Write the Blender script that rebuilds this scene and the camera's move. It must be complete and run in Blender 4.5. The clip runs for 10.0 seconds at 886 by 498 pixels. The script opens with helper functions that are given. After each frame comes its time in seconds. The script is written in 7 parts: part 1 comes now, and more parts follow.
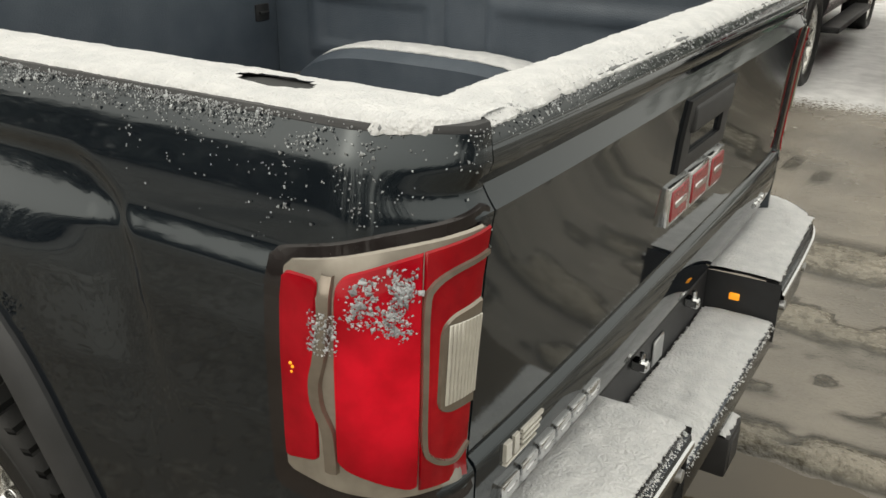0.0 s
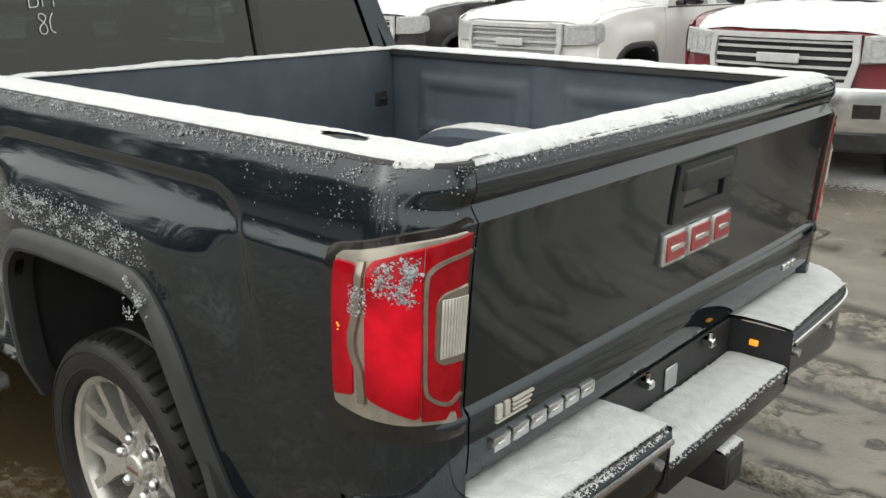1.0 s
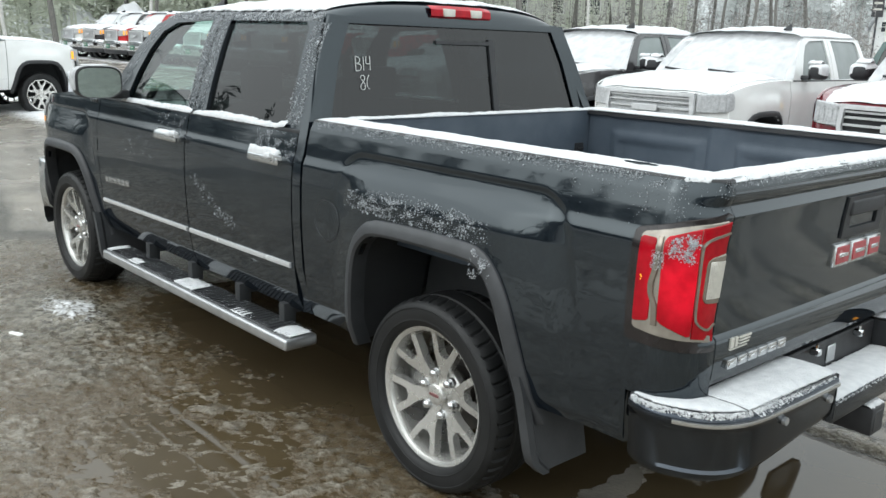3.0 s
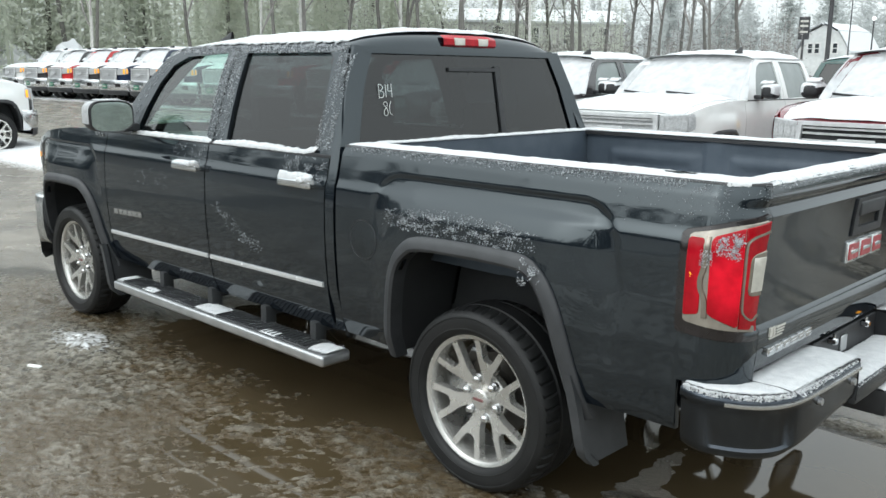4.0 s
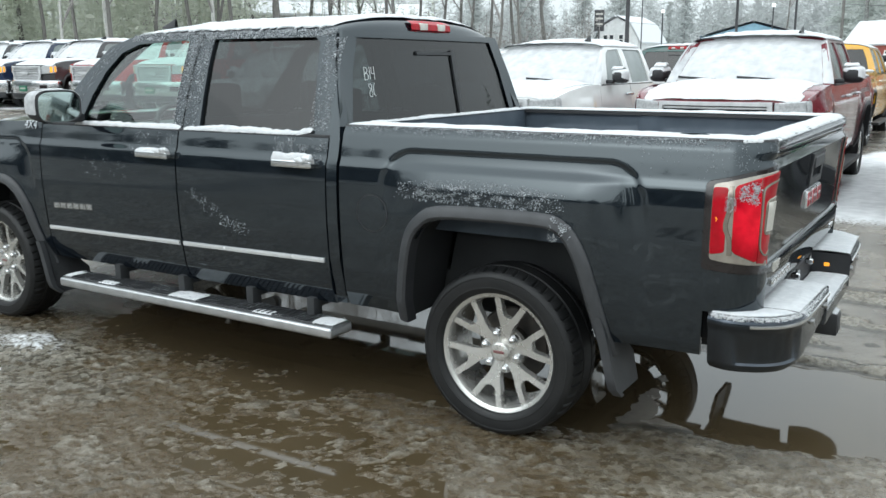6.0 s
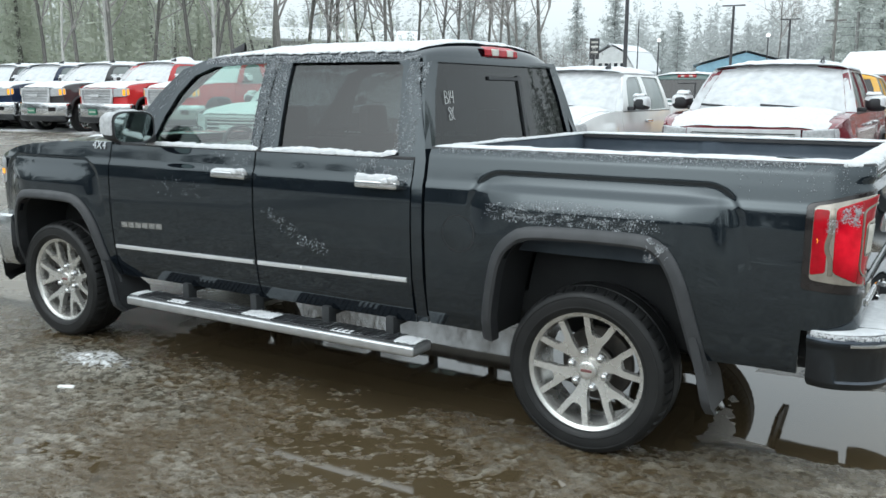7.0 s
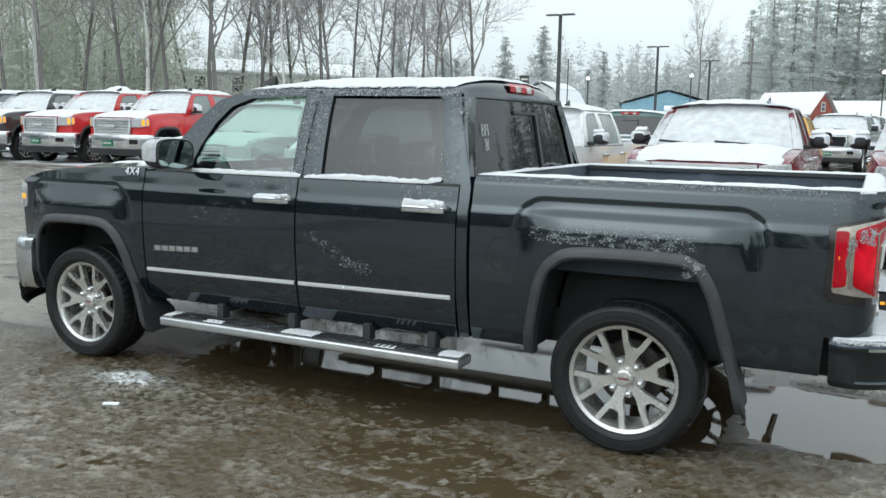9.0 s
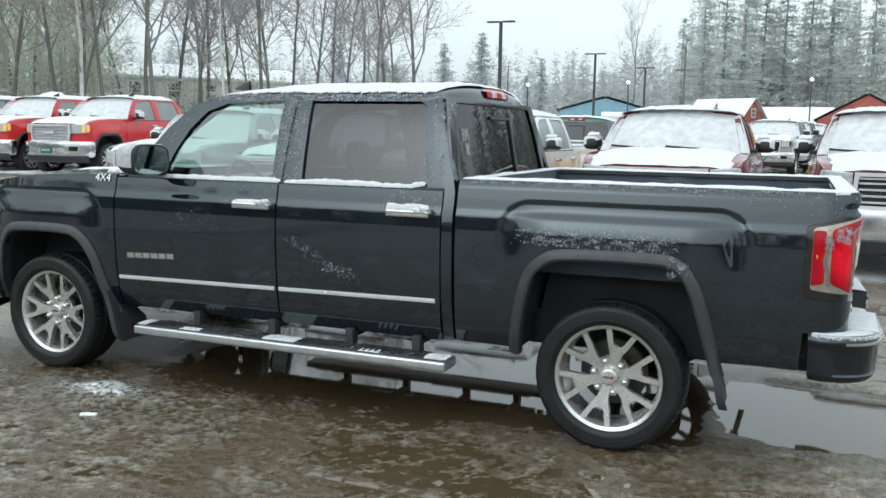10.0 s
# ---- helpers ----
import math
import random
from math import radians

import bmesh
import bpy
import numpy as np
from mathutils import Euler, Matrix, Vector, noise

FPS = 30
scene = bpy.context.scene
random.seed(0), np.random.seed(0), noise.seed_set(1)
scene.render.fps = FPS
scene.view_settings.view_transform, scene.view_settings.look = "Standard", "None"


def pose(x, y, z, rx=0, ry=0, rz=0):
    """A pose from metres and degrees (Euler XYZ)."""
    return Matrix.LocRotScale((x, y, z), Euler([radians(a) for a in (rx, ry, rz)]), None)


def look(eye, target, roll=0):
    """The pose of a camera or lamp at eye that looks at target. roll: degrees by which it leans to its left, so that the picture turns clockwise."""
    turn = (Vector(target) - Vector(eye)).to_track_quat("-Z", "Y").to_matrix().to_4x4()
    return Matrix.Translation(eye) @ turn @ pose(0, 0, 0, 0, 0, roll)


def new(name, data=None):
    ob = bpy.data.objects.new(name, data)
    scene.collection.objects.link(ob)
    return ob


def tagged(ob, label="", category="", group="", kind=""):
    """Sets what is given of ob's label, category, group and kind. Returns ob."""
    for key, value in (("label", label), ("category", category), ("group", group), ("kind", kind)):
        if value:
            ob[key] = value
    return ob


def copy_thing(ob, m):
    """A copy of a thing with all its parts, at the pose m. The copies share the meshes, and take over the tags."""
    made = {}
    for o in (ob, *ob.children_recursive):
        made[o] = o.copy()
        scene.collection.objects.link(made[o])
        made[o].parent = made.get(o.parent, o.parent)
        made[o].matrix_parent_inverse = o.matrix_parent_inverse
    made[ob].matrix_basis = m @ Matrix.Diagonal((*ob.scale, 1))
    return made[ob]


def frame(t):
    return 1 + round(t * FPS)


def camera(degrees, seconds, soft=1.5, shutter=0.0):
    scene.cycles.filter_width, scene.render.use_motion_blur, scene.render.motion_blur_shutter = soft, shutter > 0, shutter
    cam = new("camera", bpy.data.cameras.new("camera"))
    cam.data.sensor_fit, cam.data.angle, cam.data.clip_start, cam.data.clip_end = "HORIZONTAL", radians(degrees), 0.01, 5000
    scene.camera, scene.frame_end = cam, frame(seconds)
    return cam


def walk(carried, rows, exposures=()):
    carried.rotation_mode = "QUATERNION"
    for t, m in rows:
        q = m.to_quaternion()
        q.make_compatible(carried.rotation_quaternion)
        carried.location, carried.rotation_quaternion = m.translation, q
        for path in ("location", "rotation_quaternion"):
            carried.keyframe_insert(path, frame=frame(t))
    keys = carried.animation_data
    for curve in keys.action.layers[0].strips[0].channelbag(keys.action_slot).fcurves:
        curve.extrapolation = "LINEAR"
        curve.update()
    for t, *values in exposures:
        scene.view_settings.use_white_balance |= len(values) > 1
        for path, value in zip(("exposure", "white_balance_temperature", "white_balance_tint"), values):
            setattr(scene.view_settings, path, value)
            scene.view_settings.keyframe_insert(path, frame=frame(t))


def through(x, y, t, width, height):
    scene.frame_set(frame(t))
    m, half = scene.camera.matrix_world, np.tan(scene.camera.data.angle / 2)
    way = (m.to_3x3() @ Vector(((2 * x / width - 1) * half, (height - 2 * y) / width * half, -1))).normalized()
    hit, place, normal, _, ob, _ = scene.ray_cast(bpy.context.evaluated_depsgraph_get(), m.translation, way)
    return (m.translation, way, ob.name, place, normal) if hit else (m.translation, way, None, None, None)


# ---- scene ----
cam = camera(53.8, 10.0)
PATH = [
    (0, (1.535, -1.683, 1.583), (0.564, -0.118, 0.804), 0.7),
    (0.5, (1.802, -1.772, 1.573), (0.704, -0.271, 0.837), 0.7),
    (1, (1.976, -1.946, 1.623), (0.71, -0.514, 1.034), 0.1),
    (1.5, (2.068, -2.291, 1.651), (0.616, -0.993, 1.2), -0.2),
    (2, (2.181, -2.605, 1.665), (0.679, -1.363, 1.215), 0.2),
    (2.2, (2.257, -2.657, 1.719), (0.749, -1.447, 1.206), 0.9),
    (3.3, (2.291, -3.188, 1.674), (0.882, -1.839, 1.232), 1.6),
    (3.5, (2.236, -3.273, 1.675), (0.842, -1.907, 1.237), 1.2),
    (4, (2.191, -3.443, 1.66), (0.831, -2.032, 1.262), 0.6),
    (4.5, (2.182, -3.602, 1.649), (0.894, -2.121, 1.265), -0.2),
    (5, (2.056, -3.812, 1.667), (0.861, -2.252, 1.292), -0.0),
    (5.2, (1.965, -3.893, 1.657), (0.845, -2.279, 1.278), -0.2),
    (6.3, (1.649, -4.287, 1.595), (0.625, -2.619, 1.184), -0.2),
    (6.5, (1.606, -4.337, 1.595), (0.567, -2.675, 1.198), -0.1),
    (7, (1.373, -4.492, 1.592), (0.36, -2.804, 1.239), 0.3),
    (7.5, (1.191, -4.609, 1.586), (0.265, -2.865, 1.273), 0.9),
    (8, (1.176, -4.779, 1.572), (0.268, -3.021, 1.282), 1.1),
    (8.5, (1.144, -4.954, 1.579), (0.237, -3.196, 1.286), 1.1),
    (9, (1.021, -5.081, 1.577), (0.15, -3.302, 1.301), 1.1),
    (9.5, (0.874, -5.176, 1.565), (0.077, -3.361, 1.299), 1.0),
    (10, (0.823, -5.218, 1.566), (0.077, -3.38, 1.306), 1.0),
]
EXPOSURES = [(0, 0.10, 7500, 9), (1.5, 0.48, 6650, 8), (3.5, 0.57, 6300, 6), (6.5, 0.48, 6100, 5), (8.5, 0.33, 6050, 4), (10, 0.31, 6050, 4)]
walk(cam, [(t, look(eye, target, roll)) for t, eye, target, roll in PATH], EXPOSURES)
# ---------------------------------------------------------------- world and light
world = bpy.data.worlds.new("overcast_sky")
scene.world = world
world.use_nodes = True
wn, wl = world.node_tree.nodes, world.node_tree.links
wn.clear()
sky = wn.new("ShaderNodeTexSky")
sky.sky_type = "NISHITA"
sky.sun_disc = False
sky.sun_elevation, sky.sun_rotation = radians(38), radians(200)
sky.air_density, sky.dust_density, sky.ozone_density = 1.0, 4.0, 1.0
grey = wn.new("ShaderNodeHueSaturation")
grey.inputs["Saturation"].default_value = 0.12
wl.new(sky.outputs[0], grey.inputs["Color"])
b1 = wn.new("ShaderNodeBackground")
b1.inputs[1].default_value = 0.05
wl.new(grey.outputs[0], b1.inputs[0])
# cloud deck: an even veil, brighter overhead than at the horizon
wsep = wn.new("ShaderNodeSeparateXYZ")
wtc = wn.new("ShaderNodeTexCoord")
wl.new(wtc.outputs["Generated"], wsep.inputs[0])
wramp = wn.new("ShaderNodeValToRGB")
wramp.color_ramp.elements[0].position = 0.0
wramp.color_ramp.elements[0].color = (0.515, 0.548, 0.553, 1)
wramp.color_ramp.elements[1].position = 1.0
wramp.color_ramp.elements[1].color = (1.17, 1.22, 1.24, 1)
wl.new(wsep.outputs["Z"], wramp.inputs[0])
b2 = wn.new("ShaderNodeBackground")
b2.inputs[1].default_value = 1.0
wl.new(wramp.outputs[0], b2.inputs[0])
wadd = wn.new("ShaderNodeAddShader")
wl.new(b1.outputs[0], wadd.inputs[0])
wl.new(b2.outputs[0], wadd.inputs[1])
wout = wn.new("ShaderNodeOutputWorld")
wl.new(wadd.outputs[0], wout.inputs[0])

sun = new("sun", bpy.data.lights.new("sun", "SUN"))
sun.data.energy, sun.data.angle, sun.data.color = 0.4, radians(120), (1.0, 0.97, 0.93)
sun.matrix_world = look((0, 0, 0), (-0.25, 0.72, -0.9))


# ---------------------------------------------------------------- materials
def surface(name, c1, c2=None, scale=8.0, rough=(0.5, 0.6), metal=0.0, bump=0.0, bump_scale=60.0, coat=0.0,
            spec=0.5, glow=0.0, island=0.0, dirt=None, dirt_scale=2.0, detail=6.0):
    m = bpy.data.materials.new(name)
    m.use_nodes = True
    n, l = m.node_tree.nodes, m.node_tree.links
    p = n["Principled BSDF"]
    tc = n.new("ShaderNodeTexCoord")
    nz = n.new("ShaderNodeTexNoise")
    nz.inputs["Scale"].default_value, nz.inputs["Detail"].default_value = scale, detail
    l.new(tc.outputs["Object"], nz.inputs["Vector"])
    mix = n.new("ShaderNodeMix")
    mix.data_type = "RGBA"
    c2 = c2 or tuple(min(1, v * 1.25 + 0.004) for v in c1)
    mix.inputs["A"].default_value, mix.inputs["B"].default_value = (*c1, 1), (*c2, 1)
    ramp = n.new("ShaderNodeMapRange")
    ramp.inputs["From Min"].default_value, ramp.inputs["From Max"].default_value = 0.32, 0.68
    l.new(nz.outputs["Fac"], ramp.inputs["Value"])
    l.new(ramp.outputs["Result"], mix.inputs["Factor"])
    col = mix.outputs["Result"]
    if island:
        geo = n.new("ShaderNodeNewGeometry")
        hsv = n.new("ShaderNodeHueSaturation")
        mr = n.new("ShaderNodeMapRange")
        mr.inputs["To Min"].default_value, mr.inputs["To Max"].default_value = 1 - island, 1 + island
        l.new(geo.outputs["Random Per Island"], mr.inputs["Value"])
        l.new(mr.outputs["Result"], hsv.inputs["Value"])
        l.new(col, hsv.inputs["Color"])
        col = hsv.outputs["Color"]
    rr = n.new("ShaderNodeMapRange")
    rr.inputs["To Min"].default_value, rr.inputs["To Max"].default_value = rough
    nz2 = n.new("ShaderNodeTexNoise")
    nz2.inputs["Scale"].default_value, nz2.inputs["Detail"].default_value = dirt_scale, 5
    l.new(tc.outputs["Object"], nz2.inputs["Vector"])
    l.new(nz2.outputs["Fac"], rr.inputs["Value"])
    rr.inputs["From Min"].default_value, rr.inputs["From Max"].default_value = 0.3, 0.7
    if dirt:
        mx2 = n.new("ShaderNodeMix")
        mx2.data_type = "RGBA"
        mp = n.new("ShaderNodeMapRange")
        mp.inputs["From Min"].default_value, mp.inputs["From Max"].default_value = 0.45, 0.8
        mp.inputs["To Max"].default_value = 0.8
        l.new(nz2.outputs["Fac"], mp.inputs["Value"])
        l.new(mp.outputs["Result"], mx2.inputs["Factor"])
        l.new(col, mx2.inputs["A"])
        mx2.inputs["B"].default_value = (*dirt, 1)
        col = mx2.outputs["Result"]
    l.new(col, p.inputs["Base Color"])
    l.new(rr.outputs["Result"], p.inputs["Roughness"])
    p.inputs["Metallic"].default_value = metal
    p.inputs["Specular IOR Level"].default_value = spec
    p.inputs["Coat Weight"].default_value = coat
    p.inputs["Coat Roughness"].default_value = 0.04
    if bump:
        nb = n.new("ShaderNodeTexNoise")
        nb.inputs["Scale"].default_value, nb.inputs["Detail"].default_value = bump_scale, 5
        l.new(tc.outputs["Object"], nb.inputs["Vector"])
        bp = n.new("ShaderNodeBump")
        bp.inputs["Strength"].default_value, bp.inputs["Distance"].default_value = bump, 0.01
        l.new(nb.outputs["Fac"], bp.inputs["Height"])
        l.new(bp.outputs["Normal"], p.inputs["Normal"])
    if glow:
        l.new(col, p.inputs["Emission Color"])
        p.inputs["Emission Strength"].default_value = glow
    return m


def glass(name, tint, rough=0.0, spec=0.045):
    """A thin pane: what lies behind shows through its tint, and it mirrors more at a slant."""
    m = bpy.data.materials.new(name)
    m.use_nodes = True
    n, l = m.node_tree.nodes, m.node_tree.links
    n.remove(n["Principled BSDF"])
    tr = n.new("ShaderNodeBsdfTransparent")
    tr.inputs[0].default_value = (*tint, 1)
    gl = n.new("ShaderNodeBsdfGlossy")
    gl.inputs["Roughness"].default_value = rough
    lw = n.new("ShaderNodeLayerWeight")
    lw.inputs["Blend"].default_value = 0.5
    pw = n.new("ShaderNodeMath")
    pw.operation, pw.inputs[1].default_value = "POWER", 5.0
    l.new(lw.outputs["Facing"], pw.inputs[0])
    mr = n.new("ShaderNodeMapRange")
    mr.inputs["To Min"].default_value, mr.inputs["To Max"].default_value = spec, 0.9
    l.new(pw.outputs[0], mr.inputs["Value"])
    mx = n.new("ShaderNodeMixShader")
    l.new(mr.outputs[0], mx.inputs[0])
    l.new(tr.outputs[0], mx.inputs[1])
    l.new(gl.outputs[0], mx.inputs[2])
    l.new(mx.outputs[0], n["Material Output"].inputs[0])
    return m


def bulb_glow(m, bulb, near, far, top, rest):
    """A lit bulb behind a lens: the glow dies away from the bulb, alike on both sides of the truck."""
    n, l = m.node_tree.nodes, m.node_tree.links
    geo = n.new("ShaderNodeNewGeometry")
    side = n.new("ShaderNodeVectorMath")
    side.operation = "ABSOLUTE"
    l.new(geo.outputs["Position"], side.inputs[0])
    dist = n.new("ShaderNodeVectorMath")
    dist.operation = "DISTANCE"
    dist.inputs[1].default_value = (abs(bulb.x), abs(bulb.y), abs(bulb.z))
    l.new(side.outputs[0], dist.inputs[0])
    mr = n.new("ShaderNodeMapRange")
    mr.interpolation_type = "SMOOTHSTEP"
    for k, v in zip(("From Min", "From Max", "To Min", "To Max"), (near, far, top, rest)):
        mr.inputs[k].default_value = v
    l.new(dist.outputs["Value"], mr.inputs["Value"])
    l.new(mr.outputs["Result"], n["Principled BSDF"].inputs["Emission Strength"])


def paint(name, c, rough=(0.10, 0.2), metal=0.0, coat=0.5):
    return surface(name, c, tuple(v * 1.1 + 0.001 for v in c), 3, rough, metal, coat=coat, dirt_scale=1.6)


PAINT_BLACK = surface("black_paint", (0.0052, 0.0074, 0.0108), (0.0068, 0.0094, 0.0132), 3, (0.025, 0.07), spec=0.84, dirt_scale=1.6)
PAINT_BLACK.node_tree.nodes["Principled BSDF"].inputs["Specular Tint"].default_value = (0.86, 0.96, 1.0, 1)
PAINT_WHITE = paint("white_paint", (0.74, 0.75, 0.74))
PAINT_MAROON = paint("maroon_paint", (0.15, 0.022, 0.030))
# red lightened, with the mist over the far row put into it
PAINT_RED = paint("red_paint", (0.50, 0.030, 0.032))
PAINT_GREY = paint("charcoal_paint", (0.045, 0.043, 0.045))
PAINT_NAVY = paint("navy_paint", (0.012, 0.022, 0.055))
PAINT_GREEN = paint("green_paint", (0.008, 0.055, 0.048))
PAINT_YELLOW = paint("yellow_paint", (0.62, 0.33, 0.02))
PAINT_SILVER = paint("silver_paint", (0.42, 0.43, 0.44), metal=0.5)
PLASTIC = surface("black_plastic", (0.016, 0.017, 0.019), (0.026, 0.027, 0.03), 20, (0.42, 0.6), bump=0.05, bump_scale=400)
FLARE = surface("flare_plastic", (0.030, 0.032, 0.035), (0.044, 0.046, 0.050), 14, (0.42, 0.58), bump=0.06, bump_scale=300)
DARK = surface("dark_void", (0.022, 0.024, 0.026), (0.030, 0.032, 0.034), 6, (0.7, 0.9))
LINER = surface("bed_liner", (0.050, 0.067, 0.089), (0.070, 0.089, 0.114), 9, (0.5, 0.7), bump=0.25, bump_scale=220)
RUBBER = surface("tyre_rubber", (0.007, 0.0075, 0.008), (0.013, 0.0135, 0.014), 12, (0.40, 0.62), bump=0.10, bump_scale=180, dirt=(0.020, 0.020, 0.020), dirt_scale=7, spec=0.35)
CHROME = surface("chrome", (0.62, 0.63, 0.64), (0.7, 0.71, 0.72), 5, (0.12, 0.25), 1.0)
SATIN = surface("satin_aluminium", (0.60, 0.595, 0.57), (0.68, 0.675, 0.65), 8, (0.20, 0.30), 0.75, dirt=(0.48, 0.465, 0.435), dirt_scale=9)
BRIGHT = surface("bright_moulding", (0.70, 0.71, 0.72), (0.78, 0.79, 0.80), 5, (0.18, 0.30), 0.45)
BRUSHED = surface("brushed_steel", (0.48, 0.49, 0.5), (0.6, 0.61, 0.62), 12, (0.3, 0.45), 0.9)
SNOW = surface("snow", (0.60, 0.615, 0.63), (0.71, 0.72, 0.73), 30, (0.75, 0.9), bump=0.7, bump_scale=160, spec=0.2)
SNOW_THIN = surface("thin_snow", (0.46, 0.47, 0.48), (0.60, 0.61, 0.62), 9, (0.6, 0.8), bump=0.4, bump_scale=120, spec=0.3)
FROST = surface("frost_grains", (0.24, 0.255, 0.27), (0.42, 0.44, 0.46), 60, (0.3, 0.6), spec=0.4, island=0.5)
# grey-green tint stands in for the scenery reflected in the mirrors
MIRROR = surface("mirror_green_grey", (0.30, 0.36, 0.345), None, 5, (0.02, 0.05), 1.0)
PEN = surface("wax_pen", (0.6, 0.61, 0.6), (0.7, 0.71, 0.7), 60, (0.6, 0.8))
GLASS_CLEAR = glass("clear_glass", (0.70, 0.86, 0.80), spec=0.14)
# near-black metal for bumper faces and grille bars
BUMPER = surface("dark_chrome", (0.052, 0.060, 0.072), (0.080, 0.090, 0.104), 5, (0.14, 0.26), 1.0, dirt=(0.06, 0.06, 0.06), dirt_scale=4)
BRAKE = surface("brake_iron", (0.05, 0.048, 0.046), (0.09, 0.08, 0.07), 18, (0.4, 0.6), 0.6)
GLASS_TINT = glass("privacy_glass", (0.055, 0.062, 0.066), spec=0.075)
LENS_RED = surface("red_lens", (0.27, 0.0022, 0.008), (0.40, 0.0042, 0.014), 22, (0.04, 0.10), spec=0.22, glow=0.17, bump=0.12, bump_scale=30)
LENS_DARKRED = surface("dark_red_lens", (0.24, 0.002, 0.007), (0.32, 0.004, 0.009), 40, (0.06, 0.12), spec=0.3, glow=0.10)
LENS_SMOKE = surface("smoked_lens", (0.014, 0.011, 0.011), (0.020, 0.016, 0.016), 20, (0.05, 0.10))
LENS_CLEAR = surface("clear_lens", (0.34, 0.35, 0.36), (0.48, 0.49, 0.50), 12, (0.08, 0.16), 0.3, coat=0.6)
LENS_BEIGE = surface("clear_lens_trim", (0.27, 0.245, 0.21), (0.36, 0.33, 0.285), 30, (0.18, 0.3), 0.4, coat=0.4)
LENS_TRIM = surface("lens_trim", (0.20, 0.17, 0.14), (0.28, 0.24, 0.20), 30, (0.15, 0.3), 0.5, coat=0.4)
LENS_WHITE = surface("reverse_lens", (0.55, 0.53, 0.48), (0.66, 0.64, 0.58), 40, (0.15, 0.25), 0.2, coat=0.5)
LENS_AMBER = surface("amber_lens", (0.8, 0.3, 0.02), (0.9, 0.36, 0.03), 20, (0.1, 0.2), glow=0.7)
BADGE_RED = surface("badge_red", (0.30, 0.02, 0.03), (0.36, 0.03, 0.04), 30, (0.2, 0.3), coat=0.3)
BADGE_DULL = surface("dull_badge", (0.16, 0.06, 0.06), (0.2, 0.09, 0.09), 30, (0.3, 0.4))
PLATE_GREEN = surface("green_plate", (0.015, 0.13, 0.075), (0.02, 0.16, 0.09), 10, (0.4, 0.5))
# opaque grey-green: the mirrored sky is put into the colour of the glass
SKY_GLASS = surface("sky_toned_side_glass", (0.20, 0.23, 0.225), (0.27, 0.30, 0.295), 2.5, (0.10, 0.25), spec=0.5)
RIMED = surface("snow_crusted_chrome", (0.36, 0.37, 0.38), (0.52, 0.53, 0.54), 40, (0.5, 0.8), bump=0.5, bump_scale=110, spec=0.3)
CLOTH = surface("seat_leather", (0.05, 0.048, 0.046), (0.065, 0.062, 0.06), 20, (0.5, 0.65), bump=0.1, bump_scale=200)


# ---------------------------------------------------------------- mesh helpers
def part(name, bm, material, parent=None, label="", smooth=38, kind=""):
    me = bpy.data.meshes.new(name)
    bm.to_mesh(me)
    bm.free()
    for mt in material if isinstance(material, (list, tuple)) else [material]:
        me.materials.append(mt)
    if smooth:
        me.polygons.foreach_set("use_smooth", [True] * len(me.polygons))
        me.set_sharp_from_angle(angle=radians(smooth))
    ob = new(name, me)
    ob.parent = parent
    if label or kind:
        tagged(ob, label=label, kind=kind)
    return ob


def thing(name, m, label, category, group="", kind=""):
    ob = new(name)
    ob.empty_display_size = 0.1
    ob.matrix_world = m
    return tagged(ob, label, category, group, kind)


def grid(bm, rows, wrap=False, flip=False):
    vs = [[bm.verts.new(p) for p in r] for r in rows]
    for a, b in zip(vs, vs[1:]):
        k = len(a)
        for j in range(k if wrap else k - 1):
            q = (a[j], a[(j + 1) % k], b[(j + 1) % k], b[j])
            try:
                bm.faces.new(q[::-1] if flip else q)
            except ValueError:
                pass
    return vs


def box(bm, lo, hi, bevel=0.0, segs=2, mat=None):
    g = bmesh.ops.create_cube(bm, size=1)
    vs = g["verts"]
    s, c = [b - a for a, b in zip(lo, hi)], [(a + b) / 2 for a, b in zip(lo, hi)]
    for v in vs:
        v.co = Vector((v.co.x * s[0] + c[0], v.co.y * s[1] + c[1], v.co.z * s[2] + c[2]))
        if mat:
            v.co = mat @ v.co
    if bevel:
        es = list({e for v in vs for e in v.link_edges})
        bmesh.ops.bevel(bm, geom=es, offset=bevel, segments=segs, affect="EDGES", profile=0.6)


def cyl(bm, a, b, r, r2=None, n=16, cap=True):
    a, b = Vector(a), Vector(b)
    d = (b - a).normalized()
    s = d.orthogonal().normalized()
    t = d.cross(s)
    r2 = r if r2 is None else r2
    ra = [a + (s * math.cos(k * math.tau / n) + t * math.sin(k * math.tau / n)) * r for k in range(n)]
    rb = [b + (s * math.cos(k * math.tau / n) + t * math.sin(k * math.tau / n)) * r2 for k in range(n)]
    vs = grid(bm, [ra, rb], wrap=True)
    if cap:
        bm.faces.new(vs[0][::-1])
        bm.faces.new(vs[1])


def revolve(bm, prof, n=48, c=(0, 0, 0), flip=False):
    """prof: rows of (radius, y); turned about the y axis through c."""
    rows = [[(c[0] + r * math.cos(k * math.tau / n), c[1] + y, c[2] + r * math.sin(k * math.tau / n)) for k in range(n)] for r, y in prof]
    return grid(bm, rows, wrap=True, flip=flip)


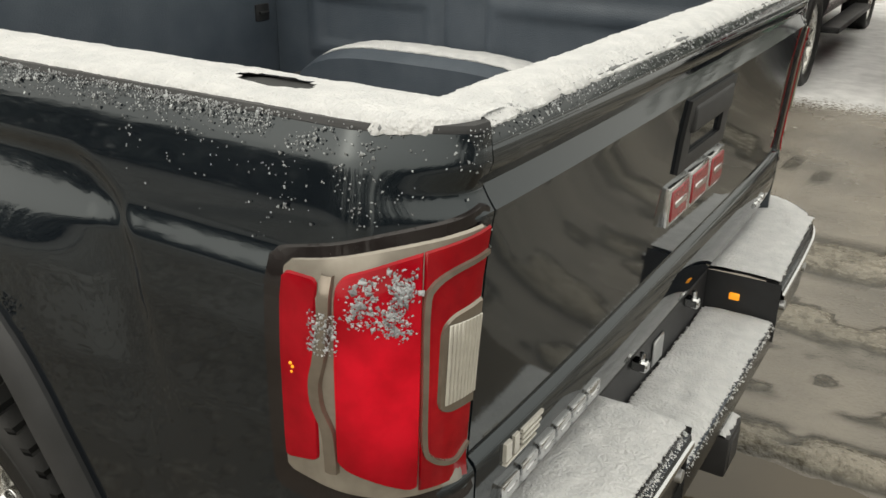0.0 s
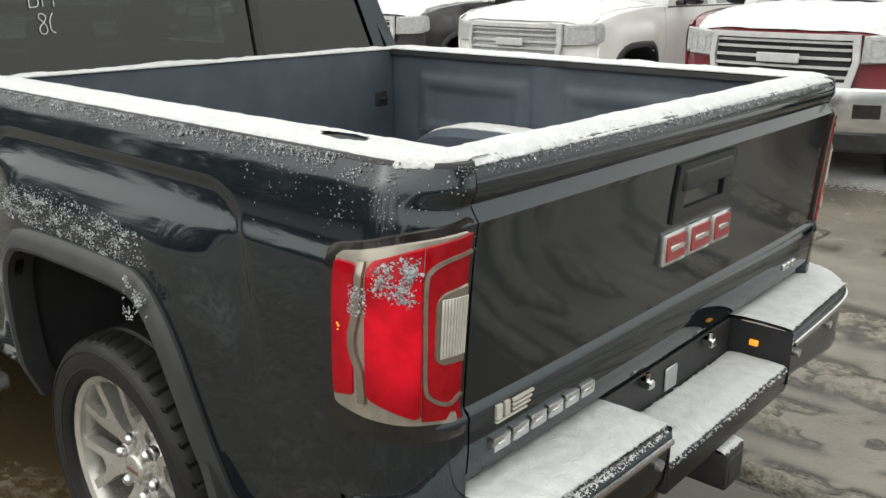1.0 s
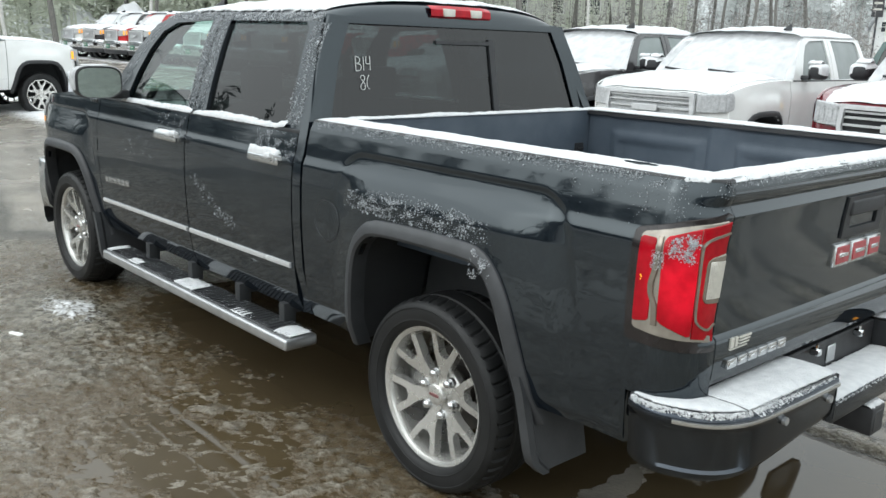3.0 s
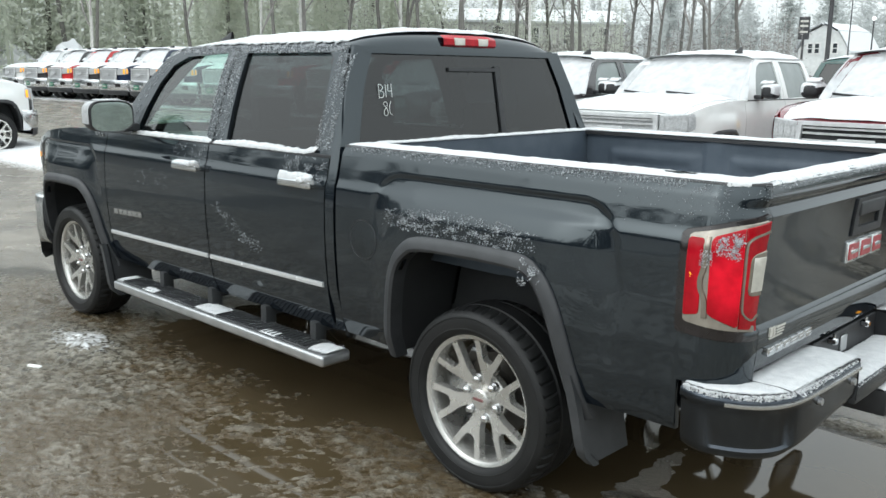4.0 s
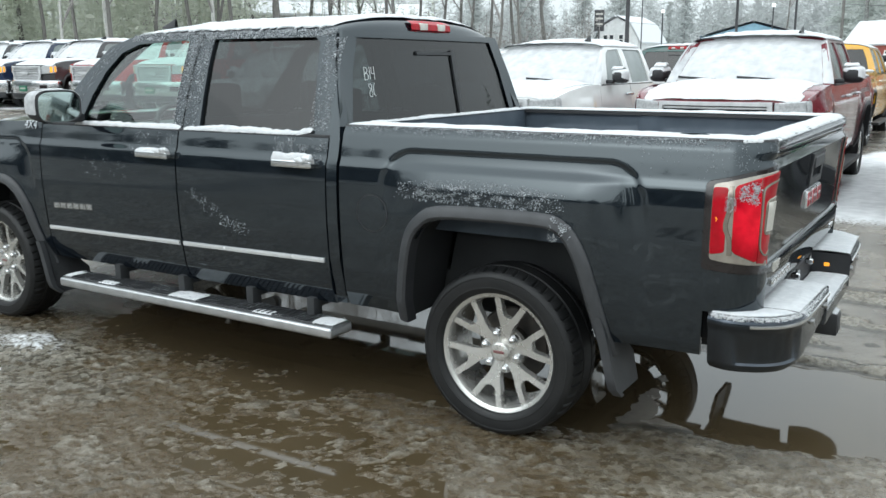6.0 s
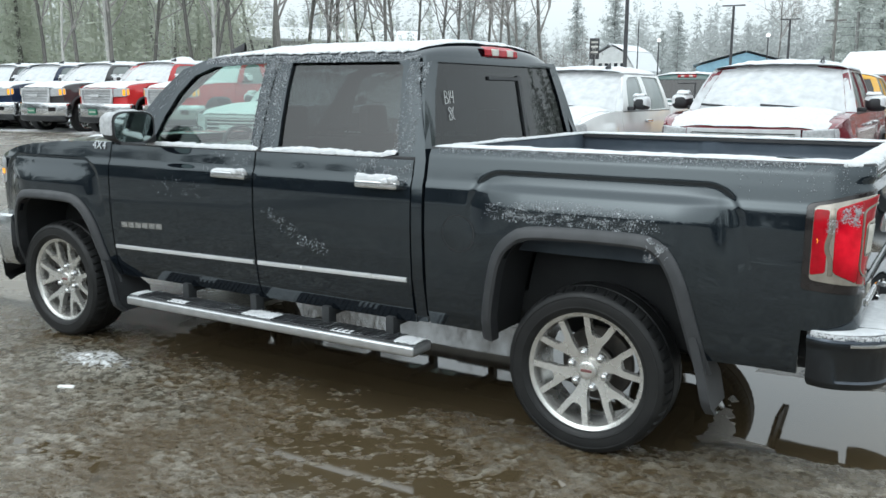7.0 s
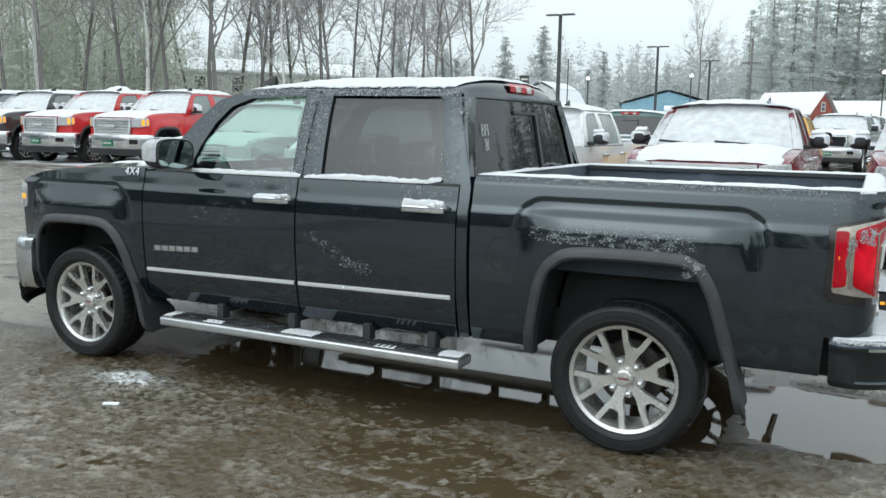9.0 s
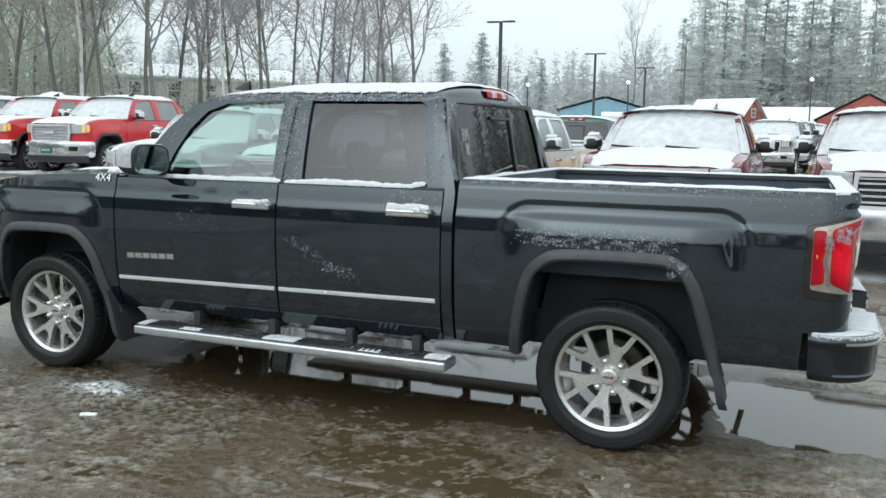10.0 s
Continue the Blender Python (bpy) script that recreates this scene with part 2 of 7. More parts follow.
def spline(pts, n):
    """n points along a smooth curve through pts, evenly by length."""
    p = [Vector(q) for q in pts]
    p = [p[0] * 2 - p[1]] + p + [p[-1] * 2 - p[-2]]
    out = []
    for i in range(1, len(p) - 2):
        for k in range(12):
            t = k / 12
            a, b, c, d = p[i - 1:i + 3]
            out.append(0.5 * ((2 * b) + (c - a) * t + (2 * a - 5 * b + 4 * c - d) * t * t + (3 * b - a - 3 * c + d) * t ** 3))
    out.append(p[-2])
    return even(out, n)


def even(pts, n, closed=False):
    p = [Vector(q) for q in pts]
    if closed:
        p.append(p[0])
    s = [0.0]
    for a, b in zip(p, p[1:]):
        s.append(s[-1] + (b - a).length)
    res, i = [], 0
    for k in range(n):
        d = s[-1] * k / (n if closed else n - 1)
        while i < len(p) - 2 and s[i + 1] < d:
            i += 1
        f = (d - s[i]) / max(1e-9, s[i + 1] - s[i])
        res.append(p[i].lerp(p[i + 1], min(1, max(0, f))))
    return res


def lump(bm, c, r, seed, squash=0.6):
    """A small uneven clump."""
    rnd = random.Random(seed)
    g = bmesh.ops.create_icosphere(bm, subdivisions=1, radius=1)
    for v in g["verts"]:
        k = r * rnd.uniform(0.7, 1.25)
        v.co = Vector((v.co.x * k + c[0], v.co.y * k + c[1], v.co.z * k * squash + c[2]))


def sm(a, b, x):
    t = min(1.0, max(0.0, (x - a) / (b - a)))
    return t * t * (3 - 2 * t)


def mirrored(bm):
    for v in bm.verts:
        v.co.y = -v.co.y
    bmesh.ops.reverse_faces(bm, faces=bm.faces[:])
    return bm


# ---------------------------------------------------------------- pickup truck: its lines
# front to -x, rear axle at x = 0, the driver's side at -y, ground at z = 0
AXLE_F, HUB_Z = -3.645, 0.373
SIDE_Z = [0.40, 0.47, 0.55, 0.66, 0.80, 0.95, 1.08, 1.155, 1.185, 1.24, 1.30, 1.345]
SIDE_W = [0.90, 0.945, 0.978, 0.994, 1.006, 1.012, 1.010, 1.004, 0.990, 0.980, 0.966, 0.94]
ARCH_R = [(-0.475, 0.44), (-0.455, 0.60), (-0.405, 0.83), (-0.335, 0.925), (-0.22, 0.965), (0.205, 0.972), (0.312, 0.948), (0.380, 0.85), (0.440, 0.66), (0.497, 0.44)]
ARCH_F = [(-4.105, 0.42), (-4.075, 0.60), (-4.02, 0.78), (-3.945, 0.875), (-3.83, 0.91), (-3.47, 0.912), (-3.36, 0.88), (-3.275, 0.77), (-3.22, 0.61), (-3.15, 0.40)]
CORNER_X, CORNER_R, CORNER_Y = 0.945, 0.125, 0.870


def blister(dx, z, ztop, half=0.585):
    """The squared bulge pressed over a wheel: a groove round its top and ends, then a slope swelling outwards."""
    hw, r = half + max(0.0, ztop - z) * 0.22, 0.13
    qx, qz = abs(dx) - (hw - r), z - (ztop - r)
    d = r - math.hypot(max(qx, 0), max(qz, 0)) - min(max(qx, qz), 0)
    fade = 1 - sm(0.04, 0.42, ztop - z)
    ends = sm(0.0, 0.27 + 0.35 * max(0.0, ztop - 0.10 - z), hw - abs(dx))
    groove = -0.0085 * sm(-0.004, 0.020, d) * fade
    swell = 0.033 * sm(0.016, 0.17, min(ztop - z, d * 1.2)) * ends
    return groove + swell


_PZ = np.linspace(0.38, 1.36, 491)
_raw = np.interp(_PZ, SIDE_Z, SIDE_W)
_ker = np.hanning(15)
SIDE_SMOOTH = np.convolve(np.pad(_raw, 7, mode="edge"), _ker / _ker.sum(), mode="valid")


def half_width(x, z):
    w = float(np.interp(z, _PZ, SIDE_SMOOTH))
    if x < -3.75:
        w -= 0.10 * ((-3.75 - x) / 0.55) ** 2
    w += blister(x - 0.03, z, 1.245) + blister(x - AXLE_F + 0.03, z, 1.185, 0.47)
    return w


GATE = [(1.342, 0.985), (1.344, 1.050), (1.336, 1.078), (1.318, 1.090), (1.292, 1.093), (1.275, 1.086), (1.264, 1.080), (1.250, 1.088), (1.236, 1.098), (1.225, 1.096), (1.16, 1.088), (1.05, 1.080), (0.92, 1.072), (0.885, 1.070),
        (0.878, 1.079), (0.870, 1.083), (0.80, 1.082), (0.755, 1.078), (0.728, 1.064), (0.72, 0.99)]
GATE_Z, GATE_X = [p[0] for p in GATE[3:-2]][::-1], [p[1] for p in GATE[3:-2]][::-1]


def side_point(u, z, off=0.0):
    """A point of the driver's side; past the rear corner u goes on round it."""
    if u <= CORNER_X:
        return Vector((u, -(half_width(u, z) + off), z))
    a = min((u - CORNER_X) / CORNER_R, radians(86))
    past = max(0.0, u - CORNER_TURN)
    f = sm(0.25, 1.0, a / radians(86))
    hw = half_width(CORNER_X, z)
    r0, r1 = CORNER_R + hw - 1.0, (float(np.interp(z, GATE_Z, GATE_X)) - 0.006 - CORNER_X) / math.sin(radians(86))
    rx, ry = r0 + (r1 - r0) * f + off, hw - CORNER_Y + off
    return Vector((CORNER_X + rx * math.sin(a) + past * 0.05, -(CORNER_Y + ry * math.cos(a) - past), z))


CORNER_TURN = CORNER_X + CORNER_R * radians(86)
CORNER_END = CORNER_TURN + 0.018


def side_panel(us, zbot, ztop, nz=16, off=0.0, lip=0.022):
    bm = bmesh.new()
    rows = []
    for u in us:
        a, b = zbot(u), ztop(u)
        if nz > 50 and b > 1.1:
            # even rows above the wheel openings, the rest shared out below
            k0 = int(nz * 0.45)
            zs = [a + (1.0 - a) * k / k0 for k in range(k0)] + [1.0 + (b - 1.0) * k / (nz - k0) for k in range(nz - k0 + 1)]
        else:
            zs = [a + (b - a) * k / nz for k in range(nz + 1)]
        ps = [side_point(u, z, off) for z in zs]
        rows.append(ps)
    # folded edges
    rows = [[Vector((r[0].x, r[0].y + lip, r[0].z))] + r + [Vector((r[-1].x, r[-1].y + lip, r[-1].z))] for r in rows]
    rows = [[Vector((p.x, p.y + lip, p.z)) for p in rows[0]]] + rows + [[Vector((p.x - (lip if us[-1] > CORNER_X else 0), p.y + lip, p.z)) for p in rows[-1]]]
    grid(bm, rows, flip=True)
    return bm


def cab_y(z):
    return float(np.interp(z, [1.2, 1.275, 1.45, 1.60, 1.71, 1.778], [0.972, 0.962, 0.908, 0.853, 0.805, 0.768]))


def steps(a, b, n, dense=()):
    xs = set(round(a + (b - a) * k / n, 4) for k in range(n + 1))
    for c in dense:
        for k in range(-4, 5):
            v = round(c + k * 0.012, 4)
            if a < v < b:
                xs.add(v)
    return sorted(xs)


def arch_z(x, arch, low):
    xs, zs = [p[0] for p in arch], [p[1] for p in arch]
    if x < xs[0] or x > xs[-1]:
        return low
    return max(low, float(np.interp(x, xs, zs)))


def front_x(y, z):
    """The nose in plan, leaning back a little towards the hood."""
    return -4.50 + 0.24 * (abs(y) / 0.95) ** 3 + 0.05 * max(0, z - 0.8)


def fender_top(x):
    return float(np.interp(x, [-4.27, -4.2, -4.03, -3.86, -3.59, -3.3, -3.08], [1.165, 1.190, 1.229, 1.253, 1.276, 1.285, 1.288]))


def hood_z(x, y):
    edge = fender_top(x) - 0.005
    crown = 0.030 * (1 - (abs(y) / 0.9) ** 2.2)
    bulge = 0.012 * (sm(0.30, 0.42, abs(y)) * (1 - sm(0.62, 0.72, abs(y))))
    nose = -0.05 * (1 - sm(0, 0.16, x - front_x(y, 1.1)))
    return edge + crown + bulge + nose


def roof_end(f):
    """The roof falls off softly in front and in a tight curve behind."""
    back = math.sqrt(max(0.0, 1 - ((f - 0.935) / 0.065) ** 2)) if f > 0.935 else 1.0
    return min(1, sm(-0.02, 0.30, f + 0.012) * 0.5 + 0.5, back)


def shield_point(s, t):
    """Windscreen: s from -1 to 1 across, t from the cowl up to the header."""
    lo = Vector((-3.20 + 0.20 * abs(s) ** 2.5, s * 0.84, 1.275))
    hi = Vector((-2.33 - 0.10 * abs(s) ** 2.5, s * 0.70, 1.773 - 0.02 * abs(s) ** 2))
    p = lo.lerp(hi, t)
    p.z += 0.03 * math.sin(math.pi * t)
    return p


# ---------------------------------------------------------------- snow helpers
def snow_sheet(point, nu, nv, thick, rag=0.12, seed=0, up=(0, 0, 1), freq=9.0, cover=None):
    """Snow lying on point(s, t), s and t from 0 to 1: ragged edges in t, rounded rim, uneven top."""
    up = Vector(up).normalized()
    bm = bmesh.new()
    nz = lambda a, b: noise.noise(Vector((a * freq + seed * 7.3, b * freq + 3.1, seed * 1.7)))
    rows = []
    for i in range(nu + 1):
        s = i / nu
        a = rag * (0.5 + 0.5 * nz(s * 2, 0.1) + 0.45 * nz(s * 9, 5.0))
        b = 1 - rag * (0.5 + 0.5 * nz(s * 2, 9.7) + 0.45 * nz(s * 9, 15.0))
        row = [point(s, a)]
        for j in range(nv + 1):
            f = j / nv
            t = a + (b - a) * f
            e = min(1.0, 3.2 * min(f, 1 - f) + 0.10) ** 0.5
            e *= min(1.0, 0.3 + 20 * min(s, 1 - s)) ** 0.5
            p = point(s, t)
            k = thick * e * (0.85 + 0.35 * noise.noise(p * 7.0) + 0.22 * noise.noise(p * 31.0))
            row.append(p + up * max(0.0015, k))
        row.append(point(s, b))
        rows.append(row)
    vs = grid(bm, rows)
    return bm


def grains(spots, size, seed=0):
    """Small frozen crumbs of snow at spots (place, normal), as one mesh."""
    rnd = random.Random(seed)
    co, faces = [], []
    for p, nrm in spots:
        nrm = Vector(nrm).normalized()
        s = nrm.orthogonal().normalized()
        t = nrm.cross(s)
        r = size * rnd.uniform(0.4, 1.3) * (2.0 if rnd.random() < 0.06 else 1.0)
        a0 = rnd.uniform(0, 6.28)
        k = len(co)
        for q in range(4):
            a = a0 + q * 1.571 + rnd.uniform(-0.5, 0.5)
            rr = r * rnd.uniform(0.5, 1.3)
            co.append(p + (s * math.cos(a) + t * math.sin(a)) * rr + nrm * rnd.uniform(-0.1, 0.2) * r)
        co.append(p + nrm * r * rnd.uniform(0.5, 1.1) + s * rnd.uniform(-0.4, 0.4) * r)
        faces += [(k, k + 1, k + 4), (k + 1, k + 2, k + 4), (k + 2, k + 3, k + 4), (k + 3, k, k + 4)]
    bm = bmesh.new()
    vs = [bm.verts.new(c) for c in co]
    for f in faces:
        bm.faces.new([vs[i] for i in f])
    return bm


def scatter(fn, n, keep, seed=0):
    """n tries over the unit square; fn(s, t) gives place and normal, keep(s, t) the chance to stay."""
    rnd = random.Random(seed)
    out = []
    for _ in range(n):
        s, t = rnd.random(), rnd.random()
        if rnd.random() < keep(s, t):
            out.append(fn(s, t))
    return out


# ---------------------------------------------------------------- pickup truck: its pieces
def both(name, make, material, truck, label="", smooth=38):
    """A piece on the driver's side and its mirror image; returns the two."""
    return part(name, make(), material, truck, label, smooth), part(name, mirrored(make()), material, truck, label, smooth)


def ring(outer, inner, point, k=6, depth=0.03):
    """A frame between two outlines with the same number of corners, with folded inner edge."""
    def fine(c):
        out = []
        for a, b in zip(c, c[1:] + c[:1]):
            out += [(a[0] + (b[0] - a[0]) * i / k, a[1] + (b[1] - a[1]) * i / k) for i in range(k)]
        return out
    bm = bmesh.new()
    o, i = fine(outer), fine(inner)
    mid = [((p[0] + q[0]) / 2, (p[1] + q[1]) / 2) for p, q in zip(o, i)]
    rows = [[point(*p, -depth * 0.6) for p in o], [point(*p, 0) for p in o], [point(*p, 0.002) for p in mid], [point(*p, 0) for p in i], [point(*p, -depth) for p in i]]
    grid(bm, rows, wrap=True, flip=True)
    return bm


def pane(outline, point, off, k=6, flip=False):
    bm = bmesh.new()
    c = [sum(p[0] for p in outline) / len(outline), sum(p[1] for p in outline) / len(outline)]
    loop = []
    for a, b in zip(outline, outline[1:] + outline[:1]):
        loop += [(a[0] + (b[0] - a[0]) * i / k, a[1] + (b[1] - a[1]) * i / k) for i in range(k)]
    rows = []
    for f in (1.0, 0.66, 0.33):
        rows.append([point(c[0] + (p[0] - c[0]) * f, c[1] + (p[1] - c[1]) * f, off) for p in loop])
    vs = grid(bm, rows, wrap=True, flip=True)
    bm.faces.new(vs[-1][::-1])
    if flip:
        bmesh.ops.reverse_faces(bm, faces=bm.faces[:])
    return bm


def cab_point(x, z, off=0.0):
    return Vector((x, -(cab_y(z) + off), z))


WIN_F_OUT = [(-3.00, 1.272), (-2.88, 1.44), (-2.77, 1.575), (-2.62, 1.717), (-2.44, 1.775), (-1.900, 1.778), (-1.908, 1.272)]
WIN_F_IN = [(-2.745, 1.285), (-2.680, 1.44), (-2.605, 1.575), (-2.510, 1.680), (-2.38, 1.728), (-1.985, 1.745), (-1.970, 1.290)]
WIN_R_OUT = [(-1.898, 1.272), (-1.890, 1.778), (-1.10, 1.778), (-0.985, 1.732), (-0.92, 1.50), (-0.887, 1.272)]
WIN_R_IN = [(-1.775, 1.292), (-1.80, 1.745), (-1.115, 1.743), (-1.075, 1.717), (-1.035, 1.48), (-1.01, 1.305)]


def strip_between(left, right, zs, n=3, fold=0.0):
    bm = bmesh.new()
    rows = []
    for z in zs:
        a, b = left(z), right(z)
        f = cab_point if z > 1.272 else side_point
        rows.append([f(a + (b - a) * k / n, z) for k in range(n + 1)] + [f(b, z) + Vector((0.0, 0.06, 0))])
    grid(bm, rows)
    return bm


def sweep_arch(arch, width, thick, y_at, n=48, ext=0.0):
    """The plastic lip round a wheel opening: flat outside, rolled edges."""
    pts = spline([(x, 0, z) for x, z in arch], n)
    bm = bmesh.new()
    rows = []
    for i, p in enumerate(pts):
        t = (pts[min(i + 1, n - 1)] - pts[max(i - 1, 0)]).normalized()
        out = Vector((-t.z, 0, t.x))
        w = width
        row = []
        for d, o in ((-0.006, -0.05), (-0.006, thick * 0.7), (0.006, thick), (w * 0.55, thick * 0.9), (w - 0.008, thick * 0.62), (w, thick * 0.3), (w, -0.012)):
            q = p + out * d
            row.append(Vector((q.x, -(y_at(q.x, min(1.3, max(0.45, q.z))) + o), q.z)))
        rows.append(row)
    grid(bm, rows, flip=True)
    return bm


def wheel_meshes(n=72, hero=True):
    """The four meshes of one wheel about the origin, its face towards -y."""
    # tyre
    bm = bmesh.new()
    prof = [(0.262, -0.108), (0.270, -0.122), (0.285, -0.131), (0.296, -0.1335), (0.298, -0.1360), (0.303, -0.1360), (0.305, -0.1355), (0.335, -0.138), (0.352, -0.1360), (0.354, -0.1385), (0.360, -0.1380), (0.362, -0.1355), (0.372, -0.132), (0.384, -0.1225), (0.390, -0.114), (0.397, -0.098), (0.4015, -0.074),
            (0.403, -0.052), (0.403, -0.045), (0.4045, -0.038), (0.405, 0.0), (0.4045, 0.038), (0.403, 0.045), (0.403, 0.052), (0.4015, 0.074), (0.397, 0.098), (0.388, 0.116), (0.372, 0.130), (0.345, 0.136), (0.30, 0.13), (0.262, 0.105)]
    rows = []
    for i, (r, y) in enumerate(prof):
        row = []
        for k in range(n * 2):
            rr, yy = r, y
            if r > 0.386:
                # narrow cross cuts on the shoulders, rings of grooves between them
                if abs(y) > 0.07 and (k + (y > 0) * 3) % 6 == 0:
                    rr -= 0.009
                    yy *= 0.97
                if abs(y) < 0.065 and abs(abs(y) - 0.045) < 0.006:
                    rr -= 0.008
            a = (k + (12 * y if abs(y) > 0.07 and r > 0.386 else 0)) * math.pi / n
            rr = 0.268 + (rr - 0.262) * 0.790
            row.append((rr * math.cos(a), yy, rr * math.sin(a)))
        rows.append(row)
    grid(bm, rows, wrap=True)
    tyre = bm
    # rim with six forked spokes
    bm = bmesh.new()
    revolve(bm, [(0.244, 0.10), (0.242, -0.06), (0.2455, -0.090), (0.2525, -0.1045), (0.2610, -0.1090), (0.2715, -0.1125), (0.2745, -0.1050), (0.268, -0.09)], n)
    revolve(bm, [(0.002, -0.060), (0.05, -0.060), (0.090, -0.056), (0.102, -0.040), (0.102, -0.01)], 36, flip=True)
    rim = bm
    # one forked spoke, pointing along +x: a wedge with a notch in its outer end
    bm = bmesh.new()
    half = [(0.040, 0.020), (0.085, 0.0245), (0.112, 0.0285), (0.138, 0.0375), (0.162, 0.0500), (0.2580, 0.0870), (0.2620, 0.0600), (0.190, 0.0305), (0.174, 0.0230), (0.167, 0.0165), (0.165, 0.0)]
    loop = half + [(px, -pz) for px, pz in half[-2::-1]]
    front = lambda px, pz: float(np.interp(math.hypot(px, pz), [0.04, 0.10, 0.15, 0.26], [-0.068, -0.080, -0.094, -0.109]))
    vs = [bm.verts.new((px, front(px, pz), pz)) for px, pz in loop]
    f = bm.faces.new(vs)
    bmesh.ops.recalc_face_normals(bm, faces=[f])
    if f.normal.y > 0:
        f.normal_flip()
    bmesh.ops.inset_region(bm, faces=[f], thickness=0.0060, use_even_offset=True)
    for v in vs:
        v.co.y += 0.009
    rim_edges = [e for e in bm.edges if e.is_boundary]
    g = bmesh.ops.extrude_edge_only(bm, edges=rim_edges)
    for v in g["geom"]:
        if isinstance(v, bmesh.types.BMVert):
            v.co.y += 0.034
    bmesh.ops.recalc_face_normals(bm, faces=bm.faces[:])
    spoke = bm
    bm = bmesh.new()
    revolve(bm, [(0.0, 0.02), (0.085, 0.02), (0.09, 0.045), (0.165, 0.045), (0.172, 0.053), (0.172, 0.065)], 40, flip=True)
    brake = bm
    bm = bmesh.new()
    revolve(bm, [(0.0, -0.0905), (0.030, -0.0900), (0.0395, -0.0880), (0.0435, -0.0840), (0.0445, -0.0780), (0.0445, -0.06)], 36, flip=True)
    cap = bm
    bm = bmesh.new()
    revolve(bm, [(0.0215, -0.050), (0.0215, -0.0640), (0.0200, -0.0660), (0.0170, -0.0660)], 20, flip=True)
    cyl(bm, (0, -0.050, 0), (0, -0.080, 0), 0.0168, 0.0162, 6)
    revolve(bm, [(0.0158, -0.080), (0.0125, -0.0865), (0.0075, -0.0895), (0.0, -0.0905)], 16, flip=True)
    nut = bm
    return tyre, rim, brake, cap, nut, spoke


def mesh_of(name, bm, material, smooth=38):
    me = bpy.data.meshes.new(name)
    bm.to_mesh(me)
    bm.free()
    me.materials.append(material)
    me.polygons.foreach_set("use_smooth", [True] * len(me.polygons))
    me.set_sharp_from_angle(angle=radians(smooth))
    return me


def child(name, me, parent, m=None, label=""):
    ob = new(name, me)
    ob.parent = parent
    if m is not None:
        ob.matrix_basis = m
    if label:
        tagged(ob, label)
    return ob


def wheels(truck, hero):
    tyre, rim, brake, cap, nut, spoke = wheel_meshes(144 if hero else 11)
    me = [mesh_of("tyre", tyre, RUBBER, 22), mesh_of("wheel", rim, SATIN, 30), mesh_of("brake", brake, BRAKE if hero else DARK), mesh_of("cap", cap, SATIN), mesh_of("nut", nut, CHROME), mesh_of("spoke", spoke, SATIN, 30)]
    badge = bmesh.new()
    box(badge, (-0.026, -0.0925, -0.0060), (0.026, -0.0895, 0.0060), 0.001, 1)
    bme = mesh_of("badge", badge, BADGE_DULL)
    for x in (0, AXLE_F):
        for s in (-1, 1):
            spin = -4 if x == 0 else 14
            w = child("wheel", me[1], truck, pose(x, s * 0.868, HUB_Z, 0, spin * (1 if s < 0 else -1), 0 if s < 0 else 180), "silver alloy wheel with six forked spokes")
            child("tyre", me[0], w, None, "black tyre wet from slush")
            child("brake_disc", me[2], w)
            child("hub_cap", me[3], w)
            for k in range(6):
                child("spoke", me[5], w, pose(0, 0, 0, 0, -(60 * k + 12)))
            if hero:
                child("badge", bme, w, pose(0, 0, 0, 0, -spin))
                for k in range(6):
                    a = math.radians(60 * k + 42)
                    child("lug_nut", me[4], w, pose(0.081 * math.cos(a), 0, 0.081 * math.sin(a)))


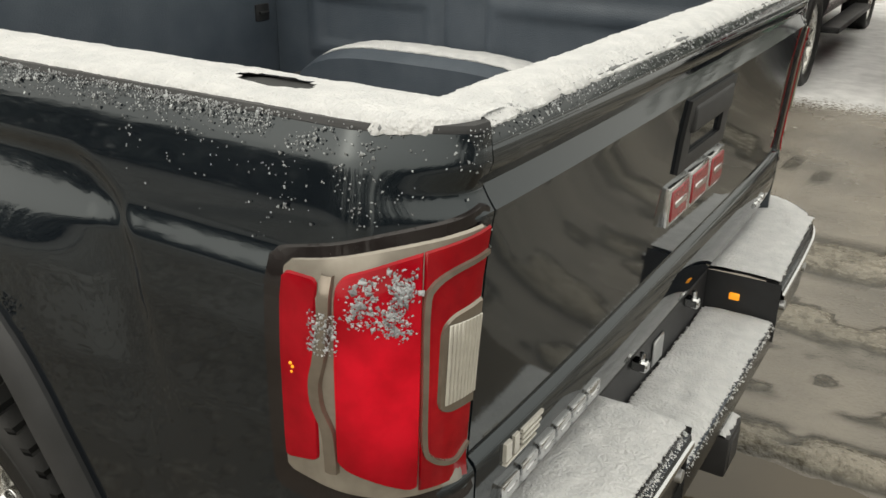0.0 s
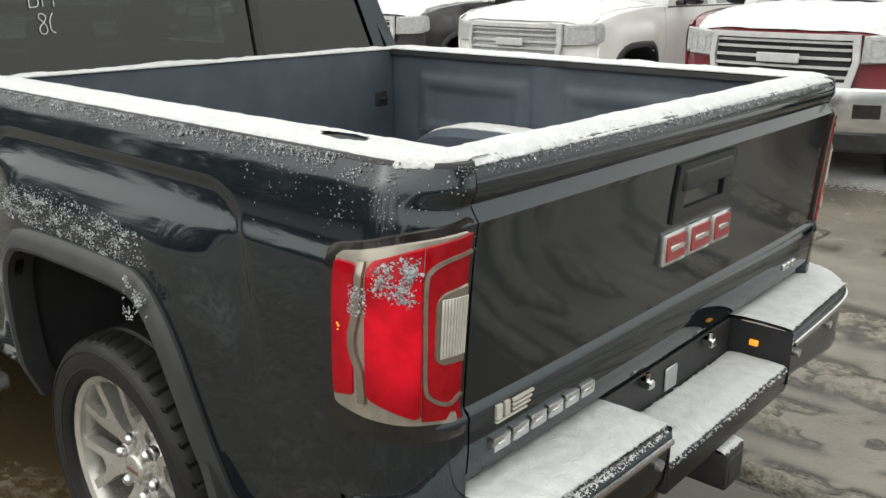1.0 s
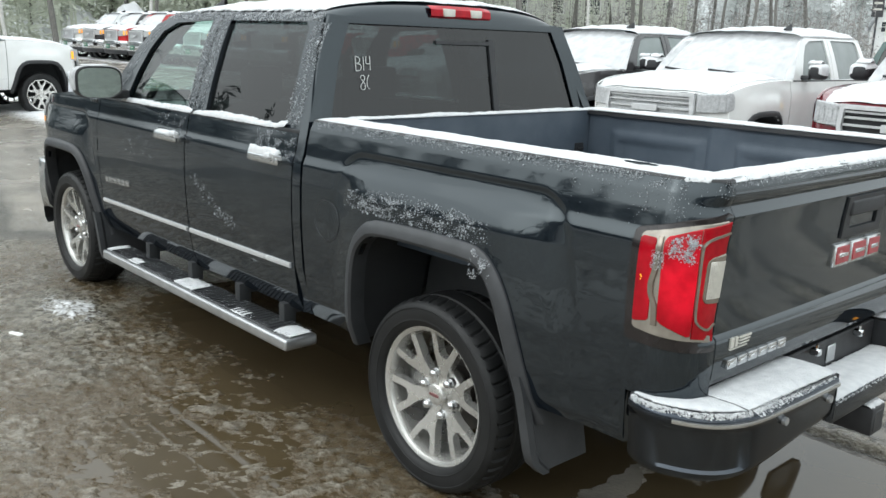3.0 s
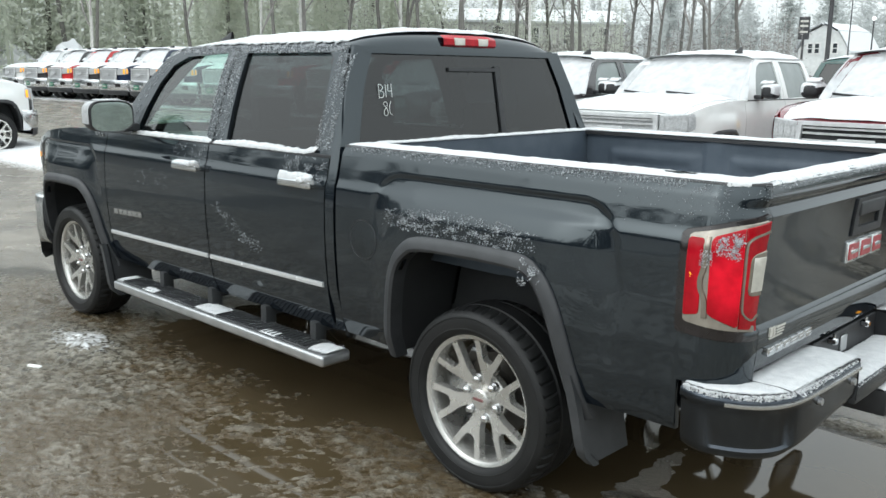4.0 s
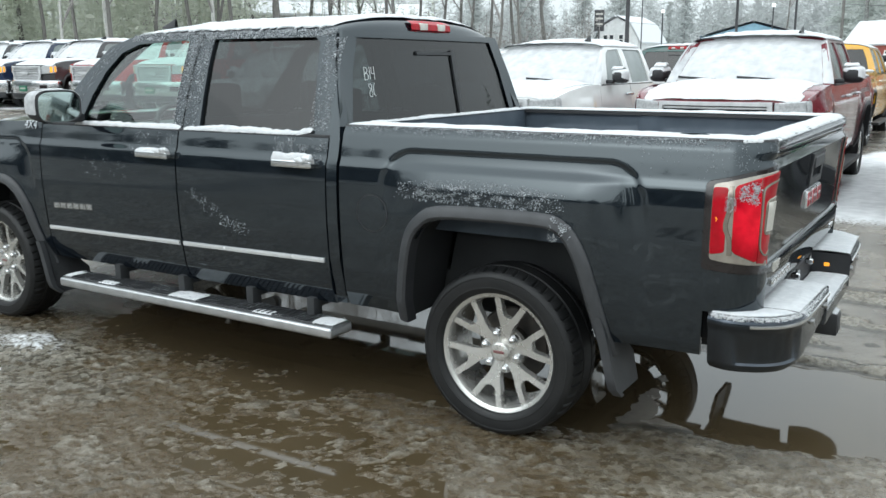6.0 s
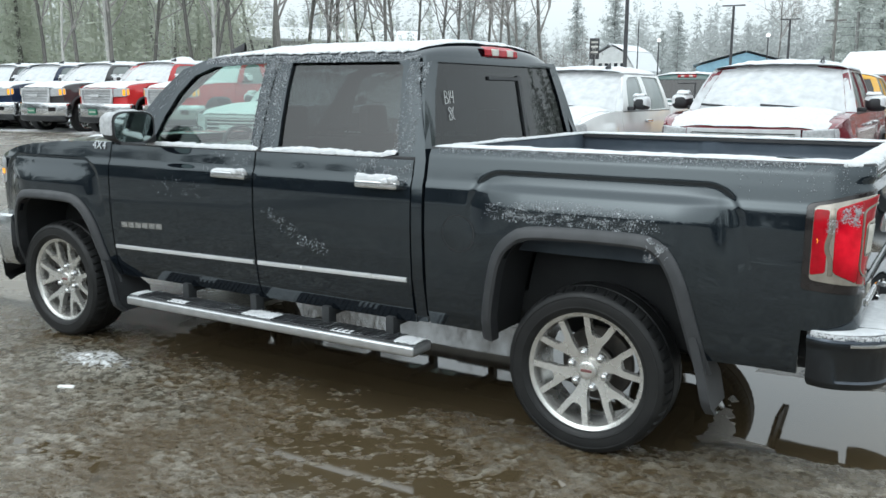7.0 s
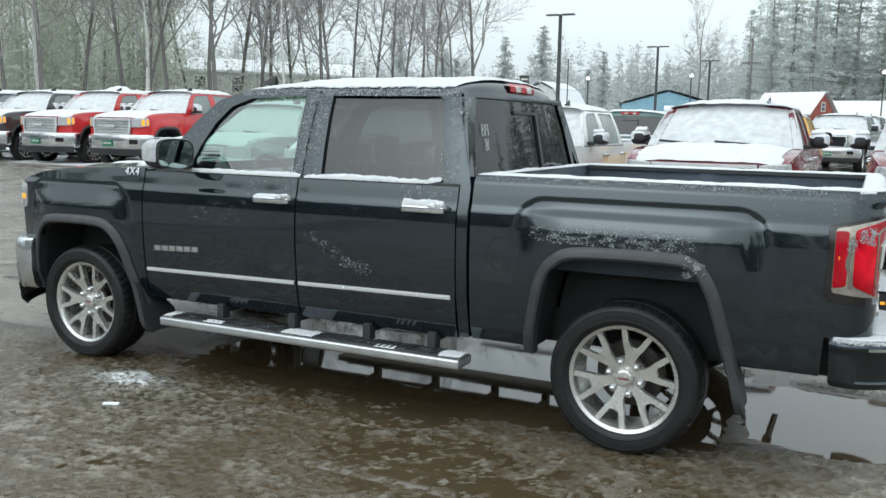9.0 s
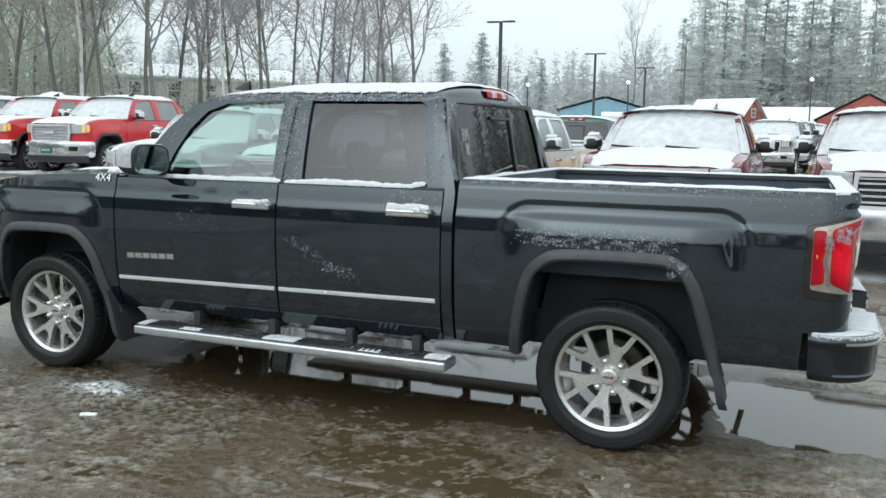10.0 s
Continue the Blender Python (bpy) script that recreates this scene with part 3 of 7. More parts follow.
def pickup(m, coat, label, hero=False, long_bed=0.0):
    truck = thing("pickup_truck", m, label, "pickup truck")
    q = 1.0 if hero else 0.45
    nn = lambda k: max(3, int(k * q))
    # ---- doors, fenders, bed sides
    low = lambda x: 0.465
    for s in (0, 1):
        mir = (lambda bm: mirrored(bm)) if s else (lambda bm: bm)
        part("front_fender", mir(side_panel(steps(-4.27, -3.085, 110 if hero else 24, (-4.09, -3.2) if hero else ()), lambda x: arch_z(x, ARCH_F, 0.62 if x < -4 else 0.465), fender_top, 70 if hero else 10)), coat, truck)
        d1 = part("front_door", mir(side_panel(steps(-3.075, -1.920, nn(30)), low, lambda x: 1.272, 60 if hero else 10)), coat, truck)
        d2 = part("rear_door", mir(side_panel(steps(-1.910, -0.905, nn(26)), low, lambda x: 1.272, 60 if hero else 10)), coat, truck)
        part("bed_side", mir(side_panel(steps(-0.820, CORNER_END, 190 if hero else 40, (-0.46, 0.5) if hero else ()), lambda x: 0.70 if x > 0.872 else arch_z(x, ARCH_R, 0.475 if x < 0 else 0.515), lambda x: 1.330, 96 if hero else 14)), coat, truck)
        edge = lambda z: float(np.interp(z, [1.272, 1.50, 1.732, 1.778], [-0.897, -0.922, -0.978, -1.09]))
        back = lambda z: float(np.interp(z, [1.272, 1.778], [-0.838, -1.000]))
        part("cab_corner", mir(strip_between(edge, back, [0.475, 0.7, 0.9, 1.05, 1.15, 1.2, 1.272, 1.35, 1.45, 1.55, 1.65, 1.70, 1.75, 1.778], 3)), coat, truck)
        # window frames and glass
        part("window_frame", mir(ring(WIN_F_OUT, WIN_F_IN, cab_point)), coat, d1)
        part("window_glass", mir(pane(WIN_F_IN, cab_point, -0.018)), GLASS_CLEAR if hero else SKY_GLASS, d1, "lightly green side window" if hero else "side window with the sky's reflection put into its colour")
        part("window_frame", mir(ring(WIN_R_OUT, WIN_R_IN, cab_point)), coat, d2)
        part("window_glass", mir(pane(WIN_R_IN, cab_point, -0.018)), GLASS_TINT if hero else SKY_GLASS, d2, "dark privacy side window" if hero else "side window with the sky's reflection put into its colour")
        bm = bmesh.new()
        grid(bm, [[cab_point(x, 1.274, o) + Vector((0, 0, dz)) for x in steps(-3.0, -0.9, 12)] for o, dz in ((0.004, -0.012), (0.008, 0.0), (0.004, 0.012), (-0.02, 0.014))])
        part("belt_trim", mir(bm), PLASTIC, truck)
        # chrome strips along the doors
        for d, x0, x1 in ((d1, -3.06, -1.930), (d2, -1.900, -0.930)):
            bm = bmesh.new()
            rows = []
            for x in steps(x0, x1, 8):
                z = 0.655 + (x + 3.06) * 0.0150
                rows.append([side_point(x, z + dz, o) for dz, o in ((-0.012, 0.0), (-0.011, 0.008), (0.0, 0.011), (0.011, 0.008), (0.012, 0.0))])
            vs = grid(bm, rows, flip=True)
            bm.faces.new(vs[0])
            bm.faces.new(vs[-1][::-1])
            part("side_moulding", mir(bm), BRIGHT if hero else coat, d, "bright metal strip")
        # handles
        for d, xh, zh in ((d1, -2.06, 1.146), (d2, -1.08, 1.150)):
            bm = bmesh.new()
            y = -(half_width(xh, zh))
            box(bm, (xh - 0.125, y - 0.048, zh - 0.019), (xh + 0.125, y - 0.026, zh + 0.019), 0.010, 3 if hero else 1)
            box(bm, (xh - 0.125, y - 0.030, zh - 0.017), (xh - 0.085, y + 0.01, zh + 0.017), 0.006)
            box(bm, (xh + 0.085, y - 0.030, zh - 0.017), (xh + 0.125, y + 0.01, zh + 0.017), 0.006)
            part("door_handle", mir(bm), CHROME, d, "chrome door handle")
        # mirror
        def shell(x, k, dz=0.0, grow=0.0):
            pts = []
            for q in range(28):
                a = q * math.tau / 28
                ca, sa = math.cos(a), math.sin(a)
                yy = math.copysign(abs(ca) ** 0.55, ca) * (0.116 * k + grow)
                zz = math.copysign(abs(sa) ** 0.55, sa) * (0.088 * k + grow)
                yy -= 0.030 * max(0.0, -sa - 0.35) * max(0.0, ca) * 2
                pts.append(Vector((x + 0.28 * yy, -1.130 + yy, 1.388 + zz + dz)))
            return pts
        bm = bmesh.new()
        vs = grid(bm, [shell(x, k, dz) for x, k, dz in ((-2.680, 0.93, 0), (-2.676, 0.985, 0), (-2.690, 1.0, 0), (-2.740, 1.0, 0), (-2.790, 0.93, 0.002), (-2.825, 0.78, 0.004), (-2.842, 0.5, 0.006))], wrap=True)
        bm.faces.new(vs[-1])
        box(bm, (-2.80, -1.05, 1.295), (-2.71, -0.945, 1.345), 0.016, 2)
        mr = part("door_mirror", mir(bm), PLASTIC, d1, "black plastic mirror housing")
        bm = bmesh.new()
        rows = [shell(x, k, dz, 0.004) for x, k, dz in ((-2.688, 1.0, 0), (-2.692, 1.03, 0), (-2.740, 1.02, 0), (-2.790, 0.95, 0.002), (-2.826, 0.80, 0.004), (-2.846, 0.5, 0.006))]
        grid(bm, [[p for q, p in enumerate(r) if 1 <= q <= 15] for r in rows])
        part("mirror_cap", mir(bm), RIMED if hero else PLASTIC, mr, "chrome mirror cap crusted with snow" if hero else "")
        bm = bmesh.new()
        vs = grid(bm, [shell(-2.680, 0.93), shell(-2.680, 0.5)], wrap=True, flip=True)
        bm.faces.new(vs[-1])
        part("mirror_glass", mir(bm), MIRROR, mr, "mirror glass", 0)
        # black lips round the wheel openings
        part("wheel_arch_lip", mir(sweep_arch(ARCH_R, 0.052, 0.026, half_width, 56 if hero else 20)), FLARE if hero else PLASTIC, truck)
        part("wheel_arch_lip", mir(sweep_arch(ARCH_F, 0.052, 0.026, half_width, 56 if hero else 20)), FLARE if hero else PLASTIC, truck)
        # wheel well linings
        for xc, arch in ((0, ARCH_R), (AXLE_F, ARCH_F)):
            bm = bmesh.new()
            pts = spline([(x, 0, z) for x, z in arch], 26)
            grid(bm, [[Vector((p.x + (p.x - xc) * 0.04, -y, p.z + 0.012)) for p in pts] for y in (0.97, 0.85, 0.62)])
            grid(bm, [[Vector((p.x, -0.62, p.z)) for p in pts], [Vector((xc, -0.615, 0.44)) for p in pts]])
            part("wheel_well", mir(bm), DARK, truck)
        # running board
        bm = bmesh.new()
        box(bm, (-2.88, -1.095, 0.330), (-0.83, -0.925, 0.382), 0.014, 3)
        rb = part("running_board", mir(bm), BRUSHED if hero else PLASTIC, truck, "bright metal running board" if hero else "")
        if hero:
            for x0, x1 in ((-2.80, -1.98), (-1.76, -0.95)):
                bm = bmesh.new()
                box(bm, (x0, -1.075, 0.378), (x1, -0.935, 0.391), 0.004, 1)
                for k in range(int((x1 - x0) / 0.035)):
                    box(bm, (x0 + 0.01 + k * 0.035, -1.07, 0.389), (x0 + 0.026 + k * 0.035, -0.94, 0.395))
                part("tread_pad", mir(bm), PLASTIC, rb)
            for xb in (-2.50, -1.97, -1.46, -1.05):
                bm = bmesh.new()
                box(bm, (xb - 0.024, -0.975, 0.375), (xb + 0.024, -0.91, 0.48), 0.006)
                box(bm, (xb - 0.020, -0.93, 0.425), (xb + 0.020, -0.55, 0.475), 0.006)
                part("bracket", mir(bm), DARK, rb)
            # mud flaps
            for x0, z0, z1, tip in ((0.462, 0.285, 0.62, 0.082), (-3.165, 0.235, 0.56, 0.08)):
                bm = bmesh.new()
                rows = []
                for k in range(9):
                    f = k / 8
                    z = z1 + (z0 - z1) * f
                    xx = x0 + tip * f ** 0.8
                    yo = 1.035 - 0.01 * f - 0.05 * max(0, f - 0.85) / 0.15
                    yi = 0.93 - 0.20 * min(1, f * 1.6)
                    rows.append([Vector((xx, -yi, z)), Vector((xx - 0.008, -yi, z)), Vector((xx - 0.008, -yo, z)), Vector((xx + 0.03, -yo, z)), Vector((xx + 0.03, -yo + 0.03, z)), Vector((xx + 0.012, -yo + 0.05, z)), Vector((xx + 0.012, -yi, z))])
                grid(bm, rows, wrap=True, flip=True)
                part("mud_flap", mir(bm), FLARE, truck, "grey-black plastic mud flap")
    if hero:
        bm = bmesh.new()
        rows = []
        for r, o in ((0.001, 0.002), (0.02, 0.002), (0.04, 0.002), (0.06, 0.002), (0.080, 0.002), (0.083, -0.004), (0.086, -0.004), (0.089, 0.0015)):
            rows.append([side_point(-0.635 + r * math.cos(k * math.tau / 40), 0.945 + r * math.sin(k * math.tau / 40), o) for k in range(40)])
        grid(bm, rows, wrap=True, flip=True)
        part("fuel_door", bm, coat, truck)
        bm = bmesh.new()
        grid(bm, [[side_point(-0.635 + r * math.cos(k * math.tau / 40), 0.945 + r * math.sin(k * math.tau / 40), 0.0012) for k in range(40)] for r in (0.081, 0.088)], wrap=True, flip=True)
        part("door_gap", bm, DARK, truck)
    # ---- dark underbody
    bm = bmesh.new()
    for lo, hi in (((-4.25, -0.60, 0.50), (0.98, 0.60, 0.62)), ((-3.08, -0.90, 0.49), (-0.53, 0.90, 0.60)), ((-4.2, -0.62, 0.6), (-3.1, 0.62, 1.05)), ((0.6, -0.90, 0.56), (0.95, 0.90, 0.85)),
                   ((-4.1, -0.42, 0.38), (1.0, -0.34, 0.52)), ((-4.1, 0.34, 0.38), (1.0, 0.42, 0.52)), ((-0.06, -0.75, 0.34), (0.06, 0.75, 0.47)), ((-3.7, -0.75, 0.34), (-3.6, 0.75, 0.45)),
                   ((-0.55, -0.90, 0.60), (-0.5, 0.9, 0.95)), ((0.55, -0.90, 0.56), (0.6, 0.9, 0.95)), ((-3.09, -0.9, 0.55), (-3.05, 0.9, 1.2))):
        box(bm, lo, hi, 0.008, 1)
        part("chassis_beam", bm, DARK, truck)
        bm = bmesh.new()
    bm.free()
    # ---- roof and cab back
    bm = bmesh.new()
    rows = []
    n = 24 if hero else 10
    for f in list(np.linspace(0, 0.92, n - 6 if hero else 6)) + [0.945, 0.962, 0.976, 0.987, 0.995, 1.0]:
        row = []
        for j in range(n + 1):
            s = -1 + 2 * j / n
            s = math.copysign(abs(s) ** 0.6, s)
            x0, x1 = -2.345 - 0.10 * abs(s) ** 2.5, -0.950 - 0.06 * abs(s) ** 3
            row.append((x0 + (x1 - x0) * f, s * 0.772, 1.770 + 0.086 * (1 - abs(s) ** 2.8) ** 0.6 * roof_end(f)))
        rows.append(row)
    grid(bm, rows, flip=True)
    part("roof", bm, coat, truck)
    def bp(s, z, off=0.0):
        f = (z - 1.272) / 0.506
        e = float(np.interp(z, [1.2, 1.272, 1.56, 1.773], [0.94, 0.960, 0.865, 0.772]))
        q = abs(s) / e
        x = (-0.850 - 0.095 * f) - 0.022 * min(q, 0.93) ** 3 + 0.022 * (1 - f) * sm(0.9, 1.0, q)
        return Vector((x + off, s, z))
    bo = [(-0.935, 1.20), (-0.960, 1.272), (-0.865, 1.56), (-0.772, 1.773), (0.772, 1.773), (0.865, 1.56), (0.960, 1.272), (0.935, 1.20)]
    bi = [(-0.80, 1.295), (-0.825, 1.32), (-0.750, 1.58), (-0.675, 1.742), (0.675, 1.742), (0.750, 1.58), (0.825, 1.32), (0.80, 1.295)]
    part("cab_back", ring(bo[::-1], bi[::-1], bp, 8), coat, truck)
    bm = pane(bi[::-1], lambda s, z, o: bp(s, z, o), -0.012)
    rw = part("rear_window", bm, GLASS_TINT, truck, "dark tinted rear window with a sliding pane")
    bm = bmesh.new()
    for s0, s1, z0, z1 in ((0.175, 0.212, 1.31, 1.69), (-0.18, 0.205, 1.662, 1.680), (-0.16, 0.18, 1.31, 1.33)):
        g = [[bp(s, z, o) for s, z in ((s0, z0), (s1, z0), (s1, z1), (s0, z1))] for o in (-0.012, 0.0)]
        vs = grid(bm, g, wrap=True)
        bm.faces.new(vs[1])
    part("slider_frame", bm, PLASTIC, rw)
    bm = bmesh.new()
    rows = []
    for y in np.linspace(-0.20, 0.20, 13):
        x = -0.957 - 0.06 * y * y
        e = 0.006 * (1 - (abs(y) / 0.2) ** 6)
        rows.append([(x - 0.02, y, 1.842), (x - 0.008, y, 1.838 + e), (x + 0.012 + e, y, 1.824), (x + 0.016 + e, y, 1.794), (x + 0.004, y, 1.784), (x - 0.06, y, 1.778)])
    grid(bm, rows)
    bl = part("brake_light", bm, LENS_RED if hero else LENS_DARKRED, truck, "red high brake light")
    for y0 in (-0.128, 0.052):
        bm = bmesh.new()
        box(bm, (-0.975, y0, 1.792), (-0.932, y0 + 0.076, 1.829), 0.006, 2)
        part("cargo_lamp", bm, LENS_WHITE, bl)
    # windscreen and its pillars
    bm = bmesh.new()
    k = 14
    grid(bm, [[shield_point(-1 + 2 * j / k, i / 8) for j in range(k + 1)] for i in range(9)], flip=True)
    part("windscreen", bm, GLASS_CLEAR, truck)
    bm = bmesh.new()
    rows = []
    for j in range(25):
        q = -1 + 2 * j / 24
        top = Vector((-2.345 - 0.10 * abs(q) ** 2.5 + 0.01, q * 0.772, 1.770 + 0.086 * (1 - abs(q) ** 2.8) ** 0.6 * roof_end(0) + 0.001))
        low = shield_point(q, 0.985)
        rows.append([low, low.lerp(top, 0.5) + Vector((-0.012, 0, 0.006)), top])
    grid(bm, rows)
    part("windscreen_header", bm, coat, truck)
    for s in (-1, 1):
        bm = bmesh.new()
        rows = []
        for i in range(9):
            t = i / 8
            a = shield_point(s, t)
            z = 1.272 + (1.775 - 1.272) * t
            xo = float(np.interp(z, [1.272, 1.44, 1.575, 1.717, 1.775], [-3.00, -2.88, -2.77, -2.62, -2.44]))
            b = Vector((xo, s * cab_y(z), z))
            rows.append([a + Vector((0.02, -s * 0.05, 0.0)), a + Vector((0, 0, 0.004)), a.lerp(b, 0.6) + Vector((-0.012, s * 0.008, 0.008)), b, b + Vector((0.03, -s * 0.03, -0.01))])
        grid(bm, rows, flip=(s > 0))
        part("windscreen_pillar", bm, coat, truck)
    # ---- hood and nose
    bm = bmesh.new()
    k = 30 if hero else 16
    rows = []
    for j in range(k + 1):
        y = -0.90 + 1.8 * j / k
        row = []
        for i in range(k + 1):
            x0 = front_x(y, 1.12) + 0.0
            x = x0 + (-3.06 - x0) * (i / k)
            xe = min(-3.1, max(-4.27, x))
            row.append((x, y / 0.9 * (half_width(xe, fender_top(xe)) - 0.006), hood_z(x, y)))
        rows.append(row)
    grid(bm, rows)
    hood = part("hood", bm, coat, truck)
    bm = bmesh.new()
    grid(bm, [[(x, s, 1.262 - 0.01 * i) for s in np.linspace(-0.88, 0.88, 9)] for i, x in enumerate((-3.02, -3.13, -3.22))])
    part("cowl", bm, PLASTIC, truck)
    nose = lambda y, z, o=0.0: Vector((front_x(y, z) - o, y, z))
    bm = bmesh.new()
    grid(bm, [[nose(y, z, -0.03) for y in np.linspace(-0.90, 0.90, 25)] for z in (0.60, 0.72, 0.80, 0.95, 1.05, 1.13)], flip=True)
    part("nose_panel", bm, coat, truck)
    bm = bmesh.new()
    ro = [(-0.56, 0.765), (-0.60, 0.95), (-0.585, 1.14), (0.585, 1.14), (0.60, 0.95), (0.56, 0.765)]
    ri = [(-0.515, 0.80), (-0.555, 0.95), (-0.54, 1.10), (0.54, 1.10), (0.555, 0.95), (0.515, 0.80)]
    gr = part("grille", ring(ro[::-1], ri[::-1], lambda y, z, o: nose(y, z, 0.045 + o), 6, 0.05), CHROME, truck, "chrome-framed grille")
    for z in (0.835, 0.90, 0.965, 1.03, 1.08):
        bm = bmesh.new()
        rows = [[nose(y, z + dz, o) for dz, o in ((-0.011, 0.0), (-0.009, 0.028), (0.008, 0.032), (0.011, 0.0))] for y in np.linspace(-0.54, 0.54, 13)]
        grid(bm, rows)
        part("grille_bar", bm, BUMPER, gr)
    bm = bmesh.new()
    grid(bm, [[nose(y, z, -0.008) for y in np.linspace(-0.57, 0.57, 13)] for z in (0.77, 0.95, 1.11)], flip=True)
    part("grille_back", bm, DARK, gr)
    bm = bmesh.new()
    box(bm, (-4.555, -0.17, 0.925), (-4.535, 0.17, 0.995), 0.006, 1)
    part("nose_badge", bm, BADGE_DULL, gr, "dull red front badge")
    for s in (-1, 1):
        hl = bmesh.new()
        ys = np.linspace(0.605, 0.90, 9)
        zl, zh = lambda y: 0.935 + 0.06 * (y - 0.6), lambda y: 1.135 + 0.06 * (y - 0.6)
        rows = [[nose(s * y, zl(y) + (zh(y) - zl(y)) * f, 0.012 - (0.02 if f in (0, 1) else 0)) for f in (0, 0.06, 0.35, 0.65, 0.94, 1)] for y in ys]
        grid(hl, rows, flip=(s < 0))
        lamp = part("headlamp", hl, LENS_CLEAR, truck, "clear headlamp")
        bm = bmesh.new()
        for y0, y1, z0, z1 in ((0.62, 0.66, 0.91, 1.08), (0.62, 0.835, 0.91, 0.935), (0.62, 0.835, 1.06, 1.085), (0.675, 0.75, 0.945, 1.05), (0.765, 0.83, 0.945, 1.05)):
            rows = [[nose(s * y, z + 0.042, 0.018) for z in (z0, z1)] for y in np.linspace(y0, y1, 4)]
            grid(bm, rows, flip=(s < 0))
        part("lamp_reflector", bm, LENS_WHITE, lamp)
        bm = bmesh.new()
        rows = [[nose(s * y, z, 0.018) for z in ((1.03, 1.075) if hero else (0.975, 1.115))] for y in np.linspace(0.835, 0.895, 4)]
        grid(bm, rows, flip=(s < 0))
        part("turn_lamp", bm, LENS_AMBER, lamp, "amber corner lamp")
        # the lamp runs round the corner into the fender
        bm = bmesh.new()
        def wrap(f, z, o):
            x = -4.315 + 0.11 * f
            return Vector((x, s * (half_width(-4.23, z) + o - 0.035 * (1 - f) ** 2 - 0.012 * (abs(z - 1.06) / 0.1) ** 6), z))
        grid(bm, [[wrap(f, 0.965 + 0.19 * k / 8, 0.006) for k in range(9)] for f in (0, 0.15, 0.3, 0.5, 0.8, 1.0)], flip=(s > 0))
        part("lamp_side", bm, LENS_CLEAR, lamp)
        bm = bmesh.new()
        grid(bm, [[wrap(f, z, 0.009) for z in ((1.035, 1.055, 1.07) if hero else (0.99, 1.06, 1.12))] for f in (0.35, 0.6, 0.8)], flip=(s > 0))
        part("side_marker", bm, LENS_AMBER, lamp, "amber side marker")
    # front bumper: chrome face, black lower lip
    bpx = lambda y, o: Vector((-4.60 + 0.33 * (abs(y) / 1.0) ** 3.2 - o, y, 0))
    bm = bmesh.new()
    rows = []
    for y in np.linspace(-0.985, 0.985, 33):
        rows.append([bpx(y, o) + Vector((0, 0, z)) for z, o in ((0.765, -0.12), (0.77, -0.02), (0.755, 0.0), (0.69, 0.012), (0.56, 0.012), (0.46, -0.01), (0.42, -0.05))])
    prof = ((0.765, -0.12), (0.77, -0.02), (0.755, 0.0), (0.69, 0.012), (0.56, 0.012), (0.46, -0.01), (0.42, -0.05))
    for sgn in (-1, 1):
        ends = [[Vector((x, sgn * (0.985 + dy + o * 0.8), z)) for z, o in prof] for x, dy in ((-4.225, 0.012), (-4.16, 0.016), (-4.118, 0.010), (-4.112, -0.05))]
        rows = rows + ends if sgn > 0 else ends[::-1] + rows
    grid(bm, rows, flip=True)
    fb = part("front_bumper", bm, CHROME, truck, "chrome front bumper")
    bm = bmesh.new()
    grid(bm, [[bpx(y, o) + Vector((0, 0, z)) for z, o in ((0.47, -0.02), (0.44, 0.0), (0.33, -0.02), (0.30, -0.08))] for y in np.linspace(-0.97, 0.97, 25)], flip=True)
    part("air_dam", bm, PLASTIC, fb)
    for s in (-1, 1):
        bm = bmesh.new()
        grid(bm, [[bpx(s * y, 0.016) + Vector((0, 0, z)) for z in (0.56, 0.66)] for y in np.linspace(0.62, 0.80, 5)], flip=(s < 0))
        part("fog_lamp", bm, LENS_SMOKE, fb)
    # ---- cargo bed
    bed_w = 0.805
    bm = bmesh.new()
    fl = 0.86
    xs = steps(-0.757, 0.985, 70 if hero else 6)
    grid(bm, [[(x, y, fl + (0.008 if int((y + 5) * 11) % 2 else 0.0)) for x in (-0.757, 0.985)] for y in steps(-bed_w, bed_w, 70 if hero else 4)], flip=True)
    bed = part("bed_floor", bm, LINER, truck, "dark lined bed floor")
    for s in (-1, 1):
        bm = bmesh.new()
        def wall_y(x, z):
            # rounded pressed panels and a post between them
            def press(x0, x1, z0, z1):
                d = min(x - x0, x1 - x, z - z0, z1 - z)
                return sm(0.0, 0.025, d) * (1 - sm(0.05, 0.075, d)) * 0.014
            return bed_w + 0.012 - press(-0.60, -0.03, 0.98, 1.25) - press(0.13, 0.90, 0.98, 1.25) - 0.012 * (sm(-0.02, 0.0, x) * (1 - sm(0.10, 0.12, x)))
        xs2, zs2 = steps(-0.757, 0.985, 90 if hero else 6), steps(fl, 1.315, 36 if hero else 3)
        grid(bm, [[(x, s * wall_y(x, z), z) for z in zs2] for x in xs2], flip=(s < 0))
        part("bed_wall", bm, LINER, truck)
        # wheel housing
        bm = bmesh.new()
        rows = []
        for x in np.linspace(-0.52, 0.52, 19):
            e = (1 - (abs(x) / 0.52) ** 4) ** 0.5
            rows.append([(x, s * (bed_w + 0.01), fl + 0.21 * e), (x, s * (bed_w - 0.17), fl + 0.21 * e), (x, s * (bed_w - 0.205), fl + 0.185 * e), (x, s * (bed_w - 0.215), fl)])
        grid(bm, rows, flip=(s > 0))
        part("wheel_housing", bm, LINER, truck)
        # rail cap
        bm = bmesh.new()
        rows = []
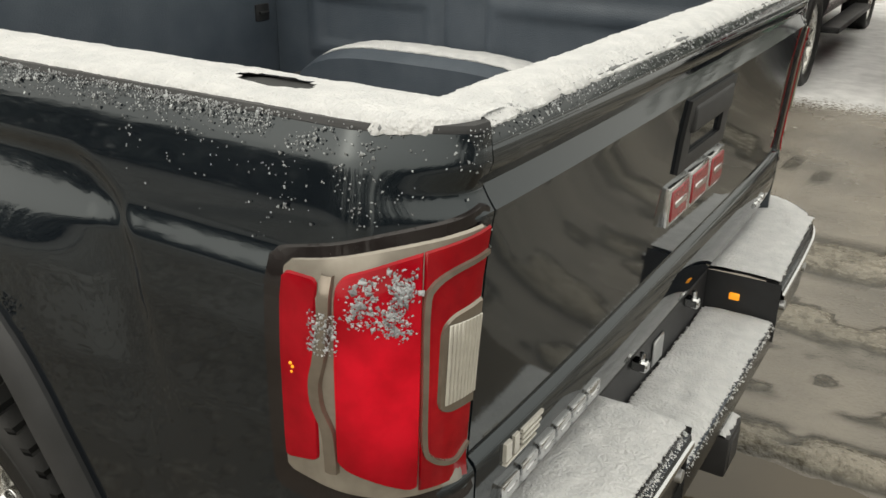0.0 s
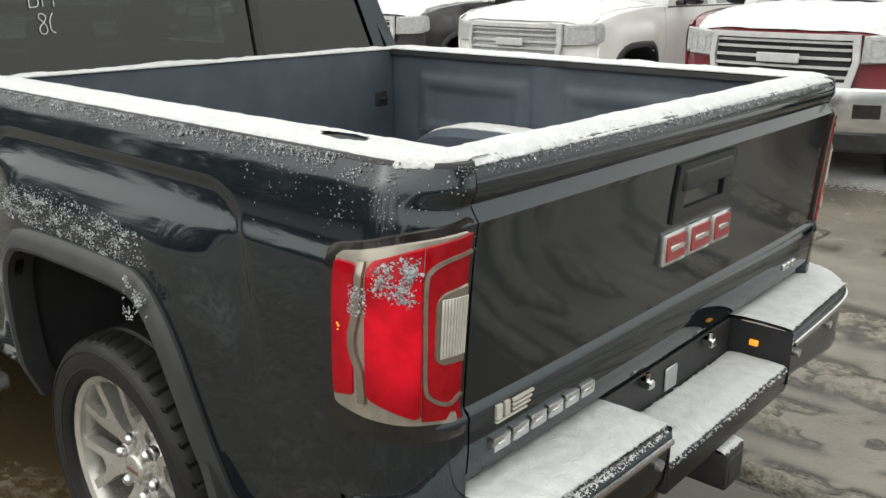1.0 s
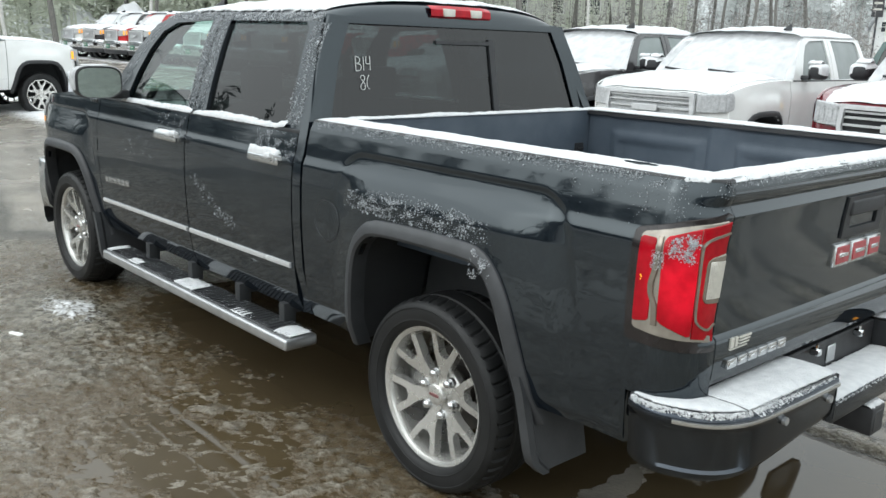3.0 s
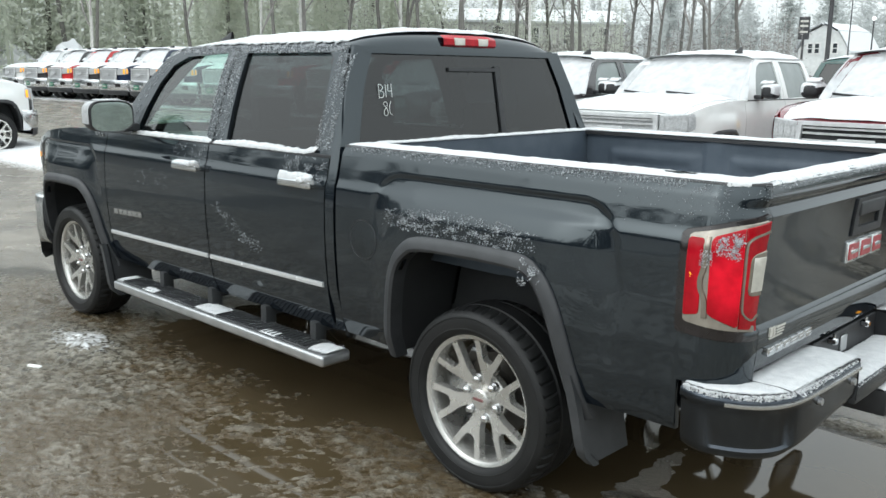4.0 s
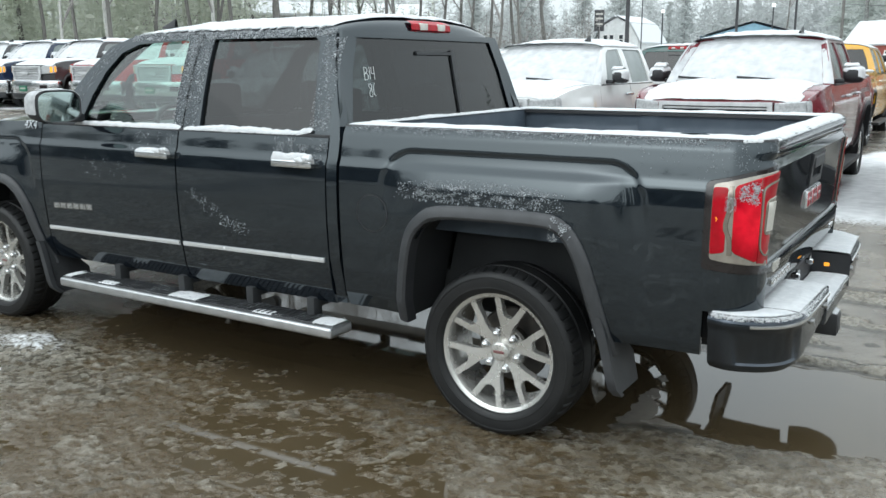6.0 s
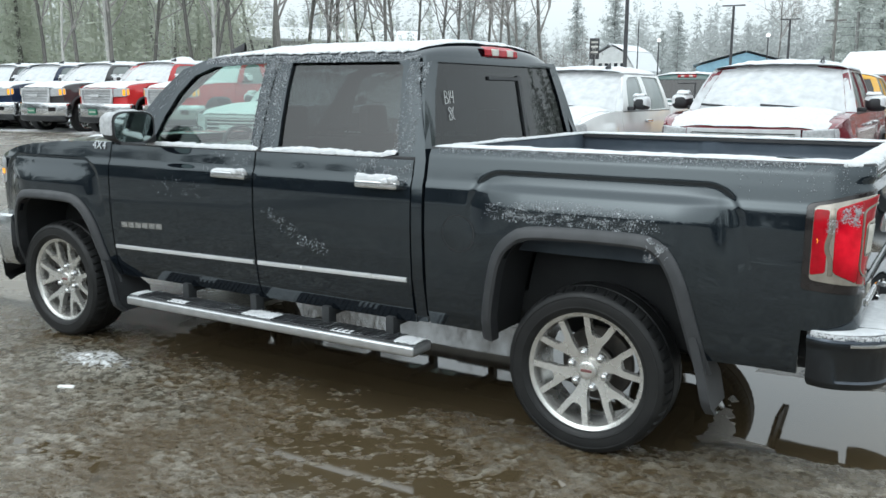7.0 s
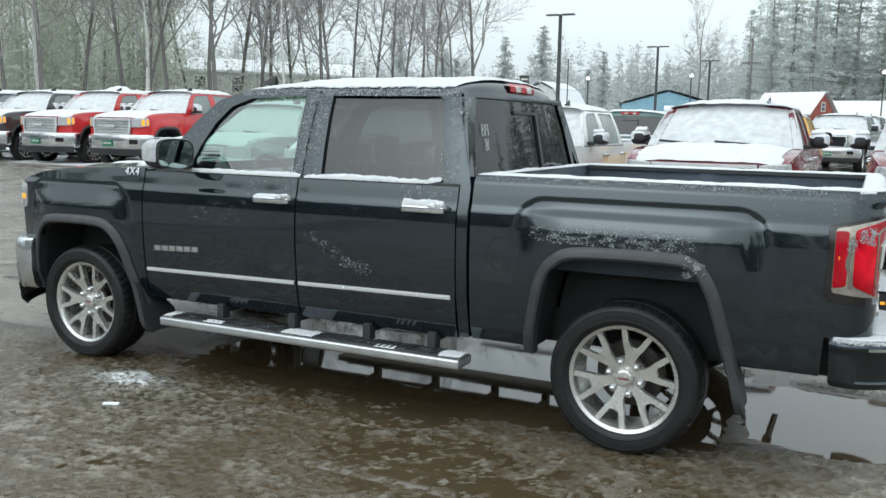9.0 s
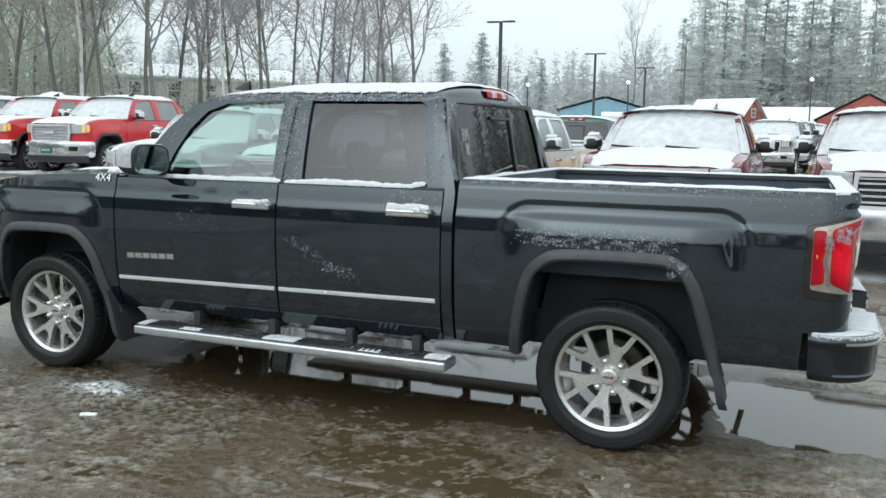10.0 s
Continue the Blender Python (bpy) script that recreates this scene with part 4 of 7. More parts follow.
        for u in steps(-0.820, CORNER_END, nn(60)):
            p = side_point(u, 1.328)
            c = Vector((min(u, 0.985), -(bed_w - 0.005), 0))
            o = Vector((p.x, p.y, 0))
            row = []
            for f, z in ((0.012, 1.322), (0.008, 1.331), (0.04, 1.338), (0.2, 1.340), (0.85, 1.340), (1.0, 1.334), (1.01, 1.316)):
                v = o.lerp(c, f)
                row.append(Vector((v.x, v.y, z)))
            rows.append(row)
        grid(bm, rows, flip=True)
        if s > 0:
            mirrored(bm)
        part("bed_rail", bm, PLASTIC, truck, "black plastic bed rail cap")
    bm = bmesh.new()
    box(bm, (-0.812, -0.93, 0.60), (-0.760, 0.93, 1.335), 0.01, 2)
    fw = part("bed_front_wall", bm, LINER, truck)
    for y in (-0.74, 0.74):
        bm = bmesh.new()
        box(bm, (-0.762, y - 0.035, 1.10), (-0.753, y + 0.035, 1.16), 0.006, 2)
        cyl(bm, (-0.747, y - 0.022, 1.13), (-0.747, y + 0.022, 1.13), 0.006, None, 8)
        part("tie_down", bm, PLASTIC, fw)
    # ---- tailgate
    bm = bmesh.new()
    rows = []
    for y in steps(-0.855, 0.855, nn(40)):
        drop = 0.006 * (abs(y) / 0.855) ** 6
        rows.append([(x - drop, y, z) for z, x in GATE])
    rows = [[(x - 0.02, y * 1.0, z) for x, y, z in rows[0]]] + rows + [[(x - 0.02, y, z) for x, y, z in rows[-1]]]
    grid(bm, rows)
    box(bm, (0.975, -0.80, 0.86), (0.992, 0.80, 1.335), 0.004, 1)
    tg = part("tailgate", bm, coat, truck)
    if hero:
        gx = lambda z: float(np.interp(z, GATE_Z, GATE_X))
        # handle bezel with its grip and hollow
        bm = bmesh.new()
        oo = [(-0.150, 1.085), (-0.150, 1.225), (0.150, 1.225), (0.150, 1.085)]
        ii = [(-0.105, 1.115), (-0.105, 1.165), (0.105, 1.165), (0.105, 1.115)]
        bez = part("tailgate_handle", ring(oo[::-1], ii[::-1], lambda s, z, o: Vector((gx(z) + 0.007 + o, s, z)), 5, 0.05), PLASTIC, tg, "black plastic tailgate handle")
        bm = bmesh.new()
        box(bm, (1.055, -0.11, 1.11), (1.065, 0.11, 1.17))
        part("handle_hollow", bm, DARK, bez)
        bm = bmesh.new()
        box(bm, (1.08, -0.128, 1.160), (1.106, 0.128, 1.213), 0.010, 3)
        part("grip", bm, PLASTIC, bez)
        # maker's badge: three plain red blocks in bright frames
        for k, (y0, w) in enumerate(((-0.180, 0.118), (-0.056, 0.122), (0.072, 0.108))):
            bm = bmesh.new()
            box(bm, (1.07, y0, 0.988), (1.090, y0 + w, 1.068), 0.006, 2)
            bf = part("badge_frame", bm, CHROME, tg)
            bm = bmesh.new()
            box(bm, (1.086, y0 + 0.012, 0.998), (1.093, y0 + w - 0.012, 1.058), 0.002, 1)
            part("badge_face", bm, BADGE_RED, bf, "red badge face")
            bm = bmesh.new()
            box(bm, (1.090, y0 + 0.030, 1.020), (1.095, y0 + w - 0.022, 1.034), 0.002, 1)
            part("badge_bar", bm, CHROME, bf)
        # bright name bars, dealer's sticker, trim-level badge
        for k in range(6):
            y0 = -0.795 + k * 0.0595
            bm = bmesh.new()
            box(bm, (1.074, y0, 0.775), (1.089, y0 + 0.050, 0.805), 0.004, 2)
            box(bm, (1.088, y0 + 0.010, 0.786), (1.0905, y0 + 0.041, 0.793), 0.001, 1)
            part("name_bar", bm, CHROME, tg)
        for z0, z1, y0, y1 in ((0.838, 0.868, -0.785, -0.768), (0.838, 0.868, -0.760, -0.745), (0.858, 0.865, -0.735, -0.67), (0.849, 0.854, -0.735, -0.675), (0.840, 0.845, -0.735, -0.68), (0.831, 0.835, -0.785, -0.69)):
            bm = bmesh.new()
            box(bm, (1.076, y0, z0), (1.0855, y1, z1), 0.0005, 1)
            part("sticker_bar", bm, LENS_WHITE, tg)
        for k in range(3):
            bm = bmesh.new()
            box(bm, (1.074, 0.62 + k * 0.035, 0.78), (1.087, 0.648 + k * 0.035, 0.80), 0.003, 1)
            part("trim_badge_bar", bm, CHROME, tg)
    # ---- tail lamps
    for s in (0, 1):
        mir = (lambda bm: mirrored(bm)) if s else (lambda bm: bm)
        U0, U1 = 0.896, 1.133
        def patch(u0, u1, z0, z1, off, nu=10, nv=10, edge=0.008):
            bm = bmesh.new()
            rows = []
            us = [u0] + list(np.linspace(u0 + edge * 0.6, u1 - edge * 0.6, nu)) + [u1]
            for i, u in enumerate(us):
                a, b = z0(u), z1(u)
                zz = [a] + list(np.linspace(a + edge * 0.6, b - edge * 0.6, nv)) + [b]
                rows.append([side_point(u, z, off - (edge if i in (0, len(us) - 1) or j in (0, len(zz) - 1) else 0)) for j, z in enumerate(zz)])
            grid(bm, rows, flip=True)
            return bm
        def rounded(u0, u1, z0, z1, r):
            """The same outline with its four corners rounded off."""
            def cut(u):
                e = min(u - u0, u1 - u)
                return r - math.sqrt(max(0.0, r * r - (r - max(0.0, e)) ** 2)) if e < r else 0.0
            return (lambda u: z0(u) + cut(u)), (lambda u: z1(u) - cut(u))
        if hero and not s:
            for mat, top in ((LENS_RED, 0.80), (LENS_DARKRED, 0.42)):
                bulb_glow(mat, side_point(1.035, 1.045), 0.012, 0.150, top, 0.05)
        slant = lambda a, b: (lambda u: a[1] + (b[1] - a[1]) * (u - a[0]) / (b[0] - a[0]))
        tl0, tl1 = rounded(0.866, CORNER_END - 0.003, slant((0.866, 0.860), (1.147, 0.842)), slant((0.866, 1.190), (1.147, 1.256)), 0.020)
        tl = part("tail_lamp", mir(patch(0.866, CORNER_END - 0.003, tl0, tl1, 0.004, 26, 12)), LENS_SMOKE, truck, "dark housing of a red tail lamp")
        c0, c1 = rounded(U0, U1, slant((0.896, 0.902), (1.133, 0.876)), slant((0.896, 1.182), (1.133, 1.232)), 0.014)
        part("lamp_trim", mir(patch(U0, U1, c0, c1, 0.0075, 30, 8, 0.004)), LENS_BEIGE, tl, "silver-beige inner trim")
        # narrow lens, wide lens, dark end lens, nearly flush with one another
        c0, c1 = rounded(0.8985, 0.951, slant((0.8985, 0.922), (0.951, 0.934)), lambda u: 1.171, 0.010)
        part("red_lens", mir(patch(0.8985, 0.951, c0, c1, 0.0105, 12, 10, 0.003)), LENS_RED, tl, "narrow red lens")
        c0, c1 = rounded(0.972, 1.061, slant((0.972, 0.936), (1.061, 0.894)), slant((0.972, 1.177), (1.061, 1.206)), 0.016)
        part("red_lens", mir(patch(0.972, 1.0605, c0, lambda u: c1(u) if u < 1.03 else slant((0.972, 1.177), (1.061, 1.206))(u), 0.0125, 24, 16, 0.004)), LENS_RED, tl, "wide bright red lens")
        part("red_lens", mir(patch(1.0615, 1.1325, slant((1.0615, 0.894), (1.1325, 0.880)), slant((1.0615, 1.206), (1.1325, 1.228)), 0.0110, 14, 12, 0.003)), LENS_DARKRED, tl, "dark red lens")
        if hero:
            # the crooked bar between the narrow and the wide lens
            bm = bmesh.new()
            mid = [(0.962, 1.178), (0.961, 1.12), (0.956, 1.075), (0.950, 1.045), (0.952, 1.015), (0.963, 0.985), (0.966, 0.950), (0.966, 0.925)]
            pts = spline([(u, z, 0) for u, z in mid], 34)
            grid(bm, [[side_point(p.x + d, p.y, o) for d, o in ((-0.0085, 0.006), (-0.0065, 0.0135), (0.0, 0.0150), (0.0065, 0.0135), (0.0085, 0.006))] for p in pts])
            part("lens_divider", mir(bm), LENS_TRIM, tl)
            # the glint on the narrow lens, made as tiny glowing beads
            bm = bmesh.new()
            for du, dz in ((0.0, 0.0), (0.003, -0.004), (0.001, -0.011)):
                bmesh.ops.create_icosphere(bm, subdivisions=1, radius=0.0026 - 0.0005 * abs(dz) * 100, matrix=Matrix.Translation(side_point(0.916 + du, 1.060 + dz, 0.0105)))
            part("bulb_glint", mir(bm), LENS_AMBER, tl, "small glowing beads drawn as a glint", kind="stuff")
            # C-shaped outline round the reversing lens
            bm = bmesh.new()
            path = [(1.131, 1.196), (1.112, 1.190), (1.090, 1.182), (1.071, 1.168), (1.0645, 1.145), (1.0650, 1.05), (1.0665, 0.962), (1.076, 0.938), (1.096, 0.922), (1.112, 0.918), (1.122, 0.926), (1.131, 0.932)]
            pts = spline([(u, z, 0) for u, z in path], 60)
            rows = []
            for i, p in enumerate(pts):
                t = (pts[min(i + 1, 59)] - pts[max(i - 1, 0)]).normalized()
                nrm = Vector((-t.y, t.x, 0))
                rows.append([side_point(p.x + nrm.x * d, p.y + nrm.y * d, o) for d, o in ((-0.0042, 0.008), (-0.003, 0.0150), (0.003, 0.0150), (0.0042, 0.008))])
            grid(bm, rows, flip=True)
            part("lens_outline", mir(bm), LENS_TRIM, tl)
            c0, c1 = rounded(1.080, 1.150, slant((1.080, 0.996), (1.15, 0.992)), slant((1.080, 1.126), (1.15, 1.142)), 0.020)
            rl = part("reverse_lamp", mir(patch(1.080, 1.1322, c0, c1, 0.0150, 14, 12, 0.004)), LENS_TRIM, tl, "clear reversing lens")
            for k in range(9):
                u0 = 1.0875 + k * 0.0048
                part("lens_rib", mir(patch(u0, u0 + 0.0044, lambda u: 1.010, lambda u: 1.118, 0.0172, 2, 4, 0.0015)), LENS_WHITE, rl)
    # ---- rear bumper
    plan = [(0.905, 1.010), (0.96, 1.030), (1.03, 1.026), (1.12, 0.985), (1.18, 0.92), (1.212, 0.82), (1.224, 0.62), (1.230, 0.352)]
    bumper_parent = None
    pad = {}
    for s in (0, 1):
        mir = (lambda bm: mirrored(bm)) if s else (lambda bm: bm)
        pts = spline([(x, -y, 0) for x, y in plan], 40 if hero else 14)
        bm = bmesh.new()
        rows = []
        for i, p in enumerate(pts):
            f = i / (len(pts) - 1)
            t = (pts[min(i + 1, len(pts) - 1)] - pts[max(i - 1, 0)]).normalized()
            inn = Vector((-t.y, t.x, 0))
            low = 0.485 + 0.055 * sm(0.35, 1, f)
            g = 0.010 * sm(0.10, 0.16, f) * (1 - sm(0.44, 0.47, f))
            rows.append([p + inn * d + Vector((0, 0, z)) for d, z in ((0.03, 0.694), (0.008, 0.692), (0.0, 0.684), (-0.003, 0.662), (0.001, 0.655), (0.004 + g * 0.4, 0.645), (0.005 + g, 0.632), (0.009 + g, low + 0.038), (0.010, low + 0.03), (0.014, low + 0.015), (0.03, low), (0.10, low + 0.01))])
        grid(bm, rows)
        rb = part("rear_bumper", mir(bm), BUMPER, truck, "chrome rear bumper with step pads")
        bm = bmesh.new()
        rows = []
        for i, p in enumerate(pts):
            c = Vector((1.045, -0.84 if p.y < -0.84 else p.y, 0))
            if p.x < 0.95:
                c = Vector((p.x, -0.88, 0))
            rows.append([p.lerp(c, g) + Vector((0, 0, z)) for g, z in ((0.04, 0.690), (0.06, 0.700), (0.5, 0.705), (1.0, 0.70))])
        vs = grid(bm, rows)
        e = pts[-1]
        rows = [[Vector((1.228, -0.35, z)), Vector((1.045, -0.35, z))] for z in (0.70, 0.60, 0.545)]
        grid(bm, rows)
        part("step_pad", mir(bm), PLASTIC, rb, "black step pad")
        if hero:
            # thin bright edge under the step
            bm = bmesh.new()
            rows = []
            for i in range(7, len(pts)):
                p = pts[i]
                t = (pts[min(i + 1, len(pts) - 1)] - pts[i - 1]).normalized()
                inn = Vector((-t.y, t.x, 0))
                rows.append([p + inn * d + Vector((0, 0, z)) for d, z in ((0.004, 0.676), (-0.0065, 0.674), (-0.0075, 0.668), (-0.0065, 0.662), (0.004, 0.660))])
            grid(bm, rows)
            part("bright_edge", mir(bm), CHROME, rb, "thin chrome edge")
            for i in (25, 37):
                p = pts[i]
                bm = bmesh.new()
                cyl(bm, (p.x - 0.01, p.y, 0.628), (p.x + 0.006, p.y, 0.628), 0.0135, 0.012, 20)
                part("park_sensor", mir(bm), BRUSHED, rb)
            bm = bmesh.new()
            box(bm, (1.11, -0.353, 0.635), (1.135, -0.343, 0.652), 0.002, 1)
            part("step_lamp", mir(bm), LENS_AMBER, rb, "small lit amber lamp")
    bm = bmesh.new()
    box(bm, (1.045, -0.35, 0.535), (1.215, 0.35, 0.598), 0.012, 2)
    box(bm, (1.015, -0.35, 0.50), (1.05, 0.35, 0.70), 0.004, 1)
    cb = part("bumper_step", bm, PLASTIC, truck, "black lower bumper step")
    bm = bmesh.new()
    box(bm, (1.20, -0.352, 0.528), (1.226, 0.352, 0.60), 0.008, 2)
    part("bumper_face", bm, BUMPER, cb)
    if hero:
        bm = bmesh.new()
        box(bm, (1.05, -0.045, 0.612), (1.056, 0.02, 0.675), 0.004, 1)
        part("plate_recess", bm, BRUSHED, cb, "bare plate mount")
        for y in (-0.17, 0.17):
            bm = bmesh.new()
            box(bm, (1.05, y - 0.012, 0.675), (1.085, y + 0.012, 0.70), 0.004, 1)
            cyl(bm, (1.07, y, 0.69), (1.07, y, 0.715), 0.006, 0.006, 8)
            part("plate_lamp", bm, CHROME, cb)
        bm = bmesh.new()
        box(bm, (0.9, -0.05, 0.40), (1.24, 0.05, 0.50), 0.008, 2)
        box(bm, (1.235, -0.036, 0.414), (1.242, 0.036, 0.486), 0.002, 1)
        box(bm, (0.95, -0.45, 0.43), (1.05, 0.45, 0.50), 0.01)
        part("tow_hitch", bm, PLASTIC, truck, "black tow hitch receiver")
    wheels(truck, hero)
    # ---- inside of the cab
    for y in (-0.42, 0.42):
        for x0, h in ((-2.15, 1.32), (-1.25, 1.30)):
            bm = bmesh.new()
            box(bm, (x0 - 0.50, y - 0.26, 0.75), (x0, y + 0.26, 0.92), 0.05)
            box(bm, (x0 - 0.06, y - 0.25, 0.85), (x0 + 0.08, y + 0.25, h), 0.05)
            box(bm, (x0 - 0.03, y - 0.12, h - 0.01), (x0 + 0.06, y + 0.12, h + 0.19), 0.04)
            part("seat", bm, CLOTH, truck)
    bm = bmesh.new()
    box(bm, (-3.0, -0.88, 0.60), (-0.83, 0.88, 0.66))
    part("cab_floor", bm, CLOTH, truck)
    bm = bmesh.new()
    box(bm, (-3.05, -0.86, 0.85), (-2.68, 0.86, 1.255), 0.06, 3)
    box(bm, (-2.72, -0.14, 0.85), (-2.60, 0.14, 1.22), 0.03)
    part("dashboard", bm, PLASTIC, truck)
    if hero:
        bm = bmesh.new()
        for k in range(28):
            a, b = k * math.tau / 28, (k + 1) * math.tau / 28
            c = lambda a: Vector((-2.50 - 0.07 * math.sin(a), -0.42 + 0.19 * math.cos(a), 1.20 + 0.17 * math.sin(a)))
            cyl(bm, c(a), c(b), 0.016, None, 8)
        cyl(bm, (-2.54, -0.42, 1.20), (-2.72, -0.42, 1.12), 0.05, 0.04, 12)
        box(bm, (-2.53, -0.60, 1.19), (-2.51, -0.24, 1.215), 0.005, 1)
        part("steering_wheel", bm, PLASTIC, truck)
    if not hero:
        bm = bmesh.new()
        grid(bm, [[Vector((-2.36 + 0.16 * f, -0.46 + w * (1 - f * 0.3), 1.85 + 0.085 * h * (0.30 + 0.70 * f))) for w, h in ((-0.022, 0), (-0.014, 0.7), (0, 1), (0.014, 0.7), (0.022, 0))] for f in (0, 0.25, 0.5, 0.8, 1.0)])
        part("roof_antenna", bm, PLASTIC, truck, "black fin antenna")
        # snow lying on the parked truck
        def on_hood(s, t):
            y = -0.86 + 1.72 * t
            x = front_x(y, 1.12) + 0.03 + (-3.10 - front_x(y, 1.12)) * s
            return Vector((x, y * (1 + 0.035 * sm(-4.3, -3.3, x)), hood_z(x, y) + 0.002))
        part("snow_cover", snow_sheet(on_hood, 24, 22, 0.035, 0.05, 3), SNOW, truck, "fresh snow")
        part("snow_cover", snow_sheet(lambda s, t: shield_point(-1.10 + 2.20 * t, -0.02 + 1.05 * s), 14, 22, 0.026, 0.008, 5, (-0.5, 0, 0.86)), SNOW_THIN, truck, "thin wet snow on glass")
        def on_header(s, t):
            q = -1.0 + 2.0 * t
            top = Vector((-2.345 - 0.10 * abs(q) ** 2.5 + 0.05, q * 0.785, 1.775 + 0.086 * max(0, 1 - abs(q) ** 2.8) ** 0.6 * roof_end(0.04)))
            return shield_point(q * 1.08, 0.93).lerp(top, s)
        part("snow_cover", snow_sheet(on_header, 8, 24, 0.030, 0.004, 6, (-0.6, 0, 0.8)), SNOW_THIN, truck, "thin wet snow on glass")
        for sd in (-1, 1):
            def on_pillar(a, t):
                z = 1.285 + 0.475 * a
                xo = float(np.interp(z, [1.272, 1.44, 1.575, 1.717, 1.775], [-3.00, -2.88, -2.77, -2.62, -2.44]))
                p = shield_point(sd, (z - 1.272) / 0.503).lerp(Vector((xo, sd * cab_y(z), z)), t if sd > 0 else 1 - t)
                return p + Vector((-0.010, sd * 0.010, 0.006))
            part("snow_cover", snow_sheet(on_pillar, 14, 4, 0.014, 0.04, 34 + sd, (-0.6, 0.5 * sd, 0.6)), SNOW_THIN, truck, "thin wet snow on the pillar")
        for y0 in (-0.42, 0.30):
            bm = bmesh.new()
            q = [shield_point((y0 + 0.5 * f) / 0.8, 0.05 + 0.05 * f) + Vector((-0.03, 0, 0.03)) for f in np.linspace(0, 1, 6)]
            grid(bm, [[p + Vector((0, 0, d)) + Vector((o, 0, 0)) for d, o in ((-0.012, 0), (0.012, 0), (0.012, 0.015), (-0.012, 0.015))] for p in q], wrap=True)
            part("wiper", bm, PLASTIC, truck)
        def on_roof(s, t):
            q = -0.995 + 1.99 * t
            x0, x1, f = -2.345 - 0.10 * abs(q) ** 2.5, -0.950 - 0.06 * abs(q) ** 3, -0.075 + 1.045 * s
            return Vector((x0 + (x1 - x0) * f, q * 0.790, 1.764 + 0.086 * max(0, 1 - abs(q) ** 2.8) ** 0.6 * roof_end(f)))
        part("snow_cover", snow_sheet(on_roof, 22, 26, 0.055, 0.008, 8), SNOW, truck, "fresh snow")
        for s in (-1, 1):
            part("snow_cover", snow_sheet(lambda a, t: Vector((-0.78 + 1.76 * a, s * (0.80 + 0.14 * t), 1.34)), 30, 4, 0.03, 0.1, 11 + s), SNOW, truck)
            part("snow_cover", snow_sheet(lambda a, t: Vector((-2.82 + 0.13 * t, s * (1.03 + 0.16 * a), 1.478)), 8, 4, 0.050, 0.05, 15 + s), SNOW, truck)
            part("snow_cover", snow_sheet(lambda a, t: Vector((-4.15 + 1.02 * a, s * (0.88 + 0.06 * t), 1.172 + 0.055 * a)), 16, 4, 0.02, 0.1, 25 + s), SNOW, truck)
        part("snow_cover", snow_sheet(lambda a, t: Vector((0.985 + 0.08 * t, -0.80 + 1.6 * a, 1.343)), 20, 4, 0.03, 0.1, 19), SNOW, truck)
        part("snow_cover", snow_sheet(lambda a, t: bpx(-0.9 + 1.8 * a, -0.10 + 0.10 * t) + Vector((0, 0, 0.748)), 24, 3, 0.02, 0.1, 21), SNOW, truck)
        bm = bmesh.new()
        box(bm, (-4.63, -0.16, 0.50), (-4.618, 0.16, 0.64), 0.004, 1)
        pl = part("front_plate", bm, PLATE_GREEN, fb, "green front plate")
        bm = bmesh.new()
        for k in range(5):
            box(bm, (-4.634, -0.12 + k * 0.05, 0.555), (-4.629, -0.085 + k * 0.05, 0.60))
        part("plate_marks", bm, LENS_WHITE, pl, kind="stuff")
    return truck


# ---------------------------------------------------------------- ground
def lattice(ix, iy, seed):
    h = (ix.astype(np.int64) * 374761393 + iy.astype(np.int64) * 668265263 + seed * 982451653) & 0x7FFFFFFF
    h = ((h ^ (h >> 13)) * 1274126177) & 0x7FFFFFFF
    return ((h ^ (h >> 16)) & 0xFFFF) / 65535.0


def noise2(x, y, seed=0):
    ix, iy = np.floor(x), np.floor(y)
    fx, fy = x - ix, y - iy
    fx, fy = fx * fx * (3 - 2 * fx), fy * fy * (3 - 2 * fy)
    a, b = lattice(ix, iy, seed), lattice(ix + 1, iy, seed)
    c, d = lattice(ix, iy + 1, seed), lattice(ix + 1, iy + 1, seed)
    return (a * (1 - fx) + b * fx) * (1 - fy) + (c * (1 - fx) + d * fx) * fy


def fbm(x, y, seed=0, octaves=4):
    t, a = 0, 0.5
    for k in range(octaves):
        t = t + a * noise2(x * 2 ** k + 17.3 * k, y * 2 ** k - 9.1 * k, seed + k)
        a *= 0.5
    return t / (1 - 0.5 ** octaves)


def ss(a, b, v):
    t = np.clip((v - a) / (b - a), 0, 1)
    return t * t * (3 - 2 * t)


def spread(lo, a, b, hi, step, growth=1.07):
    core = list(np.arange(a, b, step))
    left, right, s = [], [], step
    v = a
    while v > lo:
        s *= growth
        v -= s
        left.append(v)
    v, s = core[-1], step
    while v < hi:
        s *= growth
        v += s
        right.append(v)
    return np.array(left[::-1] + core + right)


def rise(x, y):
    """The lot climbs a little towards the far rows."""
    x, y = np.asarray(x, float), np.asarray(y, float)
    return np.maximum(0.42 * ss(8, 14, -x) * ss(0, 10, y), 0.5 * np.clip((y - 9) / 30, 0, 1))


